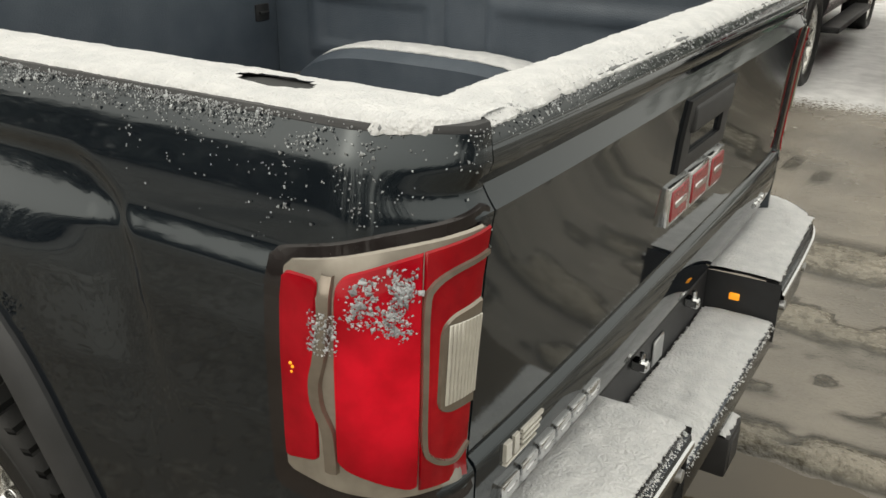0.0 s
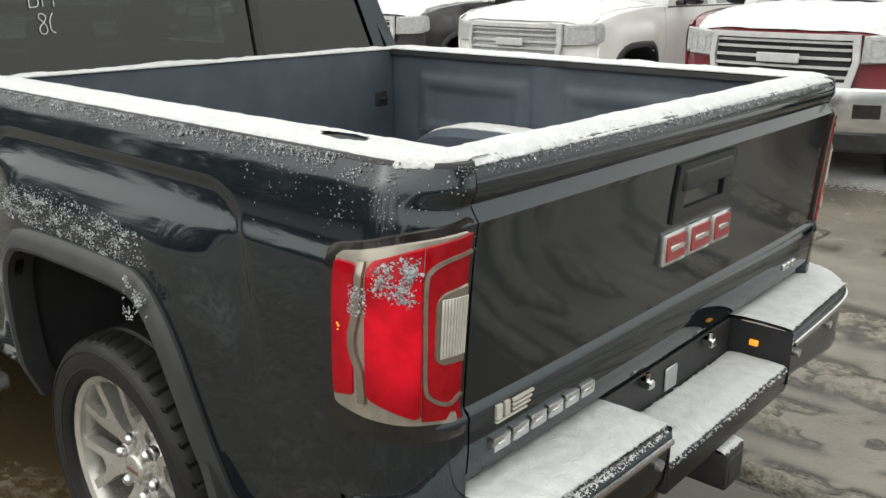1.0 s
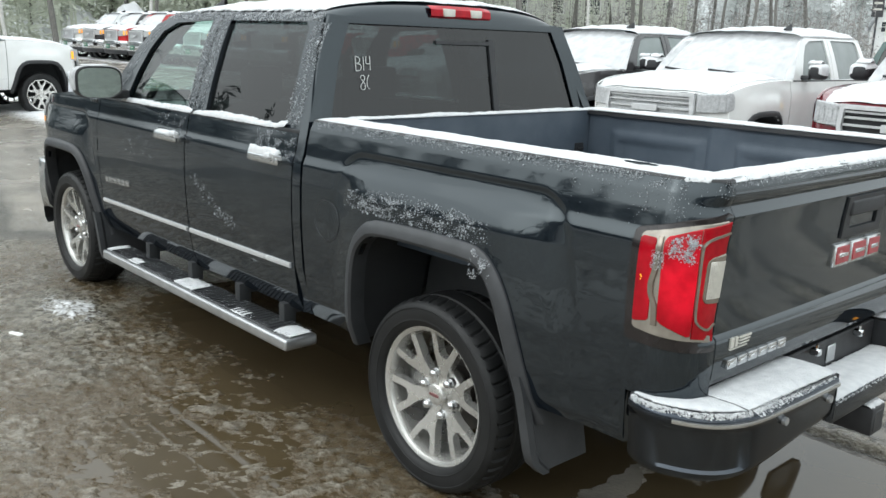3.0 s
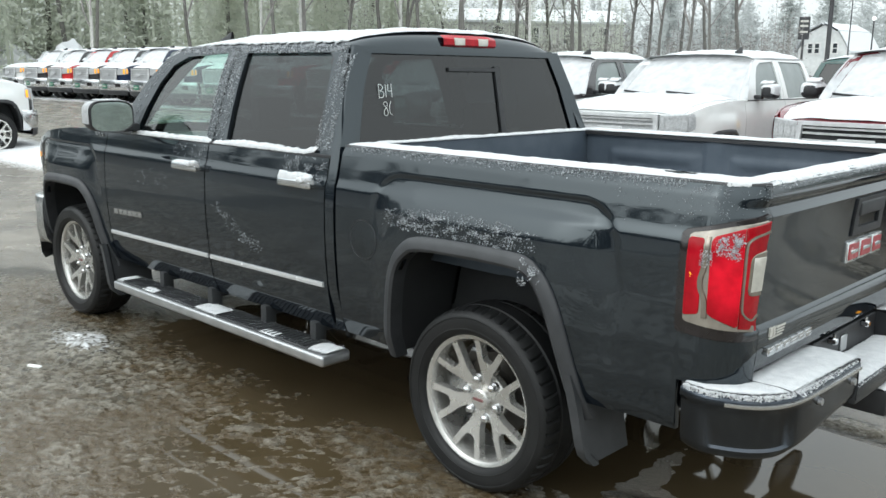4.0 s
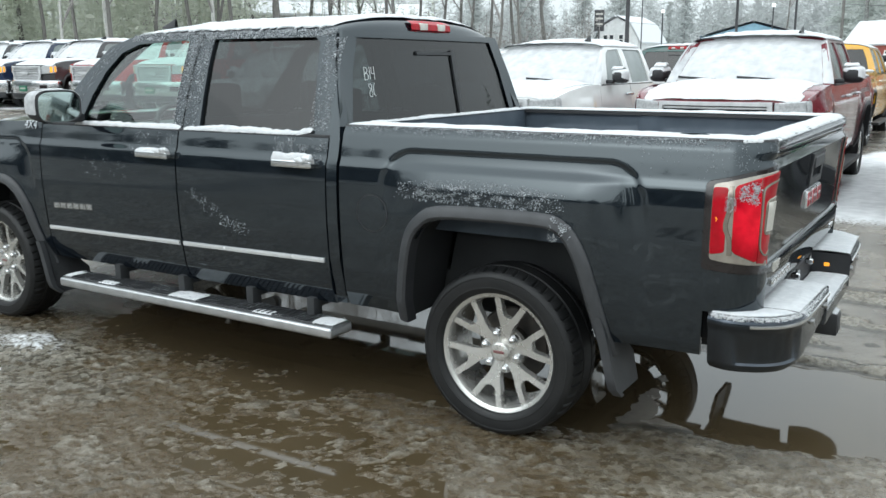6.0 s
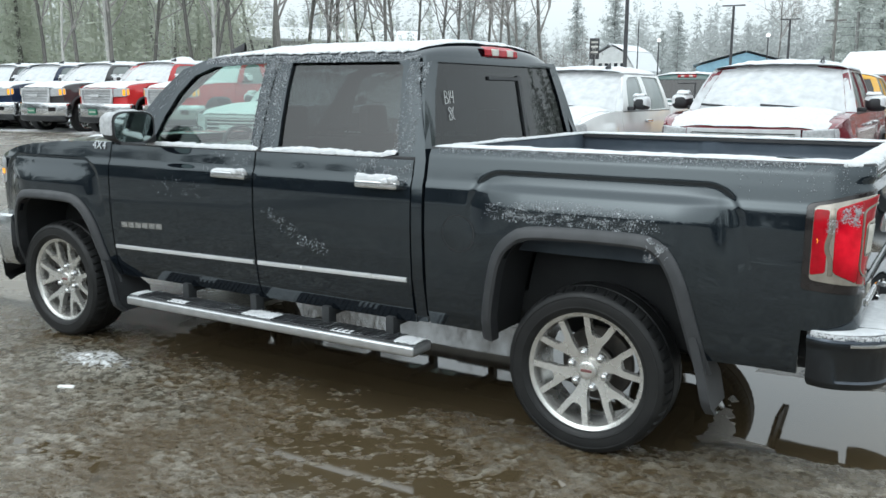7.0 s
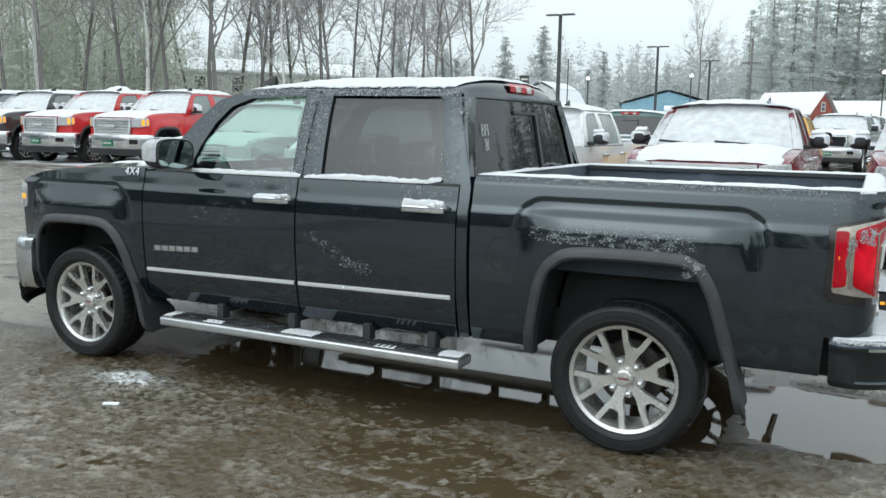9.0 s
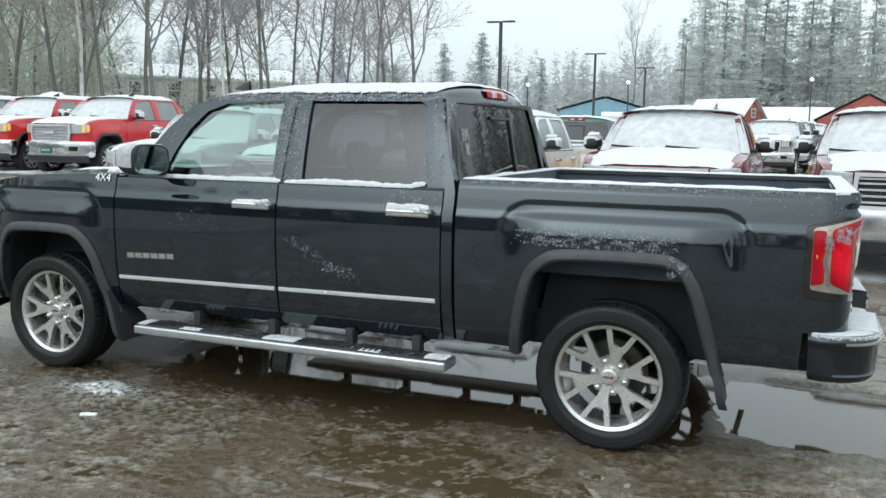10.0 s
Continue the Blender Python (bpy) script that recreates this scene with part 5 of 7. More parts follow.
def ground_state(x, y):
    """Height, slush and snow cover of the lot at (x, y)."""
    slush_zone = ss(-5.6, -4.4, x) * (1 - ss(-0.2, 1.2, x + 0.35 * (y + 2))) * (1 - ss(-0.9, -0.5, y))
    slush_zone = np.maximum(slush_zone, 0.85 * (1 - ss(-0.66, -0.42, y + 0.06 * np.sin(3 * x) - 0.15 * (x - 0.8))) * (1 - ss(2.4, 6.5, x + 4 * (fbm(x * 0.7, y * 0.7, 151, 4) - 0.5))) * ss(-9, -5, x))
    slush_zone = np.maximum(slush_zone, 0.85 * (1 - ss(-2.3, -1.6, y + 0.25 * (x + 2))) * (1 - ss(0.6, 2.0, x)) * ss(-9, -5, x))
    wx, wy = x + 0.25 * (fbm(x * 1.7, y * 1.7, 71, 3) - 0.5), y + 0.25 * (fbm(x * 1.7 + 9, y * 1.7, 72, 3) - 0.5)
    lumps = 1 - np.abs(2 * fbm(wx * 6.6, wy * 9.4, 3, 4) - 1)
    clods = ss(0.55, 0.85, fbm(wx * 15.0, wy * 18.0, 13, 3))
    fine = fbm(x * 15, y * 17, 9, 4)
    crumb = ss(0.52, 0.80, fbm(x * 24, y * 27, 211, 3)) * ss(0.40, 0.62, fbm(x * 2.2, y * 2.6, 219, 3))
    big = fbm(wx * 0.9, wy * 1.3, 21, 3)
    h = 0.012 + 0.004 * (fine - 0.5)
    rut = 0.4 * np.exp(-((y + 1.75 + 0.22 * x + 0.3 * (fbm(x * 0.8, y * 0.5, 77, 2) - 0.5)) / 0.55) ** 2) * ss(-2.6, -1.2, x)
    soak = ss(-2.4, -0.9, x) * (1 - ss(-1.2, -0.8, y + 0.05 * x)) + 0.9 * ss(-1.3, -0.9, y)
    brown = ss(-2.4, -1.2, x) * (1 - ss(1.4, 2.6, x)) * ss(-3.4, -2.0, y)
    soak = soak * (1 - ss(0.1, 0.7, x))
    grit = noise2(x * 21, y * 22, 131) - 0.5
    crest = np.maximum(1 - ss(0, 0.05, np.abs(fbm(wx * 4.8, wy * 7.4, 3, 4) - 0.5)), 0.8 * (1 - ss(0, 0.06, np.abs(fbm(wx * 10.0, wy * 14.0, 103, 3) - 0.5))))
    crest = crest * (0.35 + 0.65 * ss(0.35, 0.65, fbm(x * 5, y * 6, 107, 3)))
    z_sl = 0.006 + 0.009 * crest + 0.005 * (lumps - 0.6) + 0.004 * clods + 0.005 * grit + 0.009 * crumb + 0.010 * (fine - 0.45) + 0.022 * (big - 0.45) - 0.010 * rut - 0.007 * np.clip(soak, 0, 1)
    heap = np.exp(-(((x + 2.95) / 0.36) ** 2 + ((y + 1.28) / 0.17) ** 2)) * (0.5 + fine)
    z_sl = z_sl + 0.030 * heap
    # tracks of slush behind the truck, roughly along x
    yy = y + 0.06 * np.sin(x * 0.9) + 0.22 * (fbm(x * 0.6, y * 0.25, 33, 3) - 0.5)
    ridge = 1.1 * np.exp(-((yy - 1.26) / 0.10) ** 2) + 0.9 * np.exp(-((yy - 0.82) / 0.06) ** 2) + 0.6 * np.exp(-((yy - 1.75) / 0.12) ** 2) + 0.8 * np.exp(-((yy - 2.42) / 0.13) ** 2) + 0.7 * np.exp(-((yy - 3.8) / 0.12) ** 2)
    ridge = ridge * ss(0.44, 0.60, fbm(x * 3.4, y * 5.0, 41, 4)) * ss(-8, -3, x) * (1 - ss(5, 9, x))
    # still film of water round the rear of the truck
    pool = ss(0.2, 0.75, x + 0.2 * y) * (1 - ss(2.4, 4.0, x + 1.5 * (fbm(x * 1.2, y * 1.6, 161, 4) - 0.5))) * ss(-0.62, -0.40, y - 0.15 * (x - 0.8) + 0.3 * (fbm(x * 3, y * 6, 61, 4) - 0.5)) * (1 - ss(0.55, 0.85, yy))
    # water spread under the truck, also to darken the ground in its shade
    pool = np.maximum(pool, ss(-3.4, -2.6, x) * (1 - ss(0.2, 0.6, x)) * ss(-0.95, -0.65, y) * (1 - ss(0.8, 1.2, y)) * 0.95)
    z = h * (1 - slush_zone) + z_sl * slush_zone
    z = z * (1 - pool) + (-0.010 + 0.012 * (fine - 0.5) + 0.012 * (big - 0.5)) * pool
    z = z + 0.030 * ridge * (0.6 + fine)
    slush = np.clip(slush_zone * (0.25 + 0.75 * ss(-0.004, 0.026, z_sl)) + ridge * 1.15, 0, 1) * (1 - 0.8 * pool * (ridge < 0.2))
    soaked = slush_zone * np.clip(1 - ss(0.002, 0.018, z_sl) + 0.5 * brown, 0, 1) * (1 - np.clip(1.5 * ridge, 0, 1)) * (1 - 0.6 * crest)
    crest = crest * slush_zone * (1 - 0.4 * np.clip(soak, 0, 1))
    icy = np.clip(heap * 0.66, 0, 0.53)
    # snow left lying between the parked rows and at the edges
    patch = fbm(x * 0.35 + 5, y * 0.35, 55, 4)
    lane = ss(4.9, 6.0, y) * (1 - ss(14, 16, y)) * ss(-10, -7, x)
    snow = lane * ss(0.36, 0.56, patch + 0.12)
    strip = np.exp(-((y - 2.9) / 1.0) ** 2) * (1 - ss(-12.5, -10.5, x))
    snow = np.maximum(snow, strip * ss(0.25, 0.5, patch + 0.15))
    snow = np.maximum(snow, np.exp(-((y - 11.6) / 1.2) ** 2) * (1 - ss(-12, -9, x)) * ss(0.3, 0.5, patch + 0.12))
    snow = np.maximum(snow, ss(14.5, 16, y) * (1 - ss(-12, -8, x)) * 0.9)
    far = ss(26, 45, np.hypot(x, y))
    # far snow left off the unseen near side, for darker reflections in the truck
    snow = np.maximum(snow, far * ss(0.42, 0.6, patch + 0.06) * ss(-12, -2, y))
    z = z + rise(x, y)
    z = z + 0.035 * snow * (0.5 + patch) * (1 - ss(60, 90, np.hypot(x, y)))
    return z, slush, np.clip(np.maximum(snow, icy), 0, 1), soaked, np.clip(np.maximum(ridge * 1.2, 0.85 * crest + 0.30 * ss(0.3, 1.3, x) * slush_zone), 0, 1)


def build_ground():
    gx, gy = spread(-420, -5.0, 2.4, 420, 0.0205, 1.085), spread(-420, -3.9, 1.5, 420, 0.0205, 1.085)
    X, Y = np.meshgrid(gx, gy)
    Z, slush, snow, soaked, ridge = ground_state(X, Y)
    ny, nx = X.shape
    me = bpy.data.meshes.new("ground")
    co = np.stack([X, Y, Z], -1).reshape(-1, 3)
    i = np.arange(ny * nx).reshape(ny, nx)
    f = np.stack([i[:-1, :-1], i[:-1, 1:], i[1:, 1:], i[1:, :-1]], -1).reshape(-1, 4)
    me.vertices.add(len(co))
    me.vertices.foreach_set("co", co.ravel())
    me.loops.add(f.size)
    me.loops.foreach_set("vertex_index", f.ravel())
    me.polygons.add(len(f))
    me.polygons.foreach_set("loop_start", np.arange(0, f.size, 4))
    me.polygons.foreach_set("use_smooth", [True] * len(f))
    me.update(calc_edges=True)
    for name, v in (("slush", slush), ("snow", snow), ("soaked", soaked), ("ridge", ridge)):
        me.attributes.new(name, "FLOAT", "POINT").data.foreach_set("value", v.ravel().astype(np.float32))
    m = bpy.data.materials.new("wet_lot")
    m.use_nodes = True
    n, l = m.node_tree.nodes, m.node_tree.links
    p = n["Principled BSDF"]
    geo = n.new("ShaderNodeNewGeometry")
    def tex(scale, detail=6):
        t = n.new("ShaderNodeTexNoise")
        t.inputs["Scale"].default_value, t.inputs["Detail"].default_value = scale, detail
        l.new(geo.outputs["Position"], t.inputs["Vector"])
        return t.outputs["Fac"]
    def mixc(fac, a, b):
        x = n.new("ShaderNodeMix")
        x.data_type = "RGBA"
        for sock, v in (("A", a), ("B", b)):
            if isinstance(v, tuple):
                x.inputs[sock].default_value = (*v, 1)
            else:
                l.new(v, x.inputs[sock])
        l.new(fac, x.inputs["Factor"])
        return x.outputs["Result"]
    def mapr(v, a, b, c=0.0, d=1.0):
        x = n.new("ShaderNodeMapRange")
        for k, val in zip(("From Min", "From Max", "To Min", "To Max"), (a, b, c, d)):
            x.inputs[k].default_value = val
        l.new(v, x.inputs["Value"])
        return x.outputs["Result"]
    def att(name):
        a = n.new("ShaderNodeAttribute")
        a.attribute_name = name
        return a.outputs["Fac"]
    asphalt = mixc(mapr(tex(120, 3), 0.35, 0.65), (0.035, 0.033, 0.030), (0.075, 0.070, 0.063))
    sep = n.new("ShaderNodeSeparateXYZ")
    l.new(geo.outputs["Position"], sep.inputs[0])
    silt = n.new("ShaderNodeMath")
    silt.operation = "MULTIPLY"
    # silt thins out on the unseen near side, darkening what the doors mirror
    near_fade = n.new("ShaderNodeMath")
    near_fade.operation = "MULTIPLY_ADD"
    near_fade.inputs[1].default_value = 9.0
    l.new(tex(0.35, 8), near_fade.inputs[0])
    l.new(sep.outputs["Y"], near_fade.inputs[2])
    l.new(mapr(near_fade.outputs[0], -20.0, 0.5), silt.inputs[0])
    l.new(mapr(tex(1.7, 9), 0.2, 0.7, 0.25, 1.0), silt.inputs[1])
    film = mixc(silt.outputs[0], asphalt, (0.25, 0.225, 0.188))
    lace = mapr(tex(26, 12), 0.44, 0.57)
    sl = mixc(lace, (0.046, 0.038, 0.024), (0.160, 0.148, 0.118))
    sl = mixc(mapr(att("soaked"), 0.1, 0.9, 0.0, 0.85), sl, (0.078, 0.054, 0.027))
    rg = n.new("ShaderNodeMath")
    rg.operation = "MULTIPLY"
    l.new(mapr(att("ridge"), 0.1, 0.8), rg.inputs[0])
    l.new(mapr(tex(60, 5), 0.28, 0.44), rg.inputs[1])
    sl = mixc(rg.outputs[0], sl, (0.27, 0.245, 0.20))
    # fine frozen rims left by tyres and feet
    def rims(scale, width):
        mp = n.new("ShaderNodeMapping")
        mp.inputs["Scale"].default_value = (1.0, 1.7, 1.0)
        l.new(geo.outputs["Position"], mp.inputs["Vector"])
        t = n.new("ShaderNodeTexNoise")
        t.inputs["Scale"].default_value, t.inputs["Detail"].default_value = scale, 5
        t.inputs["Distortion"].default_value = 0.6
        l.new(mp.outputs[0], t.inputs["Vector"])
        a = n.new("ShaderNodeMath")
        a.operation, a.inputs[1].default_value = "SUBTRACT", 0.5
        l.new(t.outputs["Fac"], a.inputs[0])
        b = n.new("ShaderNodeMath")
        b.operation = "ABSOLUTE"
        l.new(a.outputs[0], b.inputs[0])
        return mapr(b.outputs[0], 0.0, width, 0.6, 0.0)
    wear = mapr(tex(2.6, 3), 0.40, 0.56)
    for scale, width in ((5.0, 0.020), (11.0, 0.032)):
        k = n.new("ShaderNodeMath")
        k.operation = "MULTIPLY"
        l.new(rims(scale, width), k.inputs[0])
        l.new(wear, k.inputs[1])
        sl = mixc(k.outputs[0], sl, (0.190, 0.170, 0.138))
    f1 = n.new("ShaderNodeMath")
    f1.operation = "MULTIPLY"
    l.new(mapr(att("slush"), 0.04, 0.26), f1.inputs[0])
    l.new(mapr(tex(14, 8), 0.20, 0.40), f1.inputs[1])
    soggy = mapr(att("slush"), 0.0, 0.06)
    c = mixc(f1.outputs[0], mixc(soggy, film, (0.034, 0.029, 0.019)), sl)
    sn = mixc(mapr(tex(6), 0.35, 0.7), (0.62, 0.63, 0.64), (0.82, 0.83, 0.84))
    rag = n.new("ShaderNodeMath")
    rag.operation = "ADD"
    l.new(att("snow"), rag.inputs[0])
    l.new(mapr(tex(38, 8), 0.30, 0.70, -0.22, 0.22), rag.inputs[1])
    f2 = mapr(rag.outputs[0], 0.38, 0.66)
    c = mixc(f2, c, sn)
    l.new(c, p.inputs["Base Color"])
    wet0 = mapr(tex(2.2), 0.35, 0.65, 0.08, 0.34)
    wmx = n.new("ShaderNodeMix")
    l.new(mapr(near_fade.outputs[0], -20.0, 0.5), wmx.inputs["Factor"])
    wmx.inputs["A"].default_value = 0.4
    l.new(wet0, wmx.inputs["B"])
    wet = wmx.outputs["Result"]
    l.new(mapr(f1.outputs[0], 0.0, 0.8, 0.5, 0.44), p.inputs["Specular IOR Level"])
    r1 = n.new("ShaderNodeMix")
    l.new(f1.outputs[0], r1.inputs["Factor"])
    r3 = n.new("ShaderNodeMix")
    l.new(soggy, r3.inputs["Factor"])
    l.new(wet, r3.inputs["A"])
    r3.inputs["B"].default_value = 0.07
    l.new(r3.outputs["Result"], r1.inputs["A"])
    r0 = n.new("ShaderNodeMix")
    l.new(lace, r0.inputs["Factor"])
    l.new(mapr(att("soaked"), 0.2, 0.9, 0.16, 0.06), r0.inputs["A"])
    r0.inputs["B"].default_value = 0.36
    l.new(r0.outputs["Result"], r1.inputs["B"])
    r2 = n.new("ShaderNodeMix")
    l.new(f2, r2.inputs["Factor"])
    l.new(r1.outputs["Result"], r2.inputs["A"])
    r2.inputs["B"].default_value = 0.85
    l.new(r2.outputs["Result"], p.inputs["Roughness"])
    bp = n.new("ShaderNodeBump")
    bp.inputs["Strength"].default_value, bp.inputs["Distance"].default_value = 0.5, 0.012
    l.new(tex(70, 6), bp.inputs["Height"])
    bq = n.new("ShaderNodeBump")
    bq.inputs["Strength"].default_value = 0.55
    bq.inputs["Distance"].default_value = 0.035
    l.new(tex(19, 5), bq.inputs["Height"])
    bm2 = n.new("ShaderNodeMath")
    bm2.operation = "MULTIPLY"
    bm2.inputs[1].default_value = 0.6
    l.new(f1.outputs[0], bm2.inputs[0])
    l.new(bm2.outputs[0], bq.inputs["Strength"])
    l.new(bq.outputs["Normal"], bp.inputs["Normal"])
    l.new(bp.outputs["Normal"], p.inputs["Normal"])
    me.materials.append(m)
    ob = new("ground", me)
    tagged(ob, "wet asphalt lot with brown slush and patches of snow", "ground", kind="structure")
    # standing water
    bm = bmesh.new()
    grid(bm, [[(x, y, 0.0) for x in (-9.5, 4.6)] for y in (-7.5, 3.4)], flip=False)
    for v in bm.verts:
        v.co.z = 0.0025
    w = surface("puddle_water", (0.058, 0.043, 0.023), (0.080, 0.060, 0.034), 1.6, (0.02, 0.05), bump=0.02, bump_scale=5, spec=0.5)
    tagged(part("puddle_water", bm, w), "shallow brown meltwater lying in the slush", "puddle", kind="structure")


build_ground()

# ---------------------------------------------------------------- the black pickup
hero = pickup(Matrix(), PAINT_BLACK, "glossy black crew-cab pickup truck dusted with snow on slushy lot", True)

# ---------------------------------------------------------------- the other pickups
def parked(x, y, heading, coat, label, base=None, grow=Matrix()):
    """heading: degrees by which the nose turns from -x towards -y."""
    m = pose(x, y, float(rise(x, y)), 0, 0, heading)
    if base is None:
        return pickup(m, coat, label)
    t = copy_thing(base, m @ grow)
    tagged(t, label)
    old = base["coat"]
    for o in t.children_recursive:
        for sl in o.material_slots:
            if sl.material and sl.material.name == old:
                sl.link = "OBJECT"
                sl.material = coat
    return t


def dim_corners(t, lens=None):
    """Trucks of the light series have no amber in their lamps."""
    for o in t.children_recursive:
        if o.name.startswith(("turn_lamp", "side_marker")):
            o.material_slots[0].link = "OBJECT"
            o.material_slots[0].material = lens or LENS_SMOKE


# facing the black truck across the lane: nose towards -y, rear axle 4.6 m behind the nose
proto = parked(-3.66, 5.4 + 4.6, 90, PAINT_WHITE, "white pickup truck thickly covered with fresh snow")
proto.matrix_world = proto.matrix_world @ Matrix.Diagonal((1, 1, 1.04, 1))
proto["coat"] = PAINT_WHITE.name
lane = [proto,
        parked(-0.78, 5.1 + 4.6, 90.5, PAINT_MAROON, "dark red pickup truck with snow on hood and windscreen", proto, Matrix.Diagonal((1, 1, 1.025, 1))),
        parked(1.97, 5.3 + 4.6, 90, PAINT_MAROON, "maroon pickup truck with a chrome grille and snowy hood", proto, Matrix.Diagonal((1, 1, 1.025, 1))),
        parked(-6.2, 5.6 + 4.6, 90, PAINT_GREY, "charcoal pickup truck with snow on hood and roof", proto),
        parked(-8.9, 5.8 + 4.6, 90, PAINT_SILVER, "silver pickup truck standing beyond the charcoal one", proto)]
lane += [parked(-3.95, 13.5, 270, PAINT_GREEN, "dark green pickup truck seen from its tail", proto),
         parked(-1.15, 14.2, 270, PAINT_YELLOW, "yellow pickup truck seen from its tail", proto),
         parked(-8.2, 14.6, 270, PAINT_RED, "red pickup truck with its tail to the lane", proto),
         parked(0.2, 31, 82, PAINT_SILVER, "silver pickup truck parked in a farther row", proto)]
far_coats = (PAINT_GREY, PAINT_WHITE, PAINT_NAVY, PAINT_SILVER, PAINT_GREY, PAINT_WHITE)
for i, c in enumerate(far_coats):
    lane.append(parked(0.6 + 0.75 * i, 38 + 7.5 * i, 82, c, "pickup truck far down the snowy lot", proto))
for t in lane:
    dim_corners(t)


def crust(t, back=None):
    """Wind-blown snow sticks to the front of the trucks along the lane."""
    for o in t.children_recursive:
        kind = o.name.split(".")[0]
        mat = {"mirror_cap": SNOW, "grille": SNOW_THIN, "grille_bar": SNOW_THIN, "nose_badge": SNOW_THIN, "lamp_reflector": RIMED, "headlamp": RIMED, "lamp_side": RIMED,
               "turn_lamp": RIMED, "side_marker": RIMED, "grille_back": back}.get(kind)
        if mat:
            o.material_slots[0].link = "OBJECT"
            o.material_slots[0].material = mat


crust(lane[0], RIMED)
for t in lane[1:5]:
    crust(t)
LR, LK, LN = "bright red pickup truck with snow on its hood", "black pickup truck with a snowy hood", "navy pickup truck with a snowy roof"
for x, c, lab in ((-15.9, PAINT_RED, LR), (-18.45, PAINT_RED, LR), (-21.05, PAINT_GREY, LK), (-23.4, PAINT_NAVY, LN), (-25.6, PAINT_GREY, LK), (-27.9, PAINT_NAVY, LN),
                  (-30.1, PAINT_GREY, LK), (-32.4, PAINT_RED, LR), (-34.7, PAINT_GREY, LK), (-37.0, PAINT_WHITE, "white pickup truck covered with snow")):
    t = parked(x, 10.8 + 4.6, 90, c, lab, proto, Matrix.Diagonal((1.03, 1.03, 1.035, 1)))
    dim_corners(t, LENS_AMBER)
dim_corners(parked(-16.45, -1.15, 270, PAINT_WHITE, "white heavy pickup truck parked alone", proto, Matrix.Diagonal((1.04, 1.04, 1.06, 1))), LENS_AMBER)


# ---------------------------------------------------------------- snow and frost on the black truck
RAIL_IN = 0.80


def rail_top(side):
    def f(s, t):
        x = -0.810 + 1.880 * s
        o = half_width(min(x, CORNER_X), 1.33) + 0.003
        if x > CORNER_X:
            a = min(1.0, (x - CORNER_X) / 0.126)
            o = 0.855 + (o - 0.855) * math.sqrt(max(0, 1 - a * a))
        return Vector((x, side * (RAIL_IN - 0.004 + (o - RAIL_IN) * t), 1.338 - 0.012 * sm(0.9, 1.0, t)))
    return f


def lie(name, bm, label="fresh snow", mat=None):
    return part(name, bm, mat or SNOW, hero, label, 60)


# the snow on the driver's rail is left open over a stake hole near its rear end
for side in (-1, 1):
    base = rail_top(side)
    bm = snow_sheet(base, 420 if side < 0 else 150, 14, 0.013, 0.045, 2 + side, freq=30)
    if side < 0:
        drop = [f for f in bm.faces if ((f.calc_center_median().x - 0.775) / 0.062) ** 2 + ((f.calc_center_median().y + 0.862) / 0.024) ** 2 < 1]
        bmesh.ops.delete(bm, geom=drop, context="FACES")
    lie("snow_cap", bm)
# flat near-black disc in place of the shade inside the hole
bm = bmesh.new()
revolve(bm, [(0.001, 0), (1, 0)], 28)
for v in bm.verts:
    v.co = Vector((0.775 + v.co.x * 0.066, -0.862 + v.co.z * 0.027, 1.3425))
part("stake_hole_shade", bm, DARK, hero)
lie("snow_cap", snow_sheet(lambda s, t: Vector((0.982 + 0.104 * t, -0.858 + 1.716 * s, 1.342 - 0.012 * sm(0.6, 1, t))), 360, 10, 0.011, 0.07, 5, freq=30))
lie("snow_cap", snow_sheet(lambda s, t: Vector((-0.820 + 0.07 * t, -0.80 + 1.6 * s, 1.336)), 200, 6, 0.014, 0.10, 6, freq=14))
for side in (-1, 1):
    lie("snow_cap", snow_sheet(lambda s, t: Vector((1.035 + 0.190 * t - 0.02 * (1 - s) * t, side * (0.86 - 0.505 * s), 0.705)), 260, 34, 0.012, 0.05, 8 + side, freq=40))
    plan_pts = spline([(x, side * y, 0) for x, y in ((0.918, 1.01), (0.965, 1.021), (1.03, 1.016), (1.11, 0.978), (1.17, 0.915), (1.2, 0.86))], 60)
    def on_corner(s, t, pp=plan_pts, side=side):
        p = pp[min(59, int(s * 59))].lerp(pp[min(59, int(s * 59) + 1)], s * 59 - int(s * 59))
        c = Vector((min(p.x, 1.05), side * 0.89, 0)) if p.x < 1.05 else Vector((1.05, side * 0.86, 0))
        q = p.lerp(c, 0.02 + 0.9 * (1 - t))
        return Vector((q.x, q.y, 0.702))
    lie("snow_cap", snow_sheet(on_corner, 70, 14, 0.011, 0.08, 12 + side, freq=14))
lie("snow_cap", snow_sheet(lambda s, t: Vector((1.05 + 0.175 * t, -0.345 + 0.69 * s, 0.598)), 260, 30, 0.012, 0.07, 21, freq=40))
for side in (-1, 1):
    lie("snow_patch", snow_sheet(lambda s, t, side=side: Vector((-0.44 + 0.88 * s, side * (0.64 + 0.16 * t), 0.86 + 0.21 * (1 - (abs(-0.44 + 0.88 * s) / 0.52) ** 4) ** 0.5 + 0.001)), 40, 8, 0.014, 0.15, 71 + side))
lie("snow_cap", snow_sheet(lambda s, t: Vector((1.17 + 0.07 * t, -0.05 + 0.1 * s, 0.50)), 16, 12, 0.014, 0.2, 23))


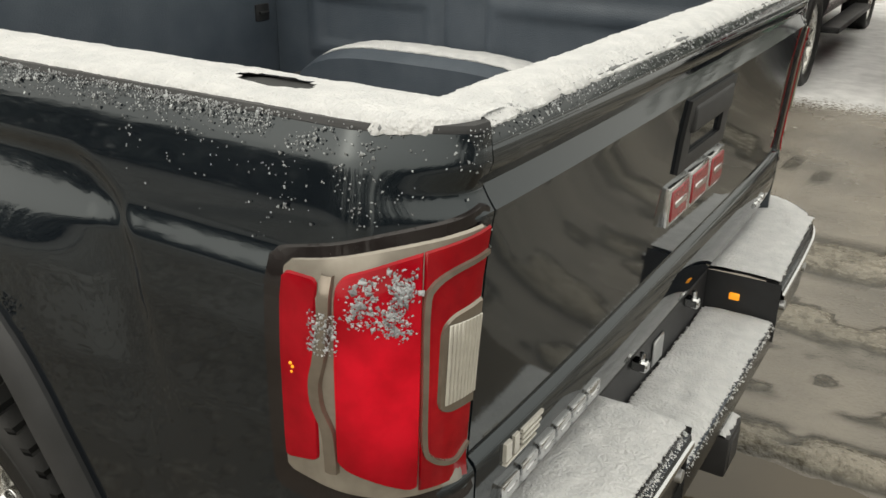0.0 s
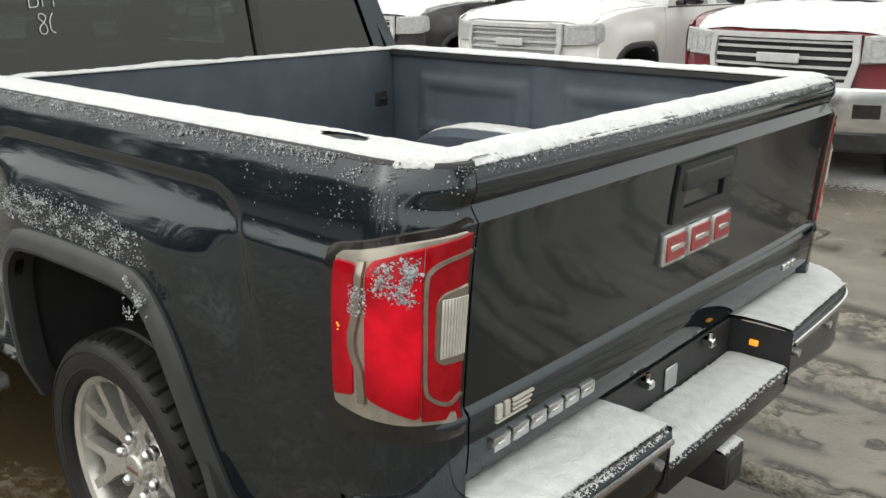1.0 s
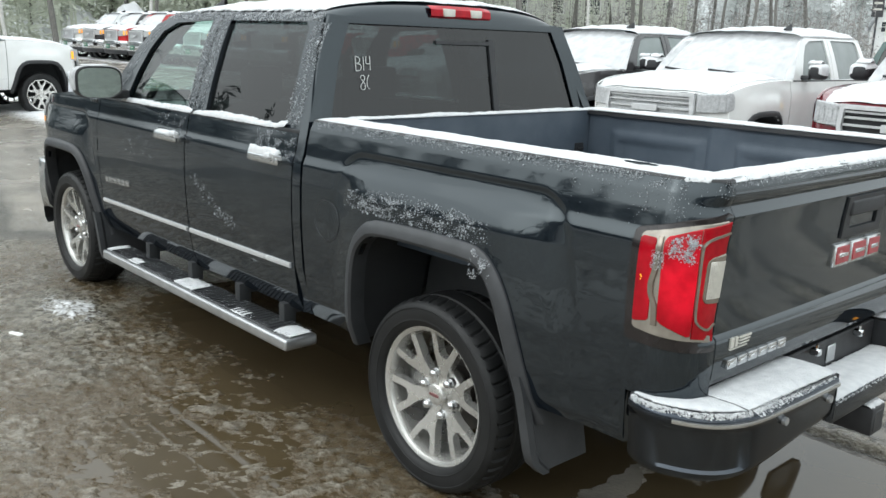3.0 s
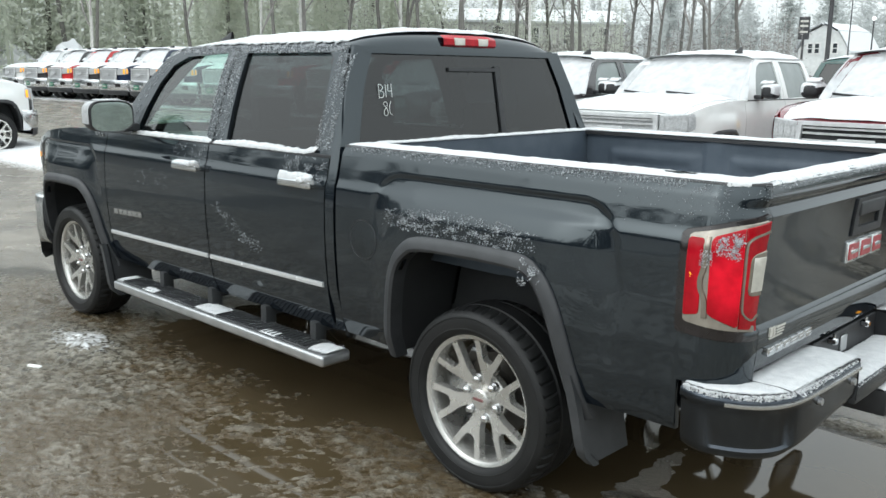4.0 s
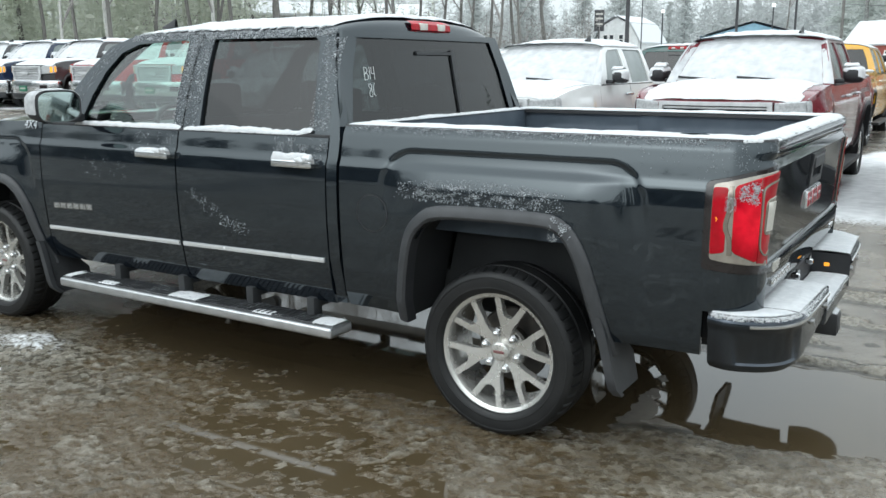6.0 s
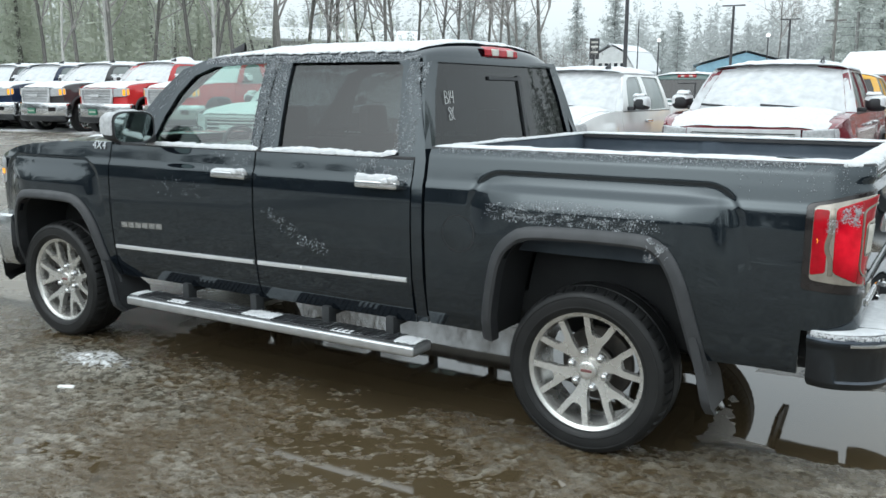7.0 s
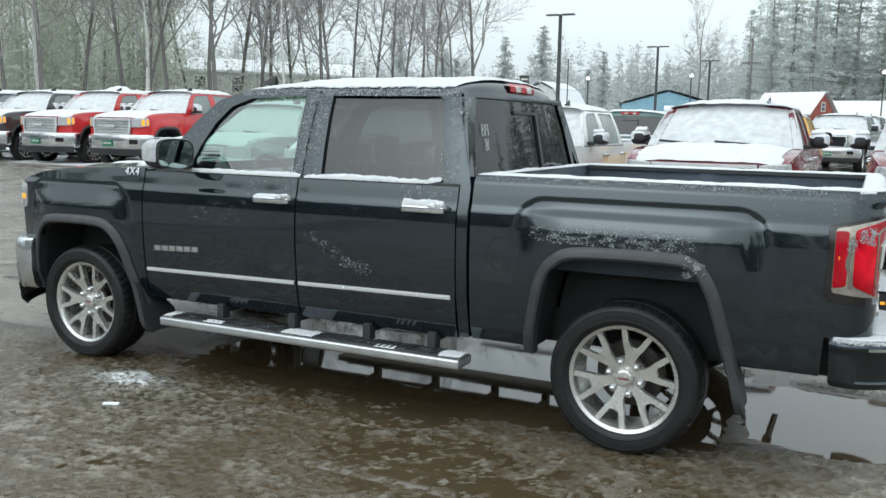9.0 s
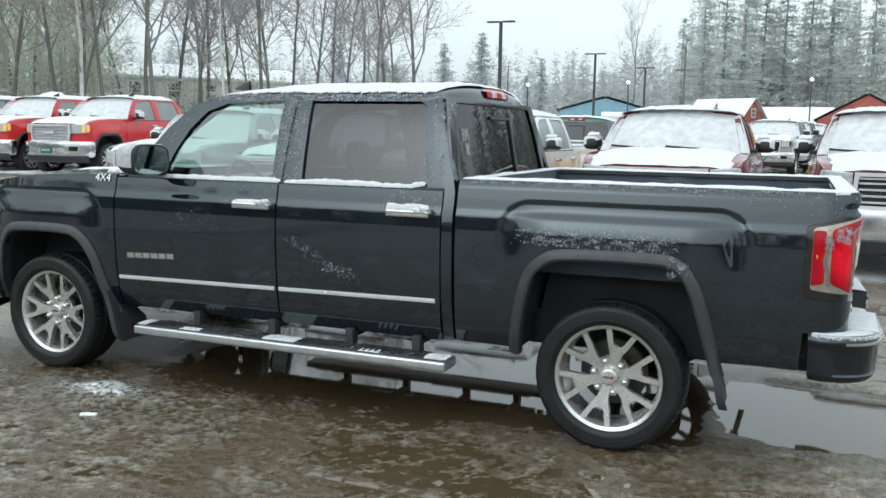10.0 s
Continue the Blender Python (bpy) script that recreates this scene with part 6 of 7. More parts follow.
def roof_spot(s, t):
    q = -0.985 + 1.97 * t
    x0, x1, f = -2.345 - 0.10 * abs(q) ** 2.5, -0.950 - 0.06 * abs(q) ** 3, 0.01 + 0.955 * s
    return Vector((x0 + (x1 - x0) * f, q * 0.772, 1.771 + 0.086 * max(0, 1 - abs(q) ** 2.8) ** 0.6 * roof_end(f)))


lie("snow_cap", snow_sheet(roof_spot, 150, 60, 0.022, 0.025, 31, freq=20))
# sills under the side windows
for side in (-1, 1):
    lie("snow_cap", snow_sheet(lambda s, t, side=side: Vector((-2.78 + 0.87 * s, side * (0.930 + 0.044 * t), 1.286 - 0.008 * t)), 160, 6, 0.024, 0.16, 33 + side, freq=16))
    lie("snow_cap", snow_sheet(lambda s, t, side=side: Vector((-1.88 + 0.87 * s, side * (0.926 + 0.048 * t), 1.286 + 0.016 * max(0, s - 0.9) * 10 - 0.008 * t)), 160, 6, 0.030 + 0.004 * side, 0.16, 43 + side, freq=14))
    for xh, zh in ((-2.06, 1.146), (-1.08, 1.150)):
        y = half_width(xh, zh) + 0.037
        lie("snow_cap", snow_sheet(lambda s, t, xh=xh, y=y, side=side, zh=zh: Vector((xh - 0.122 + 0.244 * s, side * (y - 0.022 + 0.030 * t), zh + 0.019 - 0.006 * t)), 50, 8, 0.020 + 0.016 * (xh > -2), 0.1, int(40 + xh * 3) + side, freq=18))
for xh, zh in ((-2.06, 1.146), (-1.08, 1.150)):
    bm = bmesh.new()
    for k in range(16):
        f = (k + 0.5) / 16
        lump(bm, (xh + 0.03 + 0.085 * f + 0.01 * math.sin(k * 2.3), -(half_width(xh, zh) + 0.040 + 0.008 * math.sin(k * 1.7)), zh + 0.020 + 0.010 * math.sin(k * 3.1)), 0.013 + 0.006 * math.sin(k * 5.1), k + 60, 0.9)
    tagged(lie("snow_clump", bm), kind="stuff")
# running board: thin snow in patches
for x0, x1, w in ((-2.87, -2.80, 1.0), (-1.98, -1.76, 1.0), (-0.97, -0.84, 1.0), (-2.55, -2.40, 0.5), (-1.35, -1.22, 0.5)):
    lie("snow_patch", snow_sheet(lambda s, t, x0=x0, x1=x1, w=w: Vector((x0 + (x1 - x0) * s, -1.085 + 0.15 * w * t, 0.388)), 20, 12, 0.008, 0.2, int(50 - x0 * 10), freq=14))
# by the windscreen foot
lie("snow_patch", snow_sheet(lambda s, t: Vector((-3.25 + 0.22 * s, -0.90 + 0.16 * t, hood_z(-3.25 + 0.22 * s, -0.82) + 0.004)), 26, 14, 0.03, 0.3, 61, freq=8))
lie("snow_patch", snow_sheet(lambda s, t: Vector((-3.7 + 0.35 * s, -0.80 + 0.3 * t, hood_z(-3.7 + 0.35 * s, -0.80 + 0.3 * t) + 0.002)), 26, 14, 0.008, 0.5, 63, freq=8))
# mirror top
lie("snow_patch", snow_sheet(lambda s, t: Vector((-2.80 + 0.07 * t, -1.20 + 0.15 * s, 1.482)), 16, 6, 0.006, 0.2, 65))


def body_spot(x0, x1, z0, z1, off=0.001):
    def f(s, t):
        x, z = x0 + (x1 - x0) * s, z0 + (z1 - z0) * t
        p = side_point(x, z, off)
        d = side_point(x, z + 0.01, off) - p
        e = side_point(x + 0.01, z, off) - p
        return p, e.cross(d)
    return f


def cab_spot(x0, x1, z0, z1):
    def f(s, t):
        p = cab_point(x0 + (x1 - x0) * s, z0 + (z1 - z0) * t, 0.002)
        return p, Vector((0, -1, 0.35))
    return f


def blot(s, t, f=5.0, seed=0.0, cut=0.0):
    return max(0.0, noise.noise(Vector((s * f + seed, t * f, seed * 3.3))) * 1.8 + 0.35 - cut)


def frost(fn, n, keep, size, seed, mat=None):
    tagged(part("frost", grains(scatter(fn, n, keep, seed), size, seed), mat or FROST, hero, "frozen snow crumbs", 0), kind="stuff")


edge = lambda s: min(1.0, 6 * min(s, 1 - s))
# on the bulge over the rear wheel, thick towards its middle
frost(body_spot(-0.52, 0.36, 1.025, 1.15), 23400, lambda s, t: edge(s) * (1 - abs(t - 0.40) * 1.7) * (0.06 + 0.5 * blot(s * 4, t * 1.5, 4, 1.5)) if t < 0.55 + 0.3 * math.sin(3.1 * s) else 0.0, 0.0021, 1)
# lip corner
frost(body_spot(0.27, 0.375, 0.91, 1.02, 0.031), 1900, lambda s, t: 0.7 * edge(s) * edge(t) * blot(s, t, 3, 4.0), 0.0025, 2)
# below the rail, all along and thicker at the rear corner
frost(body_spot(-0.78, 0.85, 1.293, 1.336, 0.004), 36000, lambda s, t: t ** 3.0 * (0.20 + 0.6 * blot(s * 9, t, 4, 2.0)), 0.0015, 3)
frost(body_spot(0.60, CORNER_END, 1.19, 1.336, 0.003), 12000, lambda s, t: (t ** 5 + 0.02) * (0.10 + 0.7 * blot(s * 2, t, 5, 6.0)) * (0.4 + s * 0.6 if s < 0.8 else 0.5), 0.0015, 4)
frost(body_spot(0.86, 1.08, 1.22, 1.32, 0.003), 1800, lambda s, t: 0.10 * blot(s, t, 5, 8.0), 0.0017, 5)
# tailgate lip
frost(lambda s, t: (Vector((1.064 + 0.030 * min(1, 2 * (1 - t)), -0.85 + 1.70 * s, 1.306 + 0.036 * t)), Vector((0.8, 0, 0.6))), 18200, lambda s, t: t ** 2.2 * (0.2 + 0.7 * blot(s * 9, t, 4, 3.0)), 0.0016, 6)
# pillars, corners of the window frames
frost(cab_spot(-1.985, -1.80, 1.30, 1.75), 6760, lambda s, t: 0.16 + 0.55 * blot(s * 2, t * 4, 3, 5.0) * t, 0.0027, 7)
frost(cab_spot(-1.04, -0.92, 1.30, 1.74), 4420, lambda s, t: (0.14 + 0.6 * blot(s * 2, t * 3, 3, 7.0)) * (0.25 + abs(t - 0.5) * 1.7), 0.0027, 8)
frost(cab_spot(-2.45, -0.99, 1.745, 1.782), 13520, lambda s, t: 0.15 + 0.6 * blot(s * 9, t, 3, 9.0) * (0.4 + t), 0.0026, 9)
frost(lambda s, t: (cab_point(float(np.interp(1.30 + 0.42 * t, [1.272, 1.44, 1.575, 1.717, 1.775], [-2.96, -2.84, -2.73, -2.59, -2.44])) + 0.09 * s, 1.30 + 0.42 * t, 0.003), Vector((-0.2, -1, 0.3))), 3900, lambda s, t: 0.3 * blot(s * 2, t * 4, 3, 11.0), 0.0020, 10)
# round the handles and on the rear door
frost(body_spot(-1.25, -0.90, 1.16, 1.27), 4420, lambda s, t: 0.55 * edge(s) * blot(s * 2, t, 4, 13.0), 0.0022, 11)
frost(body_spot(-2.30, -1.92, 1.14, 1.26), 3900, lambda s, t: 0.25 * edge(s) * blot(s * 2, t, 4, 15.0) * (0.4 + 0.6 * t), 0.0021, 12)
frost(body_spot(-2.72, -2.30, 0.98, 1.12), 2860, lambda s, t: 0.25 * edge(s) * edge(t) * blot(s * 2, t, 4, 17.0, 0.15), 0.0017, 13)
frost(body_spot(-1.86, -1.38, 0.74, 1.0), 3900, lambda s, t: 0.7 * edge(s) * edge(t) * max(0, 1 - abs(t - (0.9 - s * 0.9)) * 4) * blot(s * 2, t, 4, 19.0), 0.0026, 14)
# on the tail lamp
frost(body_spot(0.978, 1.058, 1.095, 1.190, 0.0135), 3400, lambda s, t: 0.5 * edge(s) * (1 - sm(0.75, 1.0, t - (s - 0.5) * 0.3)) * sm(0.0, 0.25, t - (0.25 - s * 0.25)) * (0.15 + blot(s, t, 4, 21.0)), 0.0022, 15)
frost(body_spot(0.945, 0.978, 1.085, 1.14, 0.0145), 420, lambda s, t: 0.6 * edge(t), 0.0019, 16)
# edges of the bumper snow, running board
frost(lambda s, t: (Vector((1.05 + 0.175 * t, -0.90 + 0.54 * s, 0.706)), Vector((0, 0, 1))), 6760, lambda s, t: 0.4, 0.0016, 17)
frost(lambda s, t: (Vector((-2.86 + 2.0 * s, -1.085 + 0.15 * t, 0.394)), Vector((0, 0, 1))), 10920, lambda s, t: 0.1 + 0.5 * blot(s * 8, t, 3, 23.0), 0.0016, 18)
frost(lambda s, t: (Vector((1.20 + 0.028 * t, -0.36 - 0.48 * s, 0.700 - 0.012 * t * t)), Vector((0.5, 0, 1))), 4200, lambda s, t: 1.1 - t, 0.0021, 19, SNOW)
frost(lambda s, t: (Vector((1.205 + 0.026 * t, -0.345 + 0.69 * s, 0.602 - 0.010 * t * t)), Vector((0.5, 0, 1))), 3600, lambda s, t: 1.1 - t, 0.0021, 20, SNOW)
def corner_fringe(s, t):
    p = CORNER_RIM[min(58, int(s * 58))]
    q = CORNER_RIM[min(58, int(s * 58)) + 1]
    c = p.lerp(q, s * 58 - int(s * 58))
    out = (c - Vector((0.9, -0.8, 0))).normalized()
    return Vector((c.x, c.y, 0.703 - 0.016 * t)) + out * 0.010 * t, out + Vector((0, 0, 0.6))


CORNER_RIM = spline([(x, -y, 0) for x, y in ((0.918, 1.015), (0.965, 1.027), (1.03, 1.022), (1.115, 0.984), (1.175, 0.92), (1.205, 0.84))], 60)
frost(corner_fringe, 4200, lambda s, t: (1.05 - t) * (0.4 + blot(s * 6, t, 3, 27.0)), 0.0020, 21, SNOW)
# fin on the roof
bm = bmesh.new()
grid(bm, [[Vector((-2.555 + 0.105 * f, -0.46 + w * (1 - f * 0.3), 1.826 + 0.058 * h * (0.30 + 0.70 * f))) for w, h in ((-0.018, 0), (-0.012, 0.7), (0, 1), (0.012, 0.7), (0.018, 0))] for f in (0, 0.25, 0.5, 0.8, 1.0)])
part("roof_antenna", bm, PLASTIC, hero, "black fin antenna")


# badges and writing of the truck's side
for k in range(6):
    bm = bmesh.new()
    x0 = -2.985 + k * 0.060
    z = 0.798 + k * 0.0022
    for lo, hi, o in (((0.0, -0.016), (0.052, 0.016), 0.006), ((0.010, -0.005), (0.044, 0.004), 0.008)):
        rows = [[side_point(x0 + xx, z + zz, q) for zz, q in ((lo[1], 0), (lo[1], o), (hi[1], o), (hi[1], 0))] for xx in (lo[0], hi[0])]
        vs = grid(bm, rows, flip=True)
        bm.faces.new(vs[0])
        bm.faces.new(vs[1][::-1])
    part("name_bar", bm, CHROME, hero, "chrome door badge bar")
fnt = bpy.data.curves.new("badge_text", "FONT")
fnt.body, fnt.size, fnt.extrude = "4X4", 0.072, 0.005
tmp = bpy.data.objects.new("badge_text", fnt)
me = bpy.data.meshes.new_from_object(tmp)
bpy.data.objects.remove(tmp)
me.materials.append(CHROME)
ob = child("four_wheel_badge", me, hero, pose(-3.245, -(half_width(-3.2, 1.25) + 0.004), 1.243, 77, 0, 0), "chrome badge reading 4X4")


def stroke(name, pts, r, parent):
    bm = bmesh.new()
    rows = []
    for i, p in enumerate(pts):
        t = (pts[min(i + 1, len(pts) - 1)] - pts[max(i - 1, 0)]).normalized()
        s = t.cross(Vector((1, 0, 0))).normalized()
        rows.append([p + (s * math.cos(w) + Vector((1, 0, 0)) * math.sin(w)) * r for w in (0, 1.047, 2.094, 3.142, 4.189, 5.236)])
    grid(bm, rows, wrap=True)
    return part(name, bm, PEN, parent, "white wax-pen mark")


def written(strokes, y0, z0, h):
    for st in strokes:
        pts = spline([(x, z, 0) for x, z in st], 16)
        stroke("pen_mark", [Vector((-0.850 - 0.095 * ((z0 + p.y * h) - 1.272) / 0.506 - 0.022 * (abs(y0 + p.x * h) / 0.87) ** 3 - 0.006, y0 + p.x * h, z0 + p.y * h)) for p in pts], 0.0016, hero)


B = [[(0.05, 0.0), (0.1, 0.95)], [(0.1, 0.95), (0.42, 0.85), (0.38, 0.58), (0.12, 0.5), (0.48, 0.4), (0.42, 0.08), (0.05, 0.02)]]
ONE = [[(0.68, 0.05), (0.72, 0.95)]]
FOUR = [[(0.95, 0.95), (0.92, 0.5), (1.25, 0.5)], [(1.25, 0.98), (1.2, 0.05)]]
EIGHT = [[(0.55, 0.8), (0.35, 0.95), (0.2, 0.75), (0.5, 0.4), (0.5, 0.05), (0.2, 0.0), (0.2, 0.3), (0.5, 0.6), (0.55, 0.85)]]
SIX = [[(0.9, 0.95), (0.72, 0.6), (0.72, 0.15), (0.9, 0.02)]]
written(B + ONE + FOUR, -0.665, 1.535, 0.068)
written(EIGHT + SIX, -0.655, 1.455, 0.068)


# ---------------------------------------------------------------- trees
BARK = surface("grey_bark", (0.115, 0.110, 0.100), (0.165, 0.158, 0.145), 6, (0.8, 0.95), bump=0.4, bump_scale=30)
BIRCH = surface("pale_bark", (0.38, 0.375, 0.35), (0.52, 0.51, 0.48), 5, (0.7, 0.9))
# far trunks: bark paled to put haze into its colour
HAZEBARK = surface("hazed_bark", (0.22, 0.22, 0.21), (0.29, 0.29, 0.28), 4, (0.8, 0.95))
# twig colour lightened to hold the haze of the distance
TWIG = surface("hazed_twigs", (0.21, 0.198, 0.185), (0.29, 0.275, 0.26), 3, (0.8, 0.95), island=0.2)


def foliage(name, c1, c2, scale, island=0.1, through=0.5):
    """Needle sprays: they scatter light back and let part of it through."""
    m = surface(name, c1, c2, scale, (0.8, 0.95), island=island, spec=0.1)
    n, l = m.node_tree.nodes, m.node_tree.links
    p = n["Principled BSDF"]
    tl = n.new("ShaderNodeBsdfTranslucent")
    l.new(p.inputs["Base Color"].links[0].from_socket, tl.inputs["Color"])
    mx = n.new("ShaderNodeMixShader")
    mx.inputs[0].default_value = through
    l.new(p.outputs[0], mx.inputs[1])
    l.new(tl.outputs[0], mx.inputs[2])
    l.new(mx.outputs[0], n["Material Output"].inputs[0])
    return m


# mist over the woods is put into these colours, far paler than needles
NEEDLES = foliage("hazed_pine_needles", (0.54, 0.565, 0.48), (0.60, 0.625, 0.54), 0.6, 0.04, 0.5)
HAZED_SNOWY = foliage("hazed_snowy_needles", (0.58, 0.60, 0.53), (0.63, 0.65, 0.58), 0.6, 0.04, 0.5)
FARWOOD = foliage("hazed_far_woods", (0.44, 0.455, 0.45), (0.50, 0.515, 0.51), 0.05, 0.03, 0.5)
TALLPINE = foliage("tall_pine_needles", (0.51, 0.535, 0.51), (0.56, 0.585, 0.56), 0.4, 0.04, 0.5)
# paled with painted haze, which also lightens what the truck's doors mirror
NEARWOOD = foliage("hazed_conifer_needles", (0.22, 0.25, 0.25), (0.28, 0.31, 0.31), 0.5, 0.1, 0.3)
HAZED = foliage("hazed_needles", (0.45, 0.47, 0.46), (0.51, 0.53, 0.52), 0.4, 0.04, 0.5)


def tube(co, fa, a, b, r0, r1, k):
    d = (b - a)
    if d.length < 1e-4:
        return
    d.normalize()
    s = d.orthogonal().normalized()
    t = d.cross(s)
    i = len(co)
    for c, r in ((a, r0), (b, r1)):
        for q in range(k):
            w = q * math.tau / k
            co.append(c + (s * math.cos(w) + t * math.sin(w)) * r)
    for q in range(k):
        fa.append((i + q, i + (q + 1) % k, i + k + (q + 1) % k, i + k + q))


def spike(co, fa, a, b, r):
    d = (b - a).normalized()
    s = d.orthogonal().normalized()
    t = d.cross(s)
    i = len(co)
    co.extend([a + s * r, a + (t * 0.87 - s * 0.5) * r, a - (t * 0.87 + s * 0.5) * r, b])
    fa.extend([(i, i + 1, i + 3), (i + 1, i + 2, i + 3), (i + 2, i, i + 3)])


def raw_mesh(name, co, fa, materials, index=None):
    me = bpy.data.meshes.new(name)
    me.from_pydata([tuple(c) for c in co], [], fa)
    for m in materials:
        me.materials.append(m)
    if index is not None:
        me.polygons.foreach_set("material_index", index)
    return me


def bare_tree(seed, h, bark=None):
    """Trunk and crown meshes of a leafless tree."""
    rnd = random.Random(seed)
    tc, tf, cc, cf = [], [], [], []
    def grow(p, d, length, r, level):
        n = (7, 5, 3, 2, 1)[level]
        pts = [p]
        for k in range(n):
            d = (d + Vector((rnd.gauss(0, 0.06 + 0.13 * min(level, 2)), rnd.gauss(0, 0.06 + 0.13 * min(level, 2)), rnd.gauss(0.05 + 0.05 * (level == 1), 0.07)))).normalized()
            pts.append(pts[-1] + d * length / n)
        for k in range(n):
            r0, r1 = r * (1 - 0.75 * k / n), r * (1 - 0.75 * (k + 1) / n)
            if level == 4:
                spike(cc, cf, pts[k], pts[k + 1], r0)
            elif level == 0:
                tube(tc, tf, pts[k], pts[k + 1], r0, r1, 7)
            else:
                tube(cc, cf, pts[k], pts[k + 1], r0, r1, 4 if level == 1 else 3)
        if level >= 4:
            return
        kids = (rnd.randint(11, 15), rnd.randint(7, 9), rnd.randint(5, 7), rnd.randint(3, 4))[level]
        for q in range(kids):
            f = rnd.uniform(0.30 if level == 0 else 0.2, 1.0)
            k = min(n - 1, int(f * n))
            base = pts[k].lerp(pts[k + 1], f * n - k if f < 1 else 1)
            side = d.orthogonal()
            side.rotate(Matrix.Rotation(rnd.uniform(0, 6.283), 3, d))
            nd = (d * rnd.uniform(0.8, 1.2) + side.normalized() * (rnd.uniform(0.45, 1.25) if level == 0 else rnd.uniform(0.50, 1.25))).normalized()
            grow(base, nd, length * rnd.uniform(0.34, 0.60) * (1.2 - 0.6 * f), r * (1 - 0.7 * f) * rnd.uniform(0.4, 0.6) + 0.0045, level + 1)
    grow(Vector((0, 0, -0.1)), Vector((rnd.gauss(0, 0.03), rnd.gauss(0, 0.03), 1)), h, h * 0.0078 + 0.025, 0)
    return raw_mesh("trunk", tc, tf, [bark or BARK]), raw_mesh("crown", cc, cf, [TWIG])


def conifer(seed, h, slim=0.22, airy=0.0, coat=None, bark=None, sprays=6, spray=1.0):
    """Trunk and crown meshes of a pine: tiers of drooping boughs made of ragged clumps."""
    rnd = random.Random(seed)
    tc, tf, cc, cf, idx = [], [], [], [], []
    tube(tc, tf, Vector((0, 0, -0.1)), Vector((rnd.gauss(0, 0.2), rnd.gauss(0, 0.2), h * 0.97)), h * 0.014 + 0.05, 0.03, 7)
    z = h * rnd.uniform(0.05, 0.12) + airy * h
    while z < h * 0.985:
        f = (z / h)
        reach = h * slim * (1 - f) ** 0.75 * rnd.uniform(0.75, 1.15) + 0.25
        for q in range(rnd.randint(5, 7)):
            if airy and rnd.random() < 0.25:
                continue
            a = rnd.uniform(0, math.tau)
            L = reach * rnd.uniform(0.55, 1.1)
            out = Vector((math.cos(a), math.sin(a), 0))
            tip = out * L + Vector((0, 0, z + L * rnd.uniform(-0.30, 0.10)))
            root = Vector((0, 0, z))
            tube(cc, cf, root, root.lerp(tip, 0.7), 0.03, 0.012, 3)
            idx += [0] * 3
            m = max(3, int(L / 0.36))
            for k in range(m):
                g = (k + rnd.uniform(0.2, 1.0)) / m
                c = root.lerp(tip, g) + Vector((rnd.gauss(0, 0.12), rnd.gauss(0, 0.12), rnd.gauss(0, 0.08)))
                w = (0.13 + 0.20 * (1 - abs(g - 0.55))) * rnd.uniform(0.6, 1.25) * (0.5 + h / 50) * spray
                for u in range(sprays):
                    s = Vector((rnd.gauss(0, 1), rnd.gauss(0, 1), rnd.gauss(0, 0.45))).normalized() * w
                    t = Vector((rnd.gauss(0, 1), rnd.gauss(0, 1), rnd.gauss(-0.2, 0.45))).normalized() * w * 0.7
                    i = len(cc)
                    o = Vector((rnd.gauss(0, 0.2), rnd.gauss(0, 0.2), rnd.gauss(0, 0.10)))
                    cc.extend([c + o - s, c + o + t * rnd.uniform(0.4, 1), c + o + s * rnd.uniform(0.6, 1.1), c + o - t * rnd.uniform(0.3, 0.9)])
                    cf.append((i, i + 1, i + 2, i + 3))
                    idx.append(1 if rnd.random() < 0.22 else 0)
        z += h * rnd.uniform(0.016, 0.034)
    return raw_mesh("trunk", tc, tf, [bark or BARK]), raw_mesh("crown", cc, cf, coat or [NEEDLES, HAZED_SNOWY], idx)


def plant(meshes, x, y, turn, scale, label, group):
    ob = thing("tree", Matrix.Translation((x, y, float(rise(x, y)))) @ Matrix.Rotation(radians(turn), 4, "Z") @ Matrix.Diagonal((scale, scale, scale, 1)), label, "tree", group)
    child("trunk", meshes[0], ob)
    child("crown", meshes[1], ob)
    return ob


BARES = [bare_tree(k, 15 + 1.5 * (k % 3)) for k in range(6)]
BIRCHES = [bare_tree(40 + k, 13, BIRCH) for k in range(2)]
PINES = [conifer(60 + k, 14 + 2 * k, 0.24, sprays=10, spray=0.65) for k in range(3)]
TALLS = [conifer(80 + k, 27 + 2 * k, 0.20, 0.10, [TALLPINE, TALLPINE], HAZEBARK) for k in range(3)]
PALES = [conifer(90 + k, 13 + 2 * k, 0.27, 0.04, [HAZED, HAZED], HAZEBARK) for k in range(2)]
rnd = random.Random(7)
LB, LP, LT, LW = ("leafless grey hardwood tree behind the lot", "green conifer with a little snow, haze put into its colour", "tall shaggy pine with a little snow, haze put into its colour", "pale-barked leafless birch by the wood's edge")


def polar(az, d):
    """A place at az degrees left of +y and d metres from the end of the walk."""
    return 1.02 - d * math.sin(radians(az - 1.1)), -5.08 + d * math.cos(radians(az - 1.1))


# hardwoods along the back of the lot
for az in np.concatenate([np.arange(25.5, 52, 0.95), np.arange(52, 80, 1.8)]):
    d = rnd.uniform(52, 78)
    x, y = polar(az + rnd.uniform(-0.5, 0.5), d)
    plant(rnd.choice(BARES), x, y, rnd.uniform(0, 360), rnd.uniform(0.8, 1.15) * (0.82 if az < 31 else 1.0), LB, "hardwoods behind the lot")
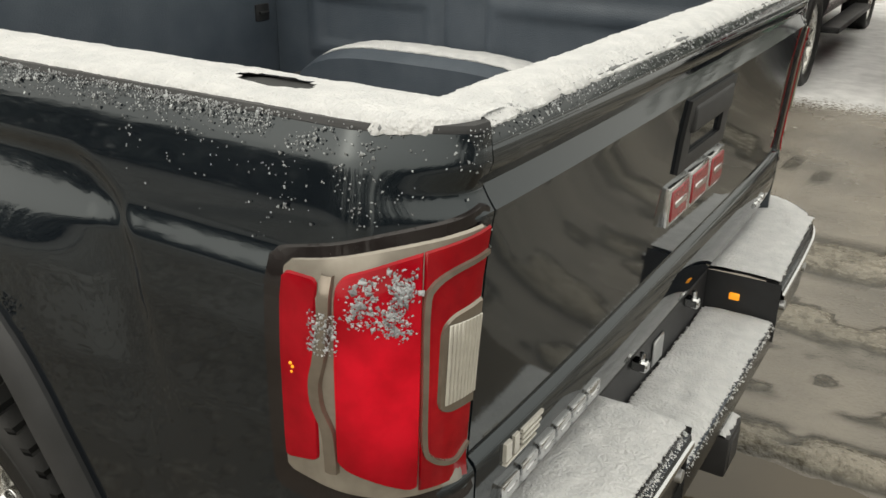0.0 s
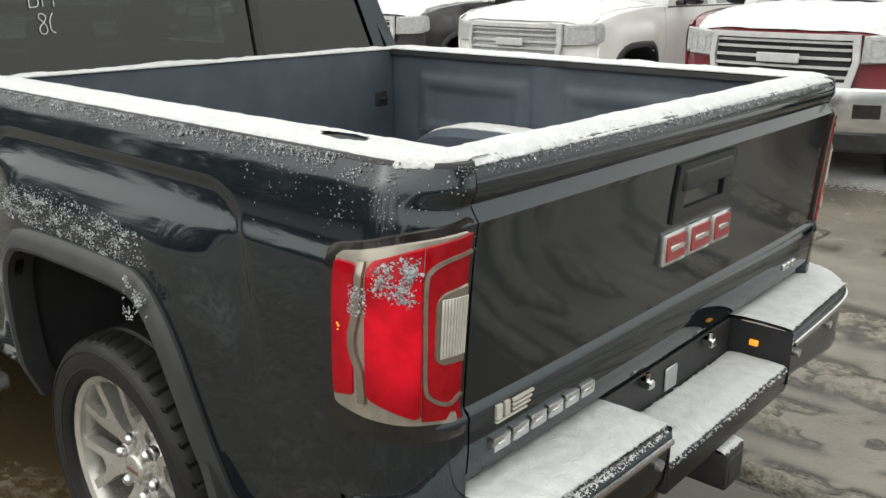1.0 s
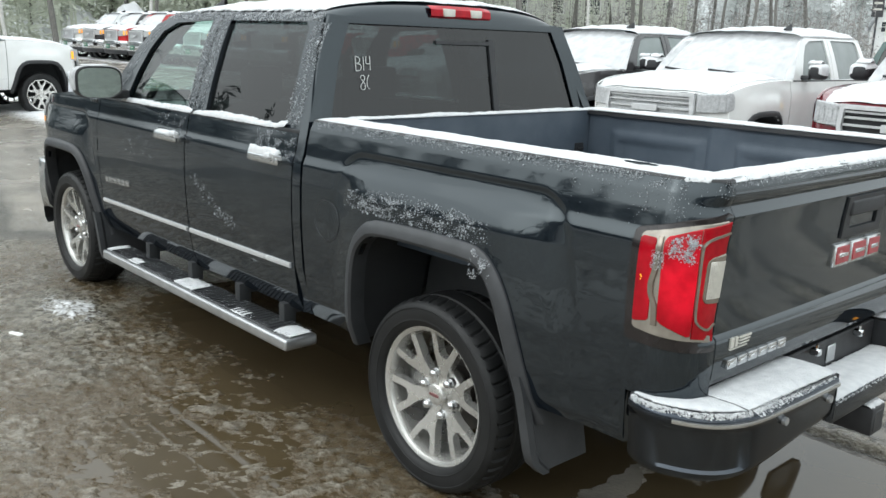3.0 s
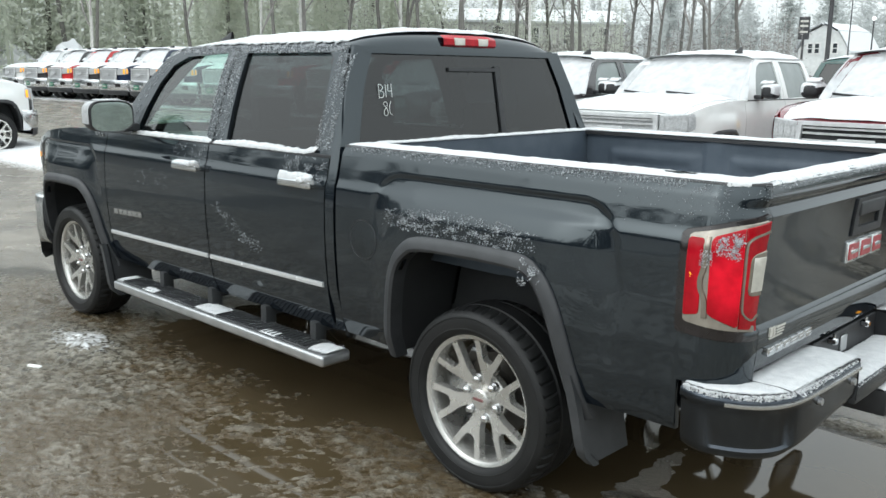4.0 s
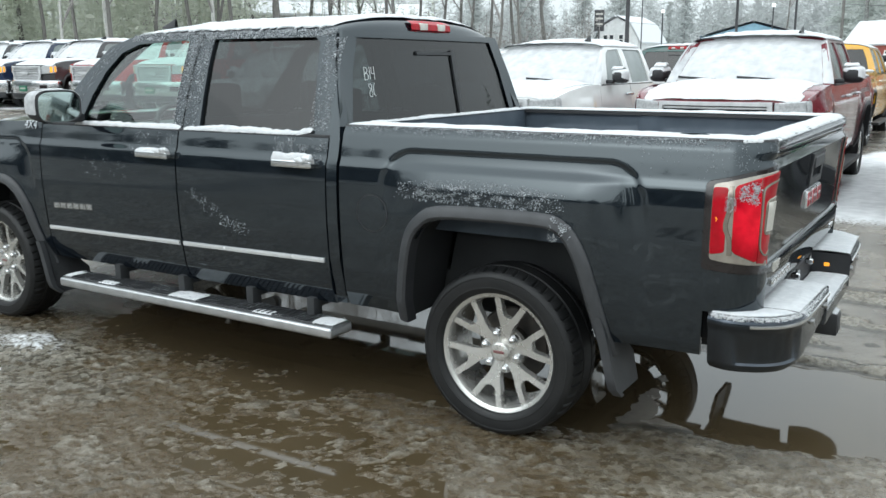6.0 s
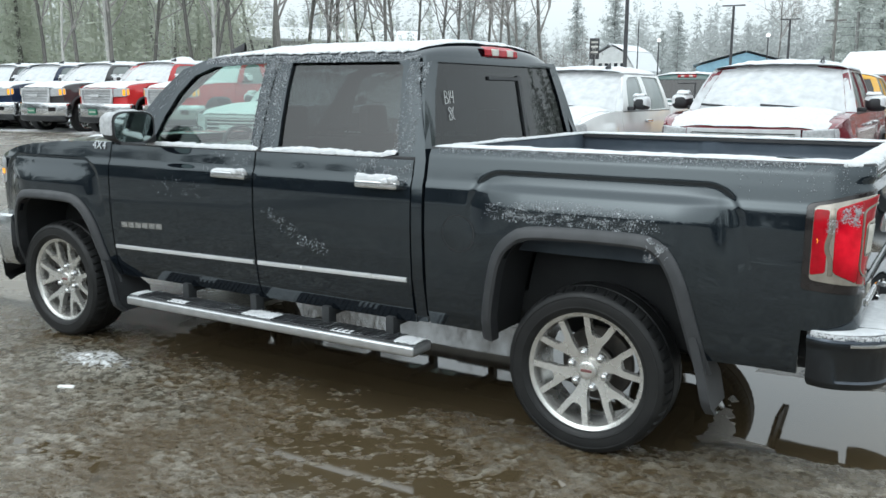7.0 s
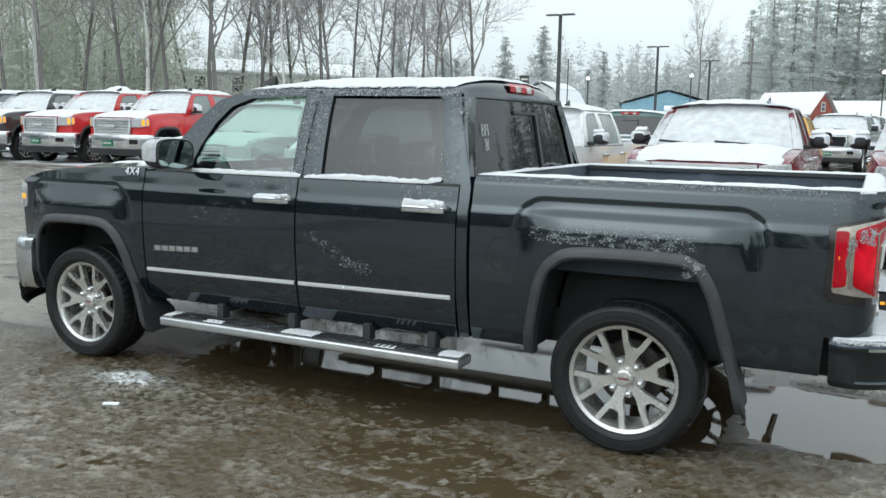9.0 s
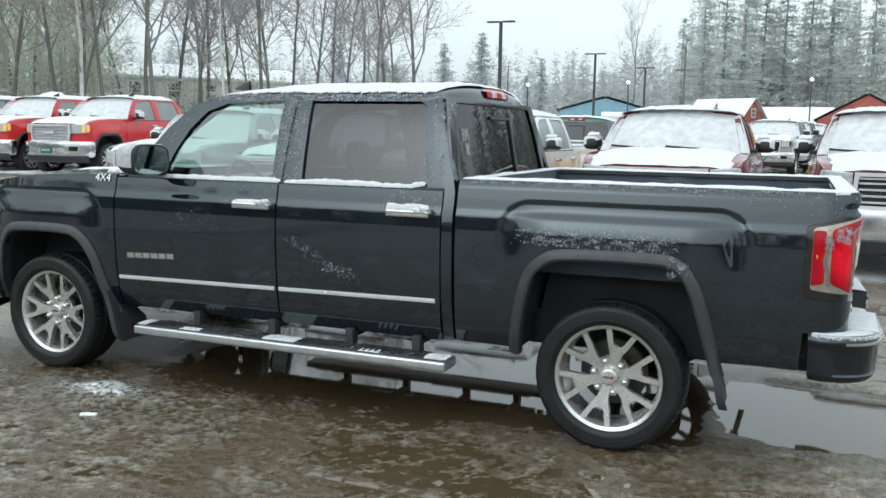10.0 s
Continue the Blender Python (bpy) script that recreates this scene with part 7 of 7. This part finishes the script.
for az in (37.5, 46, 51.5, 54.5, 64.5, 72.5):
    x, y = polar(az, rnd.uniform(46, 55))
    plant(rnd.choice(BIRCHES), x, y, rnd.uniform(0, 360), rnd.uniform(0.8, 1.1), LW, "birches at the wood's edge")
# conifers thicken the wood to the west
for az in np.arange(46, 84, 5.2):
    x, y = polar(az + rnd.uniform(-0.6, 0.6), rnd.uniform(60, 88))
    plant(rnd.choice(PINES), x, y, rnd.uniform(0, 360), rnd.uniform(0.6, 1.0) * (0.55 if az < 47 else 1), LP, "conifers of the west wood")
for az in (17.2, 18.1, 21.0, 23.4, 26.6, 27.2, 30.2):
    x, y = polar(az, rnd.uniform(105, 130))
    plant(rnd.choice(PALES), x, y, rnd.uniform(0, 360), rnd.uniform(0.7, 0.95), LP, "conifers of the middle distance")
# tall pines to the north-east
for k, az in enumerate(np.arange(8.6, -18, -1.2)):
    x, y = polar(az + rnd.uniform(-0.3, 0.3), rnd.uniform(122, 150))
    plant(rnd.choice(TALLS), x, y, rnd.uniform(0, 360), rnd.uniform(0.8, 1.05) * (0.72 if k == 0 else 1), LT, "tall pines behind the red buildings")
# the lone tree over the blue shed
plant(BARES[1], *polar(11.5, 118), 40, 0.95, "broad leafless tree standing alone by a shed", "")

def belt(name, spots, hs, slivers, size, width, mats, share, label, seed, core=0):
    """Woods too far off to tell tree from tree: many ragged crowns in one mesh."""
    rnd = random.Random(seed)
    co, fa, idx = [], [], []
    for x, y in spots(rnd):
        h = rnd.uniform(*hs)
        w = h * rnd.uniform(*width)
        g = float(rise(x, y))
        c0 = Vector((x, y, g))
        tube(co, fa, c0, c0 + Vector((0, 0, h * 0.9)), 0.006 * h, 0.002 * h, 3)
        idx += [0] * 3
        for q in range(slivers + core):
            deep = q < core
            f = rnd.random() ** 0.75 * (0.9 if deep else 1.0)
            k = w * (1.08 - f) * math.sqrt(rnd.random()) * (0.55 if deep else 1.0)
            a = rnd.uniform(0, math.tau)
            c = c0 + Vector((math.cos(a) * k, math.sin(a) * k, h * f + rnd.gauss(0, 0.3)))
            r = size * rnd.uniform(0.5, 1.3) * (1.45 - 0.95 * f) * (1.3 if deep else 1.0)
            s = Vector((rnd.gauss(0, 1), rnd.gauss(0, 1), rnd.gauss(0, 0.7))).normalized() * r
            t = Vector((rnd.gauss(0, 1), rnd.gauss(0, 1), rnd.gauss(0, 0.9))).normalized() * r * (0.45 if deep else 0.30)
            i = len(co)
            co.extend([c - s, c + t, c + s * rnd.uniform(0.6, 1.1), c - t * rnd.uniform(0.4, 1)])
            fa.append((i, i + 1, i + 2, i + 3))
            idx.append(1 if rnd.random() < share else 0)
    tagged(new(name, raw_mesh(name, co, fa, mats, idx)), label, "woods", kind="stuff")


# out of view; height and tone set by what the truck's paint mirrors
belt("near_side_woods", lambda r: [(1 + d * math.cos(a), -3 - d * abs(math.sin(a))) for a, d in ((r.uniform(0.05, math.pi - 0.02), r.uniform(70, 112)) for _ in range(420))], (11, 21), 150, 1.1, (0.16, 0.26), [NEARWOOD, NEARWOOD], 0.3, "unseen conifer woods on the near side of the lot", 3)
belt("west_woods", lambda r: [polar(r.uniform(44, 86), r.uniform(64, 98)) for _ in range(360)], (9, 23), 520, 0.23, (0.16, 0.27), [NEEDLES, HAZED_SNOWY], 0.3, "dense dark conifer wood behind the lot", 4, 130)
belt("wood_edge", lambda r: [polar(r.uniform(32, 46), r.uniform(66, 100)) for _ in range(130)], (2, 9), 220, 0.18, (0.16, 0.26), [NEEDLES, HAZED_SNOWY], 0.3, "low conifers thinning out at the wood's edge", 14, 40)
# distance haze is carried by the pale colour of these crowns
belt("far_woods", lambda r: [polar(r.uniform(-24, 60), r.uniform(190, 290)) for _ in range(760)], (13, 23), 170, 0.95, (0.24, 0.40), [FARWOOD, FARWOOD], 0.3, "distant mixed woods with haze put into their colour", 5, 30)
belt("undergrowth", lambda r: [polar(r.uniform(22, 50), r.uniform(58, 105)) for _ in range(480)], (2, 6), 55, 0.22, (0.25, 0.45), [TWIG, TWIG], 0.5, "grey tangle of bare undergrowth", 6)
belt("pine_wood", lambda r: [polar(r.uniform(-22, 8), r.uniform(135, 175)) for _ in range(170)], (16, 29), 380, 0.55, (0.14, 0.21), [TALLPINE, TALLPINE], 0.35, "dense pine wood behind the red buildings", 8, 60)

# ---------------------------------------------------------------- snow banks behind the west row
def snow_bank(x0, x1, y0, y1, h, seed):
    bm = bmesh.new()
    n, m = 44, 18
    rows = []
    for i in range(n + 1):
        row = []
        for j in range(m + 1):
            s, t = i / n, j / m
            x, y = x0 + (x1 - x0) * s, y0 + (y1 - y0) * t
            e = (math.sin(math.pi * t) ** 0.8) * min(1, 5 * s, 5 * (1 - s))
            k = h * e * (0.75 + 0.45 * noise.noise(Vector((x * 0.35 + seed, y * 0.5, 0))) + 0.2 * noise.noise(Vector((x * 1.3, y * 1.3, seed))))
            row.append((x, y, max(-0.02, k)))
        rows.append(row)
    grid(bm, rows, flip=True)
    tagged(part("snow_bank", bm, SNOW), "ploughed bank of old snow behind the parked row", "snow bank", "banks behind the row")


snow_bank(-44, -20, 20.5, 26, 3.1, 1.0)
snow_bank(-78, -43, 17.5, 24, 3.2, 5.0)
snow_bank(-22, -14, 22, 26, 2.5, 9.0)

# ---------------------------------------------------------------- lamp posts
POST = surface("dark_post_paint", (0.03, 0.03, 0.032), (0.045, 0.045, 0.048), 6, (0.5, 0.7))


def lamp_post(x, y, h, r, head):
    ob = thing("lamp_post", Matrix.Translation((x, y, float(rise(x, y)))), "tall dark lot light with flat twin heads" if head else "slim dark lamp post with a bright globe", "lamp post", "lot lights" if head else "globe lights")
    bm = bmesh.new()
    cyl(bm, (0, 0, -0.1), (0, 0, 0.75), 0.28 if head else 0.09, None, 14)
    part("base", bm, surface("post_base_concrete", (0.3, 0.3, 0.29), None, 8, (0.8, 0.9)) if head else POST, ob)
    bm = bmesh.new()
    cyl(bm, (0, 0, 0.7), (0, 0, h), r, r * 0.8, 12)
    part("pole", bm, POST, ob)
    if head:
        for s in (-1, 1):
            bm = bmesh.new()
            box(bm, (s * 0.10 if s > 0 else -0.80, -0.16, h - 0.06), (0.80 if s > 0 else -0.10, 0.16, h + 0.02), 0.02, 2)
            box(bm, (min(0, s * 0.14), -0.03, h - 0.05), (max(0, s * 0.14), 0.03, h + 0.0))
            part("lamp_head", bm, POST, ob)
    else:
        bm = bmesh.new()
        bmesh.ops.create_icosphere(bm, subdivisions=2, radius=0.12, matrix=Matrix.Translation((0, 0, h + 0.08)))
        part("globe", bm, surface("lit_globe", (0.9, 0.9, 0.85), None, 5, (0.3, 0.4), glow=1.2), ob, "lit white globe")


lamp_post(-15.1, 42.0, 7.35, 0.12, True)
lamp_post(*polar(13.88, 69), 7.4, 0.11, True)
lamp_post(*polar(10.72, 82), 7.35, 0.11, True)
for az, el in ((18.12, 3.25), (11.78, 3.46), (0.99, 3.62)):
    lamp_post(*polar(az, 62), 1.0 + 62 * math.tan(radians(el)), 0.05, False)
ob = thing("bare_pole", Matrix.Translation((*polar(19.4, 66), 0.4)), "slim bare grey pole beyond the lot", "pole")
bm = bmesh.new()
cyl(bm, (0, 0, -0.1), (0, 0, 6.3), 0.05, 0.035, 8)
part("pole", bm, POST, ob)

# ---------------------------------------------------------------- buildings
def siding(name, c):
    return surface(name, c, tuple(v * 0.85 for v in c), 3, (0.6, 0.8), dirt=tuple(v * 0.7 for v in c), dirt_scale=0.8)


def house(m, w, d, h, rise, coat, label, wins=(), gambrel=False, eave=0.35, trim=None, door=None):
    """w along local x, d along y, gables at +-x; wins: (face, along, z, wide, high) on faces s (-y), e (+x), w (-x)."""
    ob = thing("house", m, label, "building")
    trim = trim or siding("white_trim", (0.72, 0.72, 0.70))
    prof = [(-d / 2, h), (0, h + rise), (d / 2, h)] if not gambrel else [(-d / 2, h), (-d * 0.30, h + rise * 0.68), (0, h + rise), (d * 0.30, h + rise * 0.68), (d / 2, h)]
    for sx in (-1, 1):
        bm = bmesh.new()
        vs = [bm.verts.new((sx * w / 2, y, z)) for y, z in [(-d / 2, -0.6)] + prof + [(d / 2, -0.6)]]
        f = bm.faces.new(vs if sx > 0 else vs[::-1])
        g = bmesh.ops.extrude_face_region(bm, geom=[f])
        for v in g["geom"]:
            if isinstance(v, bmesh.types.BMVert):
                v.co.x -= sx * 0.15
        part("gable_wall", bm, coat, ob)
    for sy in (-1, 1):
        bm = bmesh.new()
        box(bm, (-w / 2 + 0.15, sy * d / 2 - 0.075, -0.6), (w / 2 - 0.15, sy * d / 2 + 0.075, h))
        part("wall", bm, coat, ob)
    for a, b in zip(prof, prof[1:]):
        bm = bmesh.new()
        aa, bb = Vector((0, *a)), Vector((0, *b))
        dirv = (bb - aa).normalized()
        if a is prof[0]:
            aa -= dirv * eave
        if b is prof[-1]:
            bb += dirv * eave
        nrm = Vector((0, -dirv.z, dirv.y))
        rows = [[p + Vector((x, 0, 0)) + nrm * o for p, o in ((aa, 0.0), (aa, 0.22), (aa.lerp(bb, 0.5), 0.24), (bb, 0.22), (bb, 0.0))] for x in (-w / 2 - eave, -w / 6, w / 6, w / 2 + eave)]
        grid(bm, rows)
        part("roof", bm, SNOW, ob, "snow-covered roof slope")
    for face, along, z, ww, hh in wins:
        dx = {"s": (along, -d / 2 - 0.08, 0), "n": (along, d / 2 + 0.08, 180), "e": (w / 2 + 0.01, along, 90), "w": (-w / 2 - 0.01, along, -90)}[face]
        bm = bmesh.new()
        for lo, hi in (((-ww / 2 - 0.1, -0.05, hh / 2), (ww / 2 + 0.1, 0.02, hh / 2 + 0.12)), ((-ww / 2 - 0.1, -0.05, -hh / 2 - 0.12), (ww / 2 + 0.1, 0.02, -hh / 2)),
                       ((-ww / 2 - 0.1, -0.05, -hh / 2), (-ww / 2, 0.02, hh / 2)), ((ww / 2, -0.05, -hh / 2), (ww / 2 + 0.1, 0.02, hh / 2)), ((-ww / 2, -0.03, -0.03), (ww / 2, 0.02, 0.03))):
            box(bm, lo, hi)
        fr = part("window", bm, trim, ob, "white window frame")
        fr.matrix_basis = pose(dx[0], dx[1], z, 0, 0, dx[2])
        bm = bmesh.new()
        box(bm, (-ww / 2, -0.01, -hh / 2), (ww / 2, 0.02, hh / 2))
        part("pane", bm, surface("dark_pane", (0.03, 0.035, 0.04), None, 4, (0.05, 0.1)), fr)
    return ob


def face_me(az, d, turn=0):
    x, y = polar(az, d)
    return pose(x, y, 0.4, 0, 0, az - 1.1 + turn)


# blue and grey walls carry the distance haze in their lightened colours
RED_WALL, BLUE_WALL, GREY_WALL, WHITE_WALL = siding("red_siding", (0.33, 0.085, 0.06)), siding("blue_metal_wall", (0.22, 0.37, 0.45)), siding("grey_siding", (0.5, 0.5, 0.47)), siding("white_siding", (0.66, 0.67, 0.66))
house(face_me(5.7, 108, -30), 6.8, 5.4, 3.4, 2.3, RED_WALL, "small red-sided house with a snowy gable roof", (("e", 0.0, 4.2, 0.7, 0.8), ("e", 1.1, 2.1, 0.8, 1.1), ("s", 1.5, 2.0, 0.9, 1.1), ("s", -1.8, 2.0, 0.9, 1.1)))
house(face_me(1.8, 112, 0), 8.0, 6.0, 3.0, 1.9, RED_WALL, "long red outbuilding with a low snowy roof", (("s", -1.5, 1.8, 1.0, 0.9), ("s", 1.5, 1.8, 1.0, 0.9)))
house(face_me(-2.2, 108, 90), 12.0, 9.5, 3.4, 2.6, RED_WALL, "red barn with its snowy gable towards the lot", (("w", -2.0, 2.0, 1.2, 1.0), ("w", 2.0, 2.0, 1.2, 1.0)))
house(face_me(13.1, 100, 90), 14.0, 9.2, 3.9, 1.3, BLUE_WALL, "pale blue metal building with a shallow roof", (("w", 1.6, 1.8, 2.2, 2.6),))
house(face_me(12.2, 90, 0), 2.8, 2.0, 3.2, 0.3, WHITE_WALL, "small white shed standing by the blue building")
house(pose(-28.2, 78.5, 0.3, 0, 0, 82), 4.8, 4.6, 3.6, 2.1, WHITE_WALL, "white house with a gambrel roof", (("w", -1.15, 3.7, 0.4, 0.8), ("w", -0.5, 3.7, 0.4, 0.8), ("w", 0.5, 3.7, 0.4, 0.8), ("w", 1.15, 3.7, 0.4, 0.8)), True)
house(face_me(38.9, 92, 14), 18.0, 9.0, 6.0, 1.3, GREY_WALL, "grey two-storey house half hidden by bare trees", [("s", x, z, 1.0, 1.4) for x in (-7, -3.5, 0, 3.5, 7) for z in (2.0, 4.8)] + [("w", 0, 4.8, 1.0, 1.4)])

# tall sign on its post
ob = thing("pole_sign", pose(-29.4, 73.9, 0.4, 0, 0, 21), "dark pylon sign on a post", "sign")
bm = bmesh.new()
cyl(bm, (0, 0, -0.1), (0, 0, 4.4), 0.09, None, 10)
part("post", bm, POST, ob)
bm = bmesh.new()
box(bm, (-0.45, -0.1, 4.3), (0.45, 0.1, 6.2), 0.03, 1)
part("panel", bm, POST, ob)
for z in (5.85, 5.45, 4.95):
    bm = bmesh.new()
    box(bm, (-0.32, -0.13, z - 0.1), (0.32, -0.1, z + 0.06))
    part("sign_bar", bm, LENS_WHITE, ob)

# overhead wires along the road
for k, z in enumerate((7.6, 8.4, 8.9)):
    bm = bmesh.new()
    a, b = Vector((*polar(8.6, 100), z)), Vector((*polar(-16, 104), z + 0.3))
    pts = [a.lerp(b, i / 16) - Vector((0, 0, 1.1 * (1 - (i / 8 - 1) ** 2))) for i in range(17)]
    grid(bm, [[p + Vector((0.016 * math.sin(w), 0.008 * math.sin(w), 0.02 * math.cos(w))) for w in (0, 1.257, 2.513, 3.77, 5.027)] for p in pts], wrap=True)
    tagged(part("overhead_wire", bm, POST), "thin dark overhead wire across the trees", "wire", "overhead wires")
ob = thing("utility_pole", Matrix.Translation((*polar(8.3, 100), 0)), "weathered wooden utility pole", "utility pole")
bm = bmesh.new()
cyl(bm, (0, 0, -0.1), (0, 0, 11.5), 0.16, 0.11, 10)
part("pole", bm, BARK, ob)
bm = bmesh.new()
box(bm, (-1.0, -0.06, 8.9), (1.0, 0.06, 9.05))
part("cross_arm", bm, BARK, ob)
# scrap lying in the slush
bm = bmesh.new()
box(bm, (-0.045, -0.012, 0.0), (0.045, 0.012, 0.012), 0.002, 1)
scrap = part("paper_scrap", bm, surface("white_card", (0.8, 0.8, 0.78), None, 20, (0.6, 0.7)))
scrap.matrix_world = pose(-2.69, -1.67, 0.012, 0, 0, 25)
tagged(scrap, "small white scrap lying on the slush", "litter")
